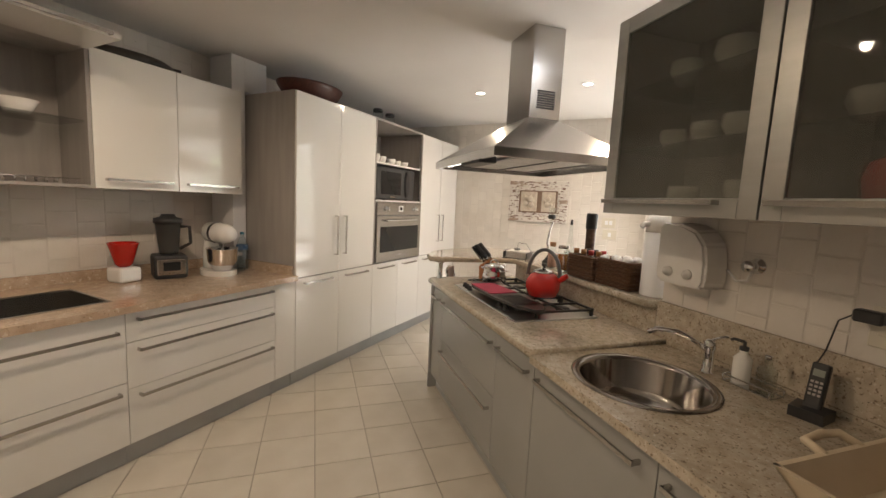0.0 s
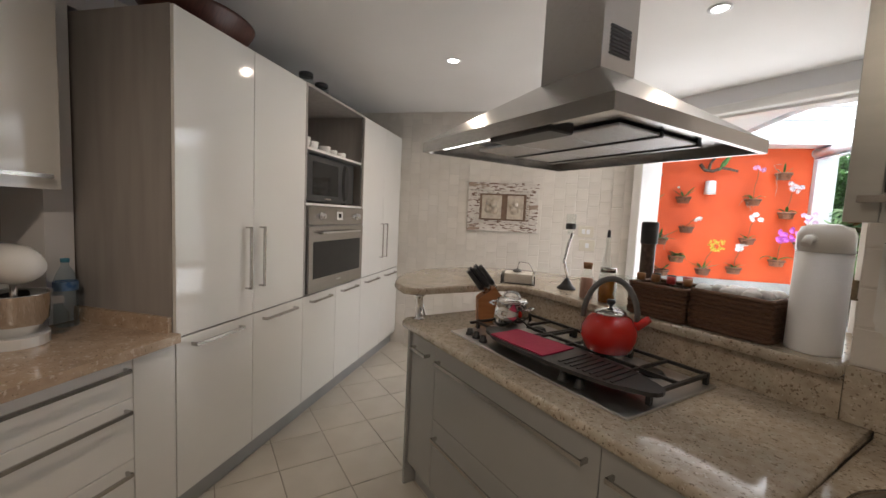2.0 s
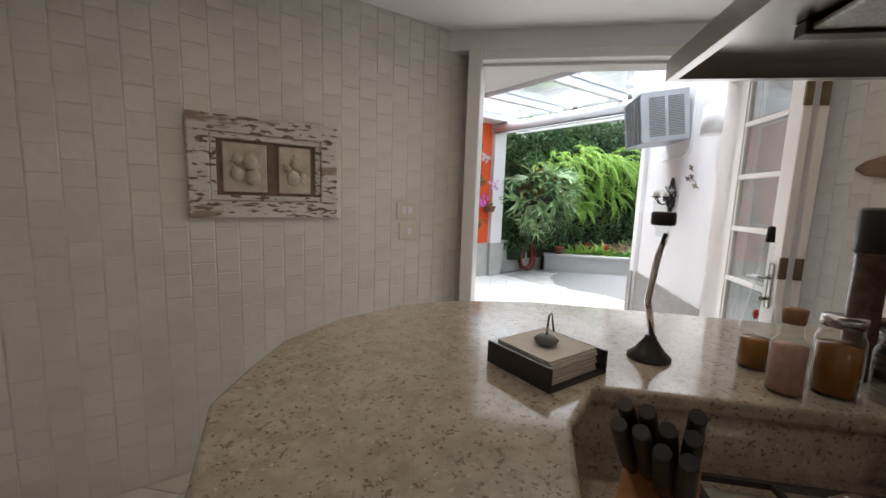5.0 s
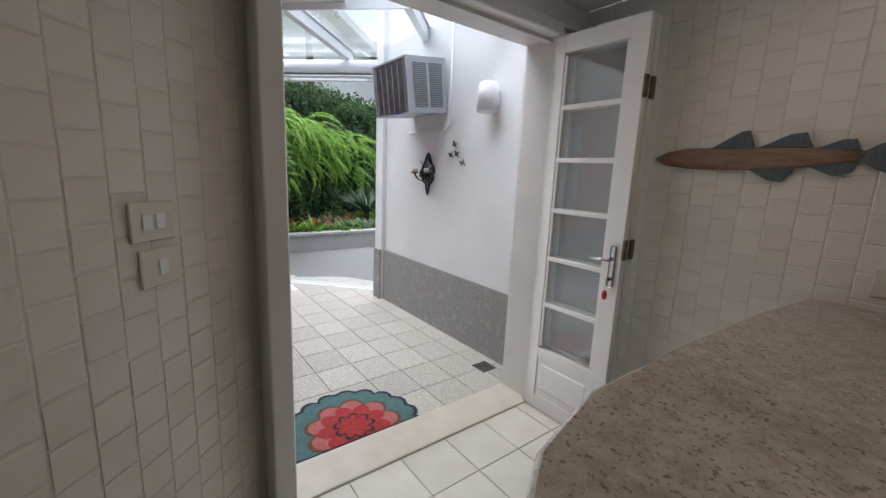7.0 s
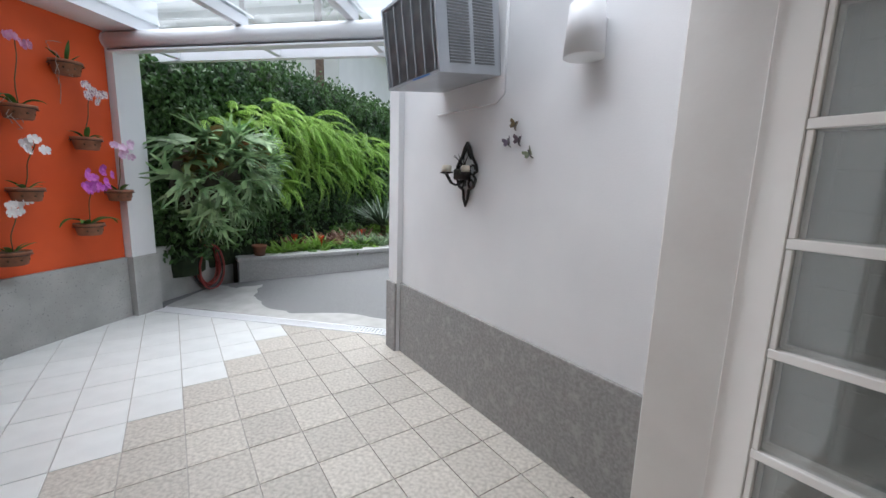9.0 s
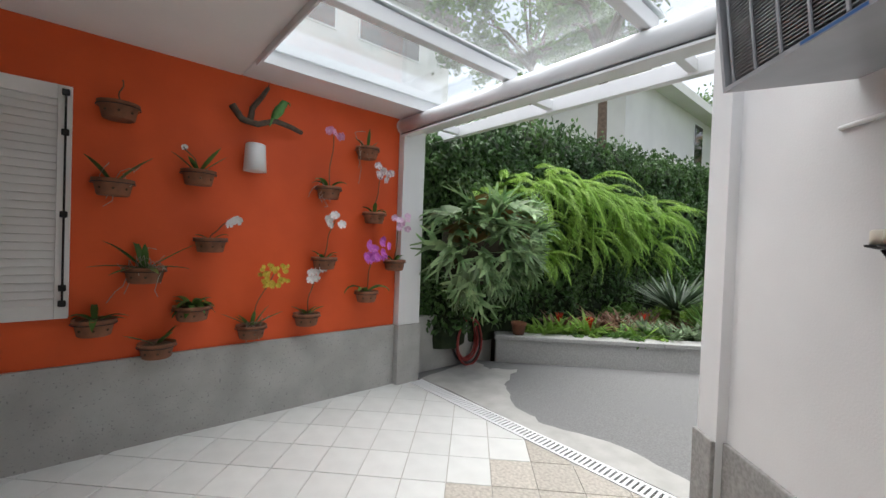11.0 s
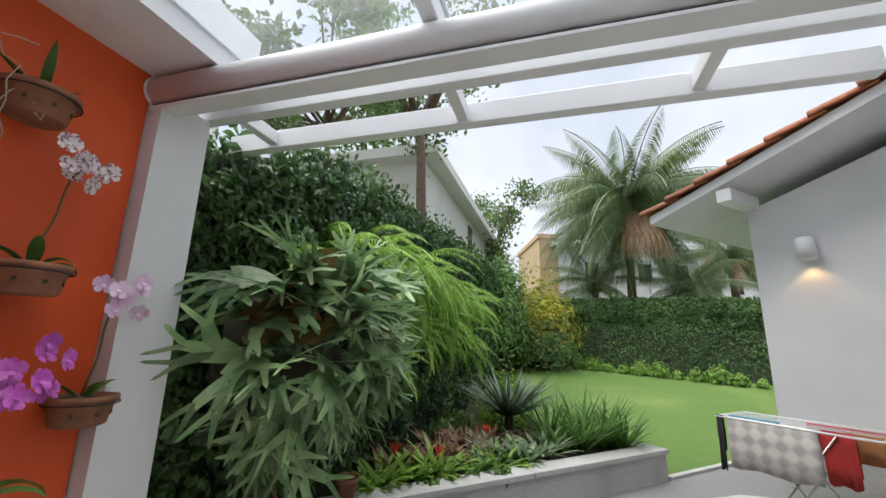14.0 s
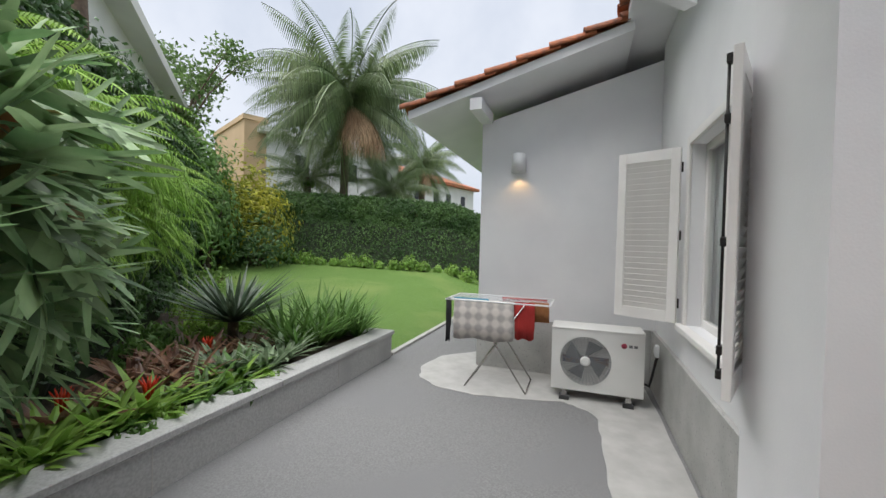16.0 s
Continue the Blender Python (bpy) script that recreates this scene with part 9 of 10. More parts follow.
stool(TURN45 @ pose(-3.42, 1.42, 0, 0, 0, 150))
stool(TURN45 @ pose(-1.90, 2.10, 0, 0, 0, 5))

# ---------------------------------------------------------------- sink side
SWN = 1.70
wf = thing("water_filter", "rounded white water filter on the tiled wall", "water filter", TURN45 @ pose(-1.36, SWN - 0.002, 1.22))
bm = bmesh.new()
prof = [(-0.135, 0.03), (-0.12, 0.0), (0.12, 0.0), (0.135, 0.03), (0.135, 0.12), (0.12, 0.20), (0.07, 0.26), (0.0, 0.285), (-0.07, 0.285), (-0.135, 0.285)]
lo = [bm.verts.new((x, 0, z)) for x, z in prof]
hi = [bm.verts.new((x * 0.94, -0.13, z * 0.95 + 0.005)) for x, z in prof]
bm.faces.new(lo[::-1])
bm.faces.new(hi)
for i in range(len(prof)):
    bm.faces.new((lo[i], lo[(i + 1) % len(prof)], hi[(i + 1) % len(prof)], hi[i]))
bmesh.ops.bevel(bm, geom=[e for e in bm.edges], offset=0.012, segments=2, affect="EDGES")
part("case", bm, CERAMIC, wf)
for x in (-0.05, 0.05):
    bm = bmesh.new()
    lathe(bm, [(0.022, 0), (0.022, 0.012), (0.012, 0.016), (0.012, 0.026), (0, 0.027)], 18, m=pose(x, -0.13, 0.06, 90, 0, 0))
    part("knob", bm, CERAMIC, wf)
vk = thing("stop_valve", "chrome stop valve on the tiled wall", "valve", TURN45 @ pose(-1.11, SWN - 0.002, 1.35))
bm = bmesh.new()
lathe(bm, [(0.032, 0), (0.032, 0.006), (0.014, 0.01), (0.014, 0.045), (0.024, 0.05), (0.022, 0.068), (0, 0.07)], 20, m=pose(0, 0, 0, 90, 0, 0))
part("body", bm, CHROME, vk)
bm = bmesh.new()
tube(bm, [(0, -0.03, -0.01), (-0.01, -0.035, -0.06), (-0.06, -0.03, -0.07), (-0.1, -0.03, -0.03)], 0.006, 8)
part("pipe", bm, CERAMIC, vk)
switch(TURN45 @ pose(-0.71, SWN - 0.003, 1.22), "white double socket on the tiled wall", 0.04, 0.13, 1, "socket")
ch = thing("phone_charger", "black plug-in charger with a thin cable", "charger", TURN45 @ pose(-0.73, SWN - 0.02, 1.25))
part("plug", one_box(-0.045, 0.03, -0.045, 0.0, -0.018, 0.022, bevel=0.006), BLACK_PLASTIC, ch)
bm = bmesh.new()
tube(bm, [(-0.045, -0.03, 0), (-0.08, -0.03, -0.03), (-0.10, -0.03, -0.14), (-0.12, -0.05, -0.22), (-0.09, -0.09, -0.30), (-0.05, -0.10, -0.335)], 0.0025, 6)
part("cable", bm, BLACK_PLASTIC, ch)
ph = thing("cordless_phone", "black cordless phone in its cradle", "telephone", TURN45 @ pose(-0.80, 1.565, ZT, 0, 0, 12))
bm = bmesh.new()
prism(bm, [(-0.045, -0.05), (0.045, -0.05), (0.05, 0.04), (-0.05, 0.04)], 0.0, 0.035)
part("cradle", bm, BLACK_PLASTIC, ph)
hs = part("handset", one_box(-0.024, 0.024, -0.014, 0.014, 0.01, 0.17, m=pose(0, 0.0, 0.012, -14, 0, 0), bevel=0.007, seg=2), BLACK_PLASTIC, ph)
part("screen", one_box(-0.015, 0.015, -0.0165, -0.0145, 0.125, 0.148, m=pose(0, 0, 0.012, -14, 0, 0)), material("lcd_grey", (0.25, 0.28, 0.25), 0.2, second=(0.22, 0.25, 0.22), scale=10), hs, "small grey screen")
for r in range(4):
    for c in range(3):
        part("key", one_box(-0.016 + c * 0.012, -0.008 + c * 0.012, -0.0165, -0.0145, 0.06 + r * 0.014, 0.068 + r * 0.014, m=pose(0, 0, 0.012, -14, 0, 0)), CARCASS, hs)
tr2 = thing("soap_tray", "small chrome wire tray by the sink", "tray", TURN45 @ pose(-1.0, 1.585, ZT))
bm = bmesh.new()
for z in (0.004, 0.03):
    tube(bm, [(-0.085, -0.04, z), (0.085, -0.04, z), (0.085, 0.04, z), (-0.085, 0.04, z), (-0.085, -0.04, z)], 0.003, 6)
for x in (-0.085, 0.085):
    for y in (-0.04, 0.04):
        tube(bm, [(x, y, 0), (x, y, 0.03)], 0.003, 6)
box(bm, -0.083, 0.083, -0.038, 0.038, 0.001, 0.004)
part("wire", bm, CHROME, tr2)
sb = thing("soap_dispenser", "white soap bottle with a black pump", "soap bottle", TURN45 @ pose(-1.045, 1.585, ZT + 0.0045), "bottles by the sink")
bm = bmesh.new()
lathe(bm, [(0.028, 0), (0.031, 0.006), (0.031, 0.10), (0.014, 0.12), (0.014, 0.13)], 20)
part("bottle", bm, CERAMIC, sb)
bm = bmesh.new()
lathe(bm, [(0.016, 0.1305), (0.016, 0.145), (0.006, 0.147), (0.006, 0.165), (0, 0.165)], 14)
tube(bm, [(0, 0, 0.163), (-0.035, -0.01, 0.165), (-0.045, -0.012, 0.158)], 0.006, 8)
part("pump", bm, BLACK_PLASTIC, sb, "black pump")
bottle("soap_bottle", "clear glass soap bottle by the sink", 0, 0, [(0.029, 0), (0.03, 0.005), (0.03, 0.09), (0.012, 0.11), (0.012, 0.13)], CLEAR, "soap bottle", [(0.013, 0.1305), (0.013, 0.145), (0, 0.146)], CHROME, None, None, "bottles by the sink").matrix_basis = TURN45 @ pose(-0.955, 1.585, ZT + 0.0045)
DUCK = material("dark_red_wood", (0.12, 0.024, 0.012), 0.4, second=(0.11, 0.032, 0.018), scale=8, stretch=(1, 1, 5), coat=0.2)
bm = bmesh.new()


def swept(bm, rows, seg=16):
    """A smooth round body through (x, z, radius) rows."""
    pts = []
    for i in range(len(rows) - 1):
        a, b, c2, d = (rows[max(0, i - 1)], rows[i], rows[i + 1], rows[min(len(rows) - 1, i + 2)])
        for k in range(5):
            u = k / 5
            pts.append([0.5 * (2 * q + (r2 - o2) * u + (2 * o2 - 5 * q + 4 * r2 - e) * u * u + (3 * q - o2 - 3 * r2 + e) * u ** 3) for o2, q, r2, e in zip(a, b, c2, d)])
    pts.append(list(rows[-1]))
    rings = []
    for i, (x, z, r) in enumerate(pts):
        q, w = pts[min(i + 1, len(pts) - 1)], pts[max(i - 1, 0)]
        d = Vector((q[0] - w[0], 0, q[1] - w[1])).normalized()
        up = Vector((-d.z, 0, d.x))
        rings.append([bm.verts.new(Vector((x, 0, z)) + (up * math.cos(h) + Vector((0, 1, 0)) * math.sin(h)) * max(r, 0.002)) for h in (math.tau * j / seg for j in range(seg))])
    for a, b in zip(rings, rings[1:]):
        for j in range(seg):
            f = bm.faces.new((a[j], a[(j + 1) % seg], b[(j + 1) % seg], b[j]))
            f.smooth = True
    bm.faces.new(rings[0][::-1])
    bm.faces.new(rings[-1])


swept(bm, [(-0.085, 0.425, 0.004), (-0.055, 0.40, 0.013), (-0.02, 0.385, 0.026), (0.02, 0.375, 0.032), (0.048, 0.34, 0.028), (0.055, 0.29, 0.026), (0.045, 0.235, 0.034), (0.02, 0.185, 0.055), (0.035, 0.125, 0.078), (0.11, 0.095, 0.085), (0.20, 0.085, 0.075), (0.29, 0.09, 0.045), (0.36, 0.105, 0.012)])
for v in bm.verts:
    v.co.z = max(v.co.z, 0.0)
solid("wooden_duck", bm, DUCK, "dark red carved wooden duck on the worktop", "ornament", m=TURN45 @ pose(-0.53, 1.585, ZT + 0.0005, 0, 0, 0))
tray = thing("serving_tray", "deep cream wooden tray with side handles", "tray", TURN45 @ pose(-0.155, 1.235, ZT + 0.0005, 0, 0, 0))
CREAM = material("cream_lacquer", (0.66, 0.56, 0.42), 0.45, second=(0.60, 0.50, 0.36), scale=5)
part("base", one_box(-0.36, 0.36, -0.20, 0.20, 0, 0.012), CREAM, tray)
def slope_side(name, a, b, outx, outy):
    bm = bmesh.new()
    (x0, y0), (x1, y1) = a, b
    k = 0.045
    t_ = 0.012
    lo = [(x0, y0), (x1, y1), (x1 - outx * t_, y1 - outy * t_), (x0 - outx * t_, y0 - outy * t_)]
    ex = 0.045
    def up(x, y, ox, oy):
        return (x + ox * k + (math.copysign(ex, x) if oy else 0), y + oy * k + (math.copysign(ex, y) if ox else 0), 0.095)
    vl = [bm.verts.new((x, y, 0.0122)) for x, y in lo]
    vh = [bm.verts.new(up(x, y, outx, outy)) for x, y in lo]
    bm.faces.new(vl[::-1])
    bm.faces.new(vh)
    for i in range(4):
        bm.faces.new((vl[i], vl[(i + 1) % 4], vh[(i + 1) % 4], vh[i]))
    return part(name, bm, CREAM, tray)


slope_side("side", (-0.36, -0.20), (0.36, -0.20), 0, -1)
slope_side("side", (-0.36, 0.20), (0.36, 0.20), 0, 1)
slope_side("side", (-0.36, -0.20), (-0.36, 0.20), -1, 0)
slope_side("side", (0.36, -0.20), (0.36, 0.20), 1, 0)
for sg in (-1, 1):
    bm = bmesh.new()
    tube(bm, [(sg * 0.40, -0.07, 0.088), (sg * 0.445, -0.065, 0.10), (sg * 0.45, 0, 0.104), (sg * 0.445, 0.065, 0.10), (sg * 0.40, 0.07, 0.088)], 0.011, 10)
    part("handle", bm, CREAM, tray)
PEEL = material("orange_peel", (0.62, 0.22, 0.02), 0.45, second=(0.55, 0.17, 0.015), scale=14, bump=0.25, bump_scale=120)
for x, y, r in ((-0.11, 0.08, 0.062), (-0.01, 0.03, 0.06), (0.0, 0.14, 0.055)):
    bm = bmesh.new()
    lathe(bm, [(0, -0.82 * r), (0.4 * r, -0.78 * r), (0.85 * r, -0.4 * r), (r, 0), (0.85 * r, 0.45 * r), (0.4 * r, 0.75 * r), (0.12 * r, 0.74 * r), (0, 0.70 * r)], 22)
    solid("orange_fruit", bm, PEEL, "ripe orange lying in the cream tray", "fruit", "oranges in the tray", m=TURN45 @ pose(-0.155, 1.235, ZT + 0.0135, 0, 0, 0) @ pose(x, y, 0.82 * r))

# ---------------------------------------------------------------- appliances on the long worktop
wc = thing("coffee_maker", "small red and white filter coffee maker", "coffee maker", pose(-3.06, 1.36, CT + 0.0005, 0, 0, 10))
bm = bmesh.new()
box(bm, -0.07, 0.07, -0.07, 0.07, 0, 0.10, bevel=0.02, seg=3)
part("base", bm, CERAMIC, wc)
bm = bmesh.new()
lathe(bm, [(0.035, 0.101), (0.05, 0.12), (0.085, 0.25), (0.088, 0.26), (0.08, 0.26), (0.045, 0.125), (0, 0.12)], 24)
part("filter_cone", bm, RED_ENAMEL, wc, "red filter cone")
bl = thing("blender", "black and steel jug blender", "blender", pose(-3.02, 1.62, CT + 0.0005, 0, 0, 90 - 20))
bm = bmesh.new()
vs = box(bm, -0.10, 0.10, -0.10, 0.10, 0, 0.165, bevel=0.018, seg=2)
part("motor_base", bm, BLACK_PLASTIC, bl)
part("control_panel", one_box(-0.085, 0.085, -0.112, -0.101, 0.03, 0.14, bevel=0.006), STEEL, bl, "steel control panel")
part("panel_screen", one_box(-0.05, 0.05, -0.1145, -0.1122, 0.06, 0.12), DARK_GLASS, bl)
bm = bmesh.new()
lathe(bm, [(0.055, 0.166), (0.06, 0.19), (0.078, 0.38), (0.08, 0.385)], 24)
part("jug", bm, clear_glass("smoked_jug", (0.45, 0.45, 0.45), 0.05, 0.2, (0.1, 0.1, 0.1)), bl, "smoked jug")
bm = bmesh.new()
lathe(bm, [(0.088, 0.386), (0.088, 0.42), (0.05, 0.43), (0.04, 0.45), (0, 0.451)], 24)
part("lid", bm, BLACK_PLASTIC, bl)
bm = bmesh.new()
tube(bm, [(0.07, 0, 0.36), (0.13, 0, 0.36), (0.135, 0, 0.24), (0.065, 0, 0.2)], 0.012, 8)
part("handle", bm, BLACK_PLASTIC, bl)
mx = thing("stand_mixer", "cream stand mixer with a steel bowl", "stand mixer", pose(-2.88, 1.90, CT + 0.0005, 0, 0, 175))
bm = bmesh.new()
prism(bm, [(0.17 * math.cos(a) if math.cos(a) > 0 else 0.15 * math.cos(a), 0.115 * math.sin(a)) for a in (math.tau * k / 28 for k in range(28))], 0, 0.04)
part("foot", bm, CERAMIC, mx)
bm = bmesh.new()
tube(bm, [(0.11, 0, 0.035), (0.12, 0, 0.14), (0.10, 0, 0.25)], 0.055, 14, taper=0.05)
part("column", bm, CERAMIC, mx)
bm = bmesh.new()
lathe(bm, [(0, -0.17), (0.05, -0.165), (0.075, -0.1), (0.08, 0.0), (0.075, 0.1), (0.05, 0.16), (0, 0.17)], 20, m=pose(0.0, 0, 0.315, 0, 90, 0))
part("head", bm, CERAMIC, mx, "rounded cream head")
bm = bmesh.new()
lathe(bm, [(0.0812, -0.015), (0.0815, 0.015)], 20, m=pose(0.0, 0, 0.315, 0, 90, 0), cap=False)
part("band", bm, BLACK_PLASTIC, mx, "dark trim band")
bm = bmesh.new()
lathe(bm, [(0.05, 0.041), (0.06, 0.045), (0.098, 0.10), (0.108, 0.2), (0.112, 0.205), (0.105, 0.2), (0.09, 0.1), (0, 0.06)], 28, centre=(-0.05, 0))
part("bowl", bm, CHROME, mx, "polished steel bowl")
bm = bmesh.new()
tube(bm, [(-0.05, 0, 0.25), (-0.05, 0, 0.12)], 0.012, 8)
part("beater", bm, STEEL, mx)
wb = thing("water_bottle", "clear plastic water bottle with a blue label", "bottle", pose(-2.93, 2.135, CT + 0.0005), "bottles on the worktop")
bm = bmesh.new()
lathe(bm, [(0.042, 0), (0.044, 0.008), (0.044, 0.07), (0.042, 0.075), (0.044, 0.08), (0.044, 0.20), (0.03, 0.245), (0.014, 0.275), (0.014, 0.29)], 24)
part("bottle", bm, clear_glass("pet_plastic", (0.86, 0.92, 0.95), 0.03, 0.06, (0.6, 0.7, 0.75)), wb)
bm = bmesh.new()
lathe(bm, [(0.0448, 0.165), (0.0448, 0.205)], 24, cap=False)
part("paper_label", bm, material("blue_label", (0.04, 0.13, 0.35), 0.5, second=(0.2, 0.32, 0.5), scale=40), wb, "blue label")
bm = bmesh.new()
lathe(bm, [(0.016, 0.2905), (0.016, 0.308), (0, 0.308)], 14)
part("cap", bm, CLOTH_BLUE, wb, "blue cap")
sp = thing("spray_bottle", "white trigger spray bottle", "bottle", pose(-2.86, 2.06, CT + 0.0005, 0, 0, 60), "bottles on the worktop")
bm = bmesh.new()
lathe(bm, [(0.032, 0), (0.034, 0.006), (0.034, 0.08), (0.015, 0.11), (0.014, 0.125)], 20)
part("bottle", bm, CLEAR, sp)
bm = bmesh.new()
box(bm, -0.05, 0.02, -0.012, 0.012, 0.126, 0.158, bevel=0.005)
tube(bm, [(-0.03, 0, 0.128), (-0.042, 0, 0.09)], 0.005, 6)
part("trigger_head", bm, CERAMIC, sp, "white and red trigger head")

# ---------------------------------------------------------------- tiles, last
def clip_convexly(cell, planes):
    """Cuts a cell by half-planes (a, b, c): keeps a*x + b*y <= c."""
    pts = cell
    for a, b, c in planes:
        out = []
        for i in range(len(pts)):
            p, q = pts[i - 1], pts[i]
            dp, dq = a * p[0] + b * p[1] - c, a * q[0] + b * q[1] - c
            if (dp <= 0) != (dq <= 0):
                k = dp / (dp - dq)
                out.append((p[0] + (q[0] - p[0]) * k, p[1] + (q[1] - p[1]) * k))
            if dq <= 0:
                out.append(q)
        pts = out
        if len(pts) < 3:
            return []
    return pts


def area(pts):
    return 0.5 * sum(pts[i - 1][0] * pts[i][1] - pts[i][0] * pts[i - 1][1] for i in range(len(pts)))


R2 = math.sqrt(0.5)
full_meshes = {}
def floor_tile(parent, s0, s1, n0, n1, planes, mat, key, z0, z1, gap=0.004):
    """A tile in the diagonal grid, cut by the planes where the floor ends."""
    cell = [(s0 + gap / 2, n0 + gap / 2), (s1 - gap / 2, n0 + gap / 2), (s1 - gap / 2, n1 - gap / 2), (s0 + gap / 2, n1 - gap / 2)]
    cut = clip_convexly(cell, planes)
    if len(cut) < 3 or area(cut) < 0.0012:
        return
    whole = abs(area(cut) - area(cell)) < 1e-7
    cx, cy = (s0 + s1) / 2, (n0 + n1) / 2
    if whole and key in full_meshes:
        me = full_meshes[key]
    else:
        bm = bmesh.new()
        loc = [(x - cx, y - cy) for x, y in cut]
        c = (sum(p[0] for p in loc) / len(loc), sum(p[1] for p in loc) / len(loc))
        lo = [bm.verts.new((x, y, z0)) for x, y in loc]
        mid = [bm.verts.new((x, y, z1 - 0.0015)) for x, y in loc]
        hi = [bm.verts.new((c[0] + (x - c[0]) * 0.985, c[1] + (y - c[1]) * 0.985, z1)) for x, y in loc]
        bm.faces.new(hi)
        for a, b in ((lo, mid), (mid, hi)):
            for i in range(len(loc)):
                j = (i + 1) % len(loc)
                bm.faces.new((a[i], a[j], b[j], b[i]))
        me = mesh_of("tile", bm, mat)
        if whole:
            full_meshes[key] = me
    o = new("tile", me)
    o.matrix_basis = TURN45 @ pose(cx, cy, random.uniform(-0.0004, 0.0004))
    o.parent = parent


# kitchen floor: inside walls and clear of the cabinets' hidden feet
# half-planes in (s, n): x >= -2.49, y <= 5.1, n <= sill, plus s <= wall
kit = [(-R2, -R2, 2.49), (-R2, R2, KY), (0, 1, DOOR_N0 + 0.028), (1, 0, WALL_S)]
for i in range(-20, 12):
    for j in range(-8, 13):
        s0, n0 = -3.17 + 0.31 * i, 0.339 + 0.322 * j
        cy = (n0 + 0.16 - s0 - 0.155) * R2
        if cy < -1.4:
            continue
        if n0 > 1.9:
            floor_tile(floor_kitchen, s0, s0 + 0.31, n0, n0 + 0.322, kit, FLOOR_TILE, "kitchen", -0.005, 0.0, 0.005)
        elif n0 < 1.0 or s0 < -3.4:
            floor_tile(floor_kitchen, s0, s0 + 0.31, n0, n0 + 0.322, [(-R2, -R2, 2.49), (-R2, R2, KY), (R2, R2, 2.3)], FLOOR_TILE, "kitchen", -0.005, 0.0, 0.005)
# terrace floor: white tiles towards the orange wall, beige ones by the house, stepped where they meet
ter = [(1, 0, WALL_S - 0.02), (R2, R2, 3.53), (-R2, R2, 8.47), (0, -1, -(DOOR_N1 + 0.002))]
for i in range(-22, 4):
    for j in range(-12, 16):
        s0, n0 = -2.335 + 0.293 * i, 6.999 + 0.322 * j
        x, y = (s0 + n0 + 0.3) * R2, (n0 - s0) * R2
        if x < -1.2 or (x < 0.3 and y < 5.45):
            continue
        k = -1 - i
        white = n0 > 6.999 - 0.322 * k - 0.01
        floor_tile(floor_terrace, s0, s0 + 0.293, n0, n0 + 0.322, ter + ([(R2, -R2, -5.43)] if x < 0.25 else []), WHITE_TILE if white else BEIGE_TILE, ("white" if white else "beige"), -0.007, 0.0, 0.006)

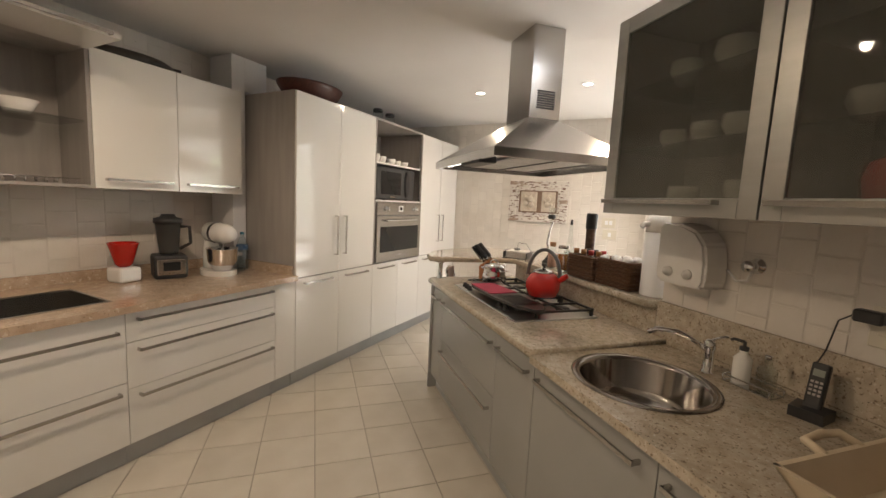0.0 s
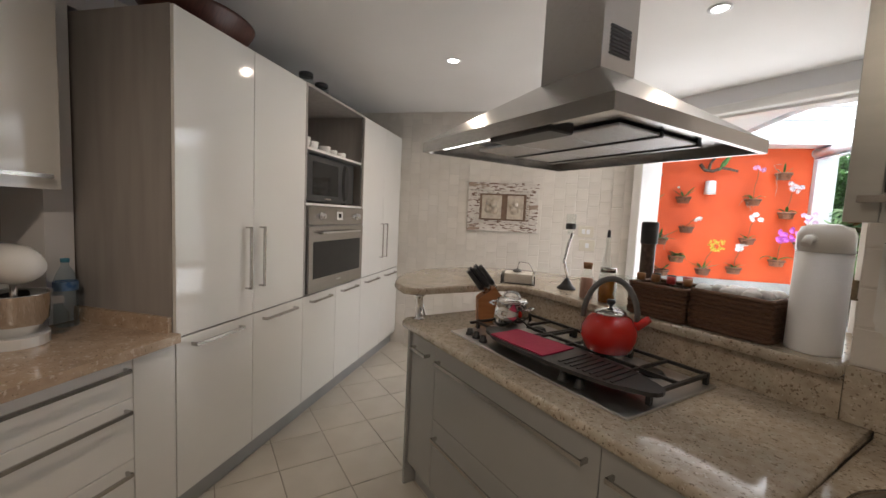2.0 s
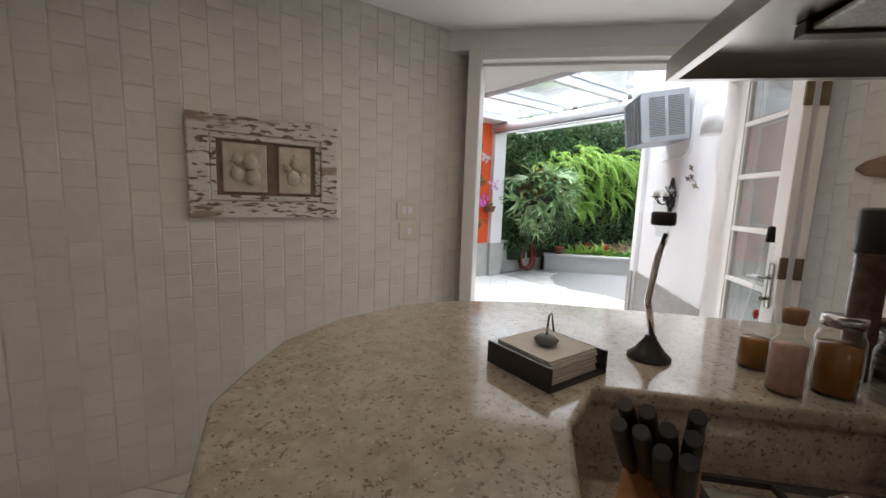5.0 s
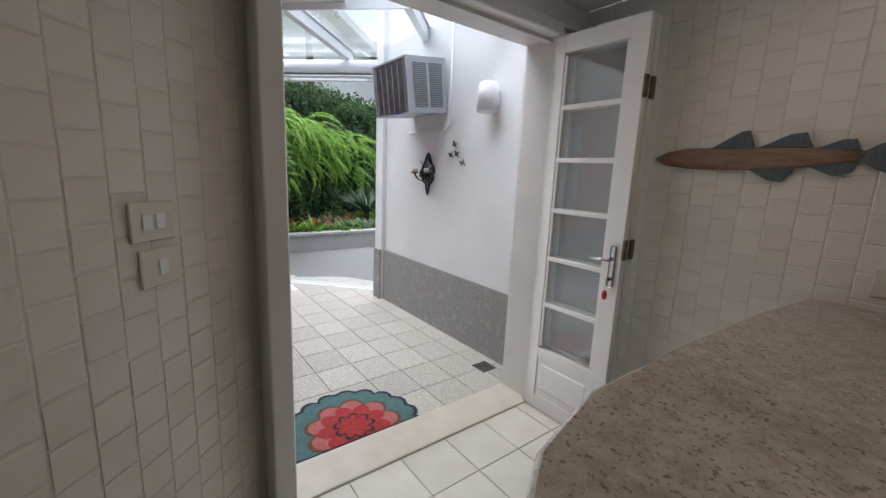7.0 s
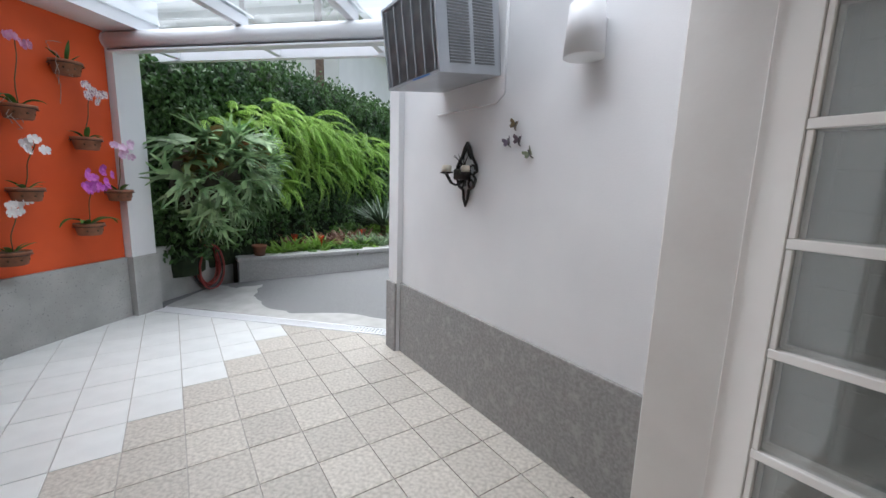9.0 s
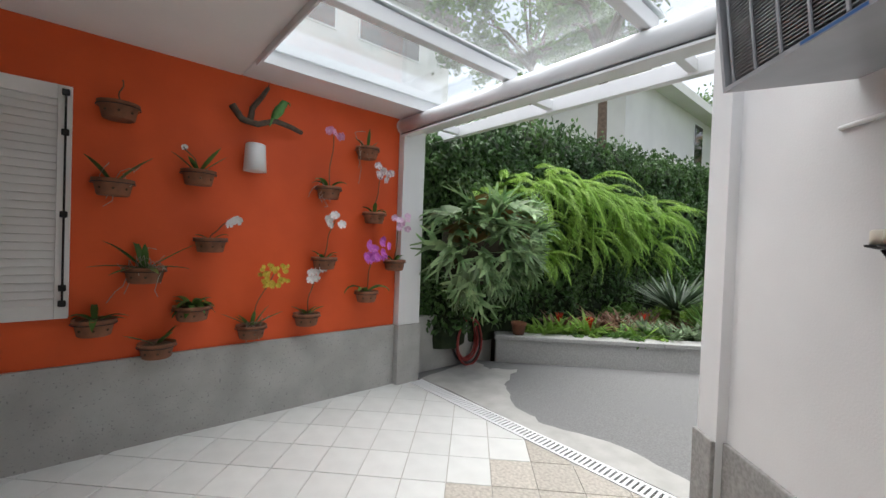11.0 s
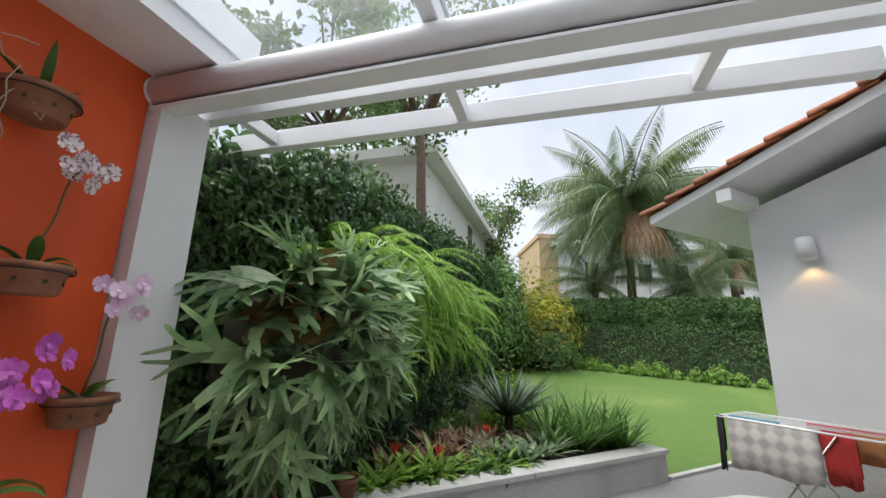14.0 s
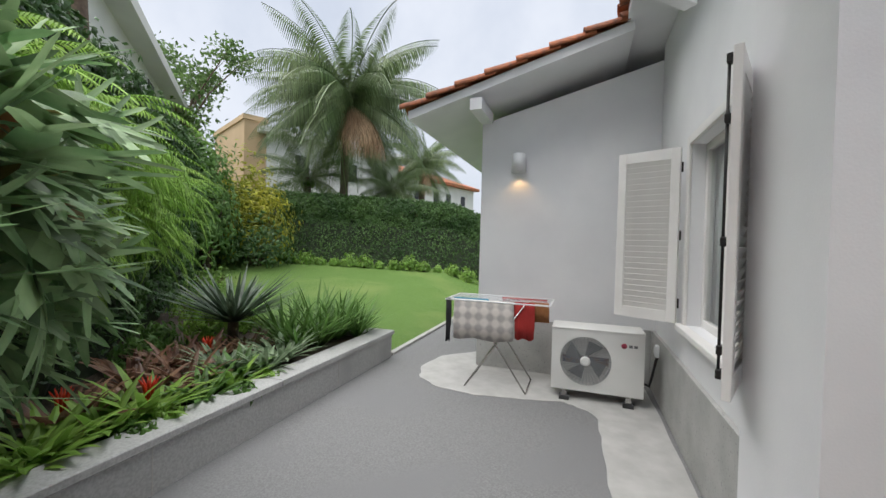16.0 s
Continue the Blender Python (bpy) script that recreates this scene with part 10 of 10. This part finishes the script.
# wall tiles: handmade, slightly proud and uneven, in columns whose joints do not meet
def wall_tiles(parent, m, w, h, tw, th, near, skip=None, seed=1):
    """Tiles on a wall whose face is the plane y = 0 of m, towards -y. near: the stretch (x0, x1, z0, z1) built tile by tile."""
    rng = random.Random(seed)
    variants = []
    for v in range(6):
        bm = bmesh.new()
        g = 0.0016
        jit = [rng.uniform(-0.0009, 0.0009) for _ in range(8)]
        pts = [(g + jit[0], g + jit[1]), (tw - g + jit[2], g + jit[3]), (tw - g + jit[4], th - g + jit[5]), (g + jit[6], th - g + jit[7])]
        d = [rng.uniform(0.010, 0.0135) for _ in range(4)]
        lo = [bm.verts.new((x, 0.012, z)) for x, z in pts]
        mid = [bm.verts.new((x, 0.012 - dd + 0.0025, z)) for (x, z), dd in zip(pts, d)]
        cx, cz = tw / 2, th / 2
        hi = [bm.verts.new((cx + (x - cx) * 0.93, 0.012 - dd, cz + (z - cz) * 0.93)) for (x, z), dd in zip(pts, d)]
        bm.faces.new(hi)
        for a, b in ((lo, mid), (mid, hi)):
            for i in range(4):
                bm.faces.new((a[i], a[(i + 1) % 4], b[(i + 1) % 4], b[i]))
        variants.append(mesh_of("wall_tile", bm, WALL_TILE))
    V, F = [], []
    made = 0
    for i in range(int(w / tw + 1e-6) + 1):
        off = (0.5 * th if i % 2 else 0) + rng.uniform(-0.12, 0.12) * th
        for j in range(-1, int(h / th) + 2):
            x, z = i * tw, j * th + off
            x1, z1 = min(w, x + tw), min(h, z + th)
            x0, z0 = x, max(0, z)
            if x1 - x0 < 0.012 or z1 - z0 < 0.012 or (skip and skip(x0, x1, z0, z1)):
                continue
            whole = x1 - x0 > tw - 1e-4 and z1 - z0 > th - 1e-4
            if whole and near[0] <= x0 <= near[1] and near[2] <= z0 <= near[3] and made < 300:
                o = new("wall_tile", variants[rng.randrange(6)])
                o.matrix_basis = m @ pose(x, rng.uniform(-0.0008, 0.0008), z)
                o.parent = parent
                made += 1
            else:
                k = len(V)
                g = 0.0016
                y = -rng.uniform(0.0, 0.0012)
                for a, b in ((x0 + g, z0 + g), (x1 - g, z0 + g), (x1 - g, z1 - g), (x0 + g, z1 - g)):
                    V.append(tuple(m @ Vector((a, 0.0119, b))))
                for a, b in ((x0 + g, z0 + g), (x1 - g, z0 + g), (x1 - g, z1 - g), (x0 + g, z1 - g)):
                    V.append(tuple(m @ Vector((a + (0.003 if a < (x0 + x1) / 2 else -0.003), y + rng.uniform(0, 0.0015), b + (0.003 if b < (z0 + z1) / 2 else -0.003)))))
                F.append((k + 4, k + 5, k + 6, k + 7))
                for u in range(4):
                    F.append((k + u, k + (u + 1) % 4, k + 4 + (u + 1) % 4, k + 4 + u))
    me = bpy.data.meshes.new("tile_field")
    me.from_pydata(V, [], F)
    me.materials.append(WALL_TILE_FIELD)
    o = new("tile_field", me)
    o.parent = parent
    tagged(o, "joined cream tiles", kind="stuff")


WALL_TILE_FIELD = material("wall_tile_glaze_field", (0.70, 0.665, 0.62), 0.34, second=(0.64, 0.60, 0.55), scale=5, vary=0.045, island=True, bump=0.25, bump_scale=22, spots=[(60, 0.765, 0.78, (0.10, 0.07, 0.05))])
TW, TH = 0.112, 0.118
# tiled wall with the picture: from the tall units to the door frame
wall_tiles(wall_north, pose(KX + 0.001, KY, 0), 0.20 - KX, CEIL, TW, TH, (0.6, 2.55, 0.9, 2.2), seed=1)
# wall with the fish; its face looks along -s
wall_tiles(wall_fish, TURN45 @ pose(WALL_S, DOOR_N1 - 0.02, 0, 0, 0, -90), DOOR_N1 - 0.02 - 1.70, CEIL, TW, TH, (0.3, 2.1, 0.3, 2.2), seed=2)
# wall above the sink, above the granite upstand
wall_tiles(wall_sink, TURN45 @ pose(WALL_S, SWN, 1.101), 2.4, CEIL - 1.101, 0.125, 0.125, (0.0, 1.6, 0.0, 0.45), seed=3)
# wall behind the long worktop
wall_tiles(wall_west, pose(WALL_X, -0.9, CT + 0.072, 0, 0, 90), 3.0, CEIL - CT - 0.072, 0.15, 0.15, (0.9, 3.0, 0.0, 0.55), seed=4)
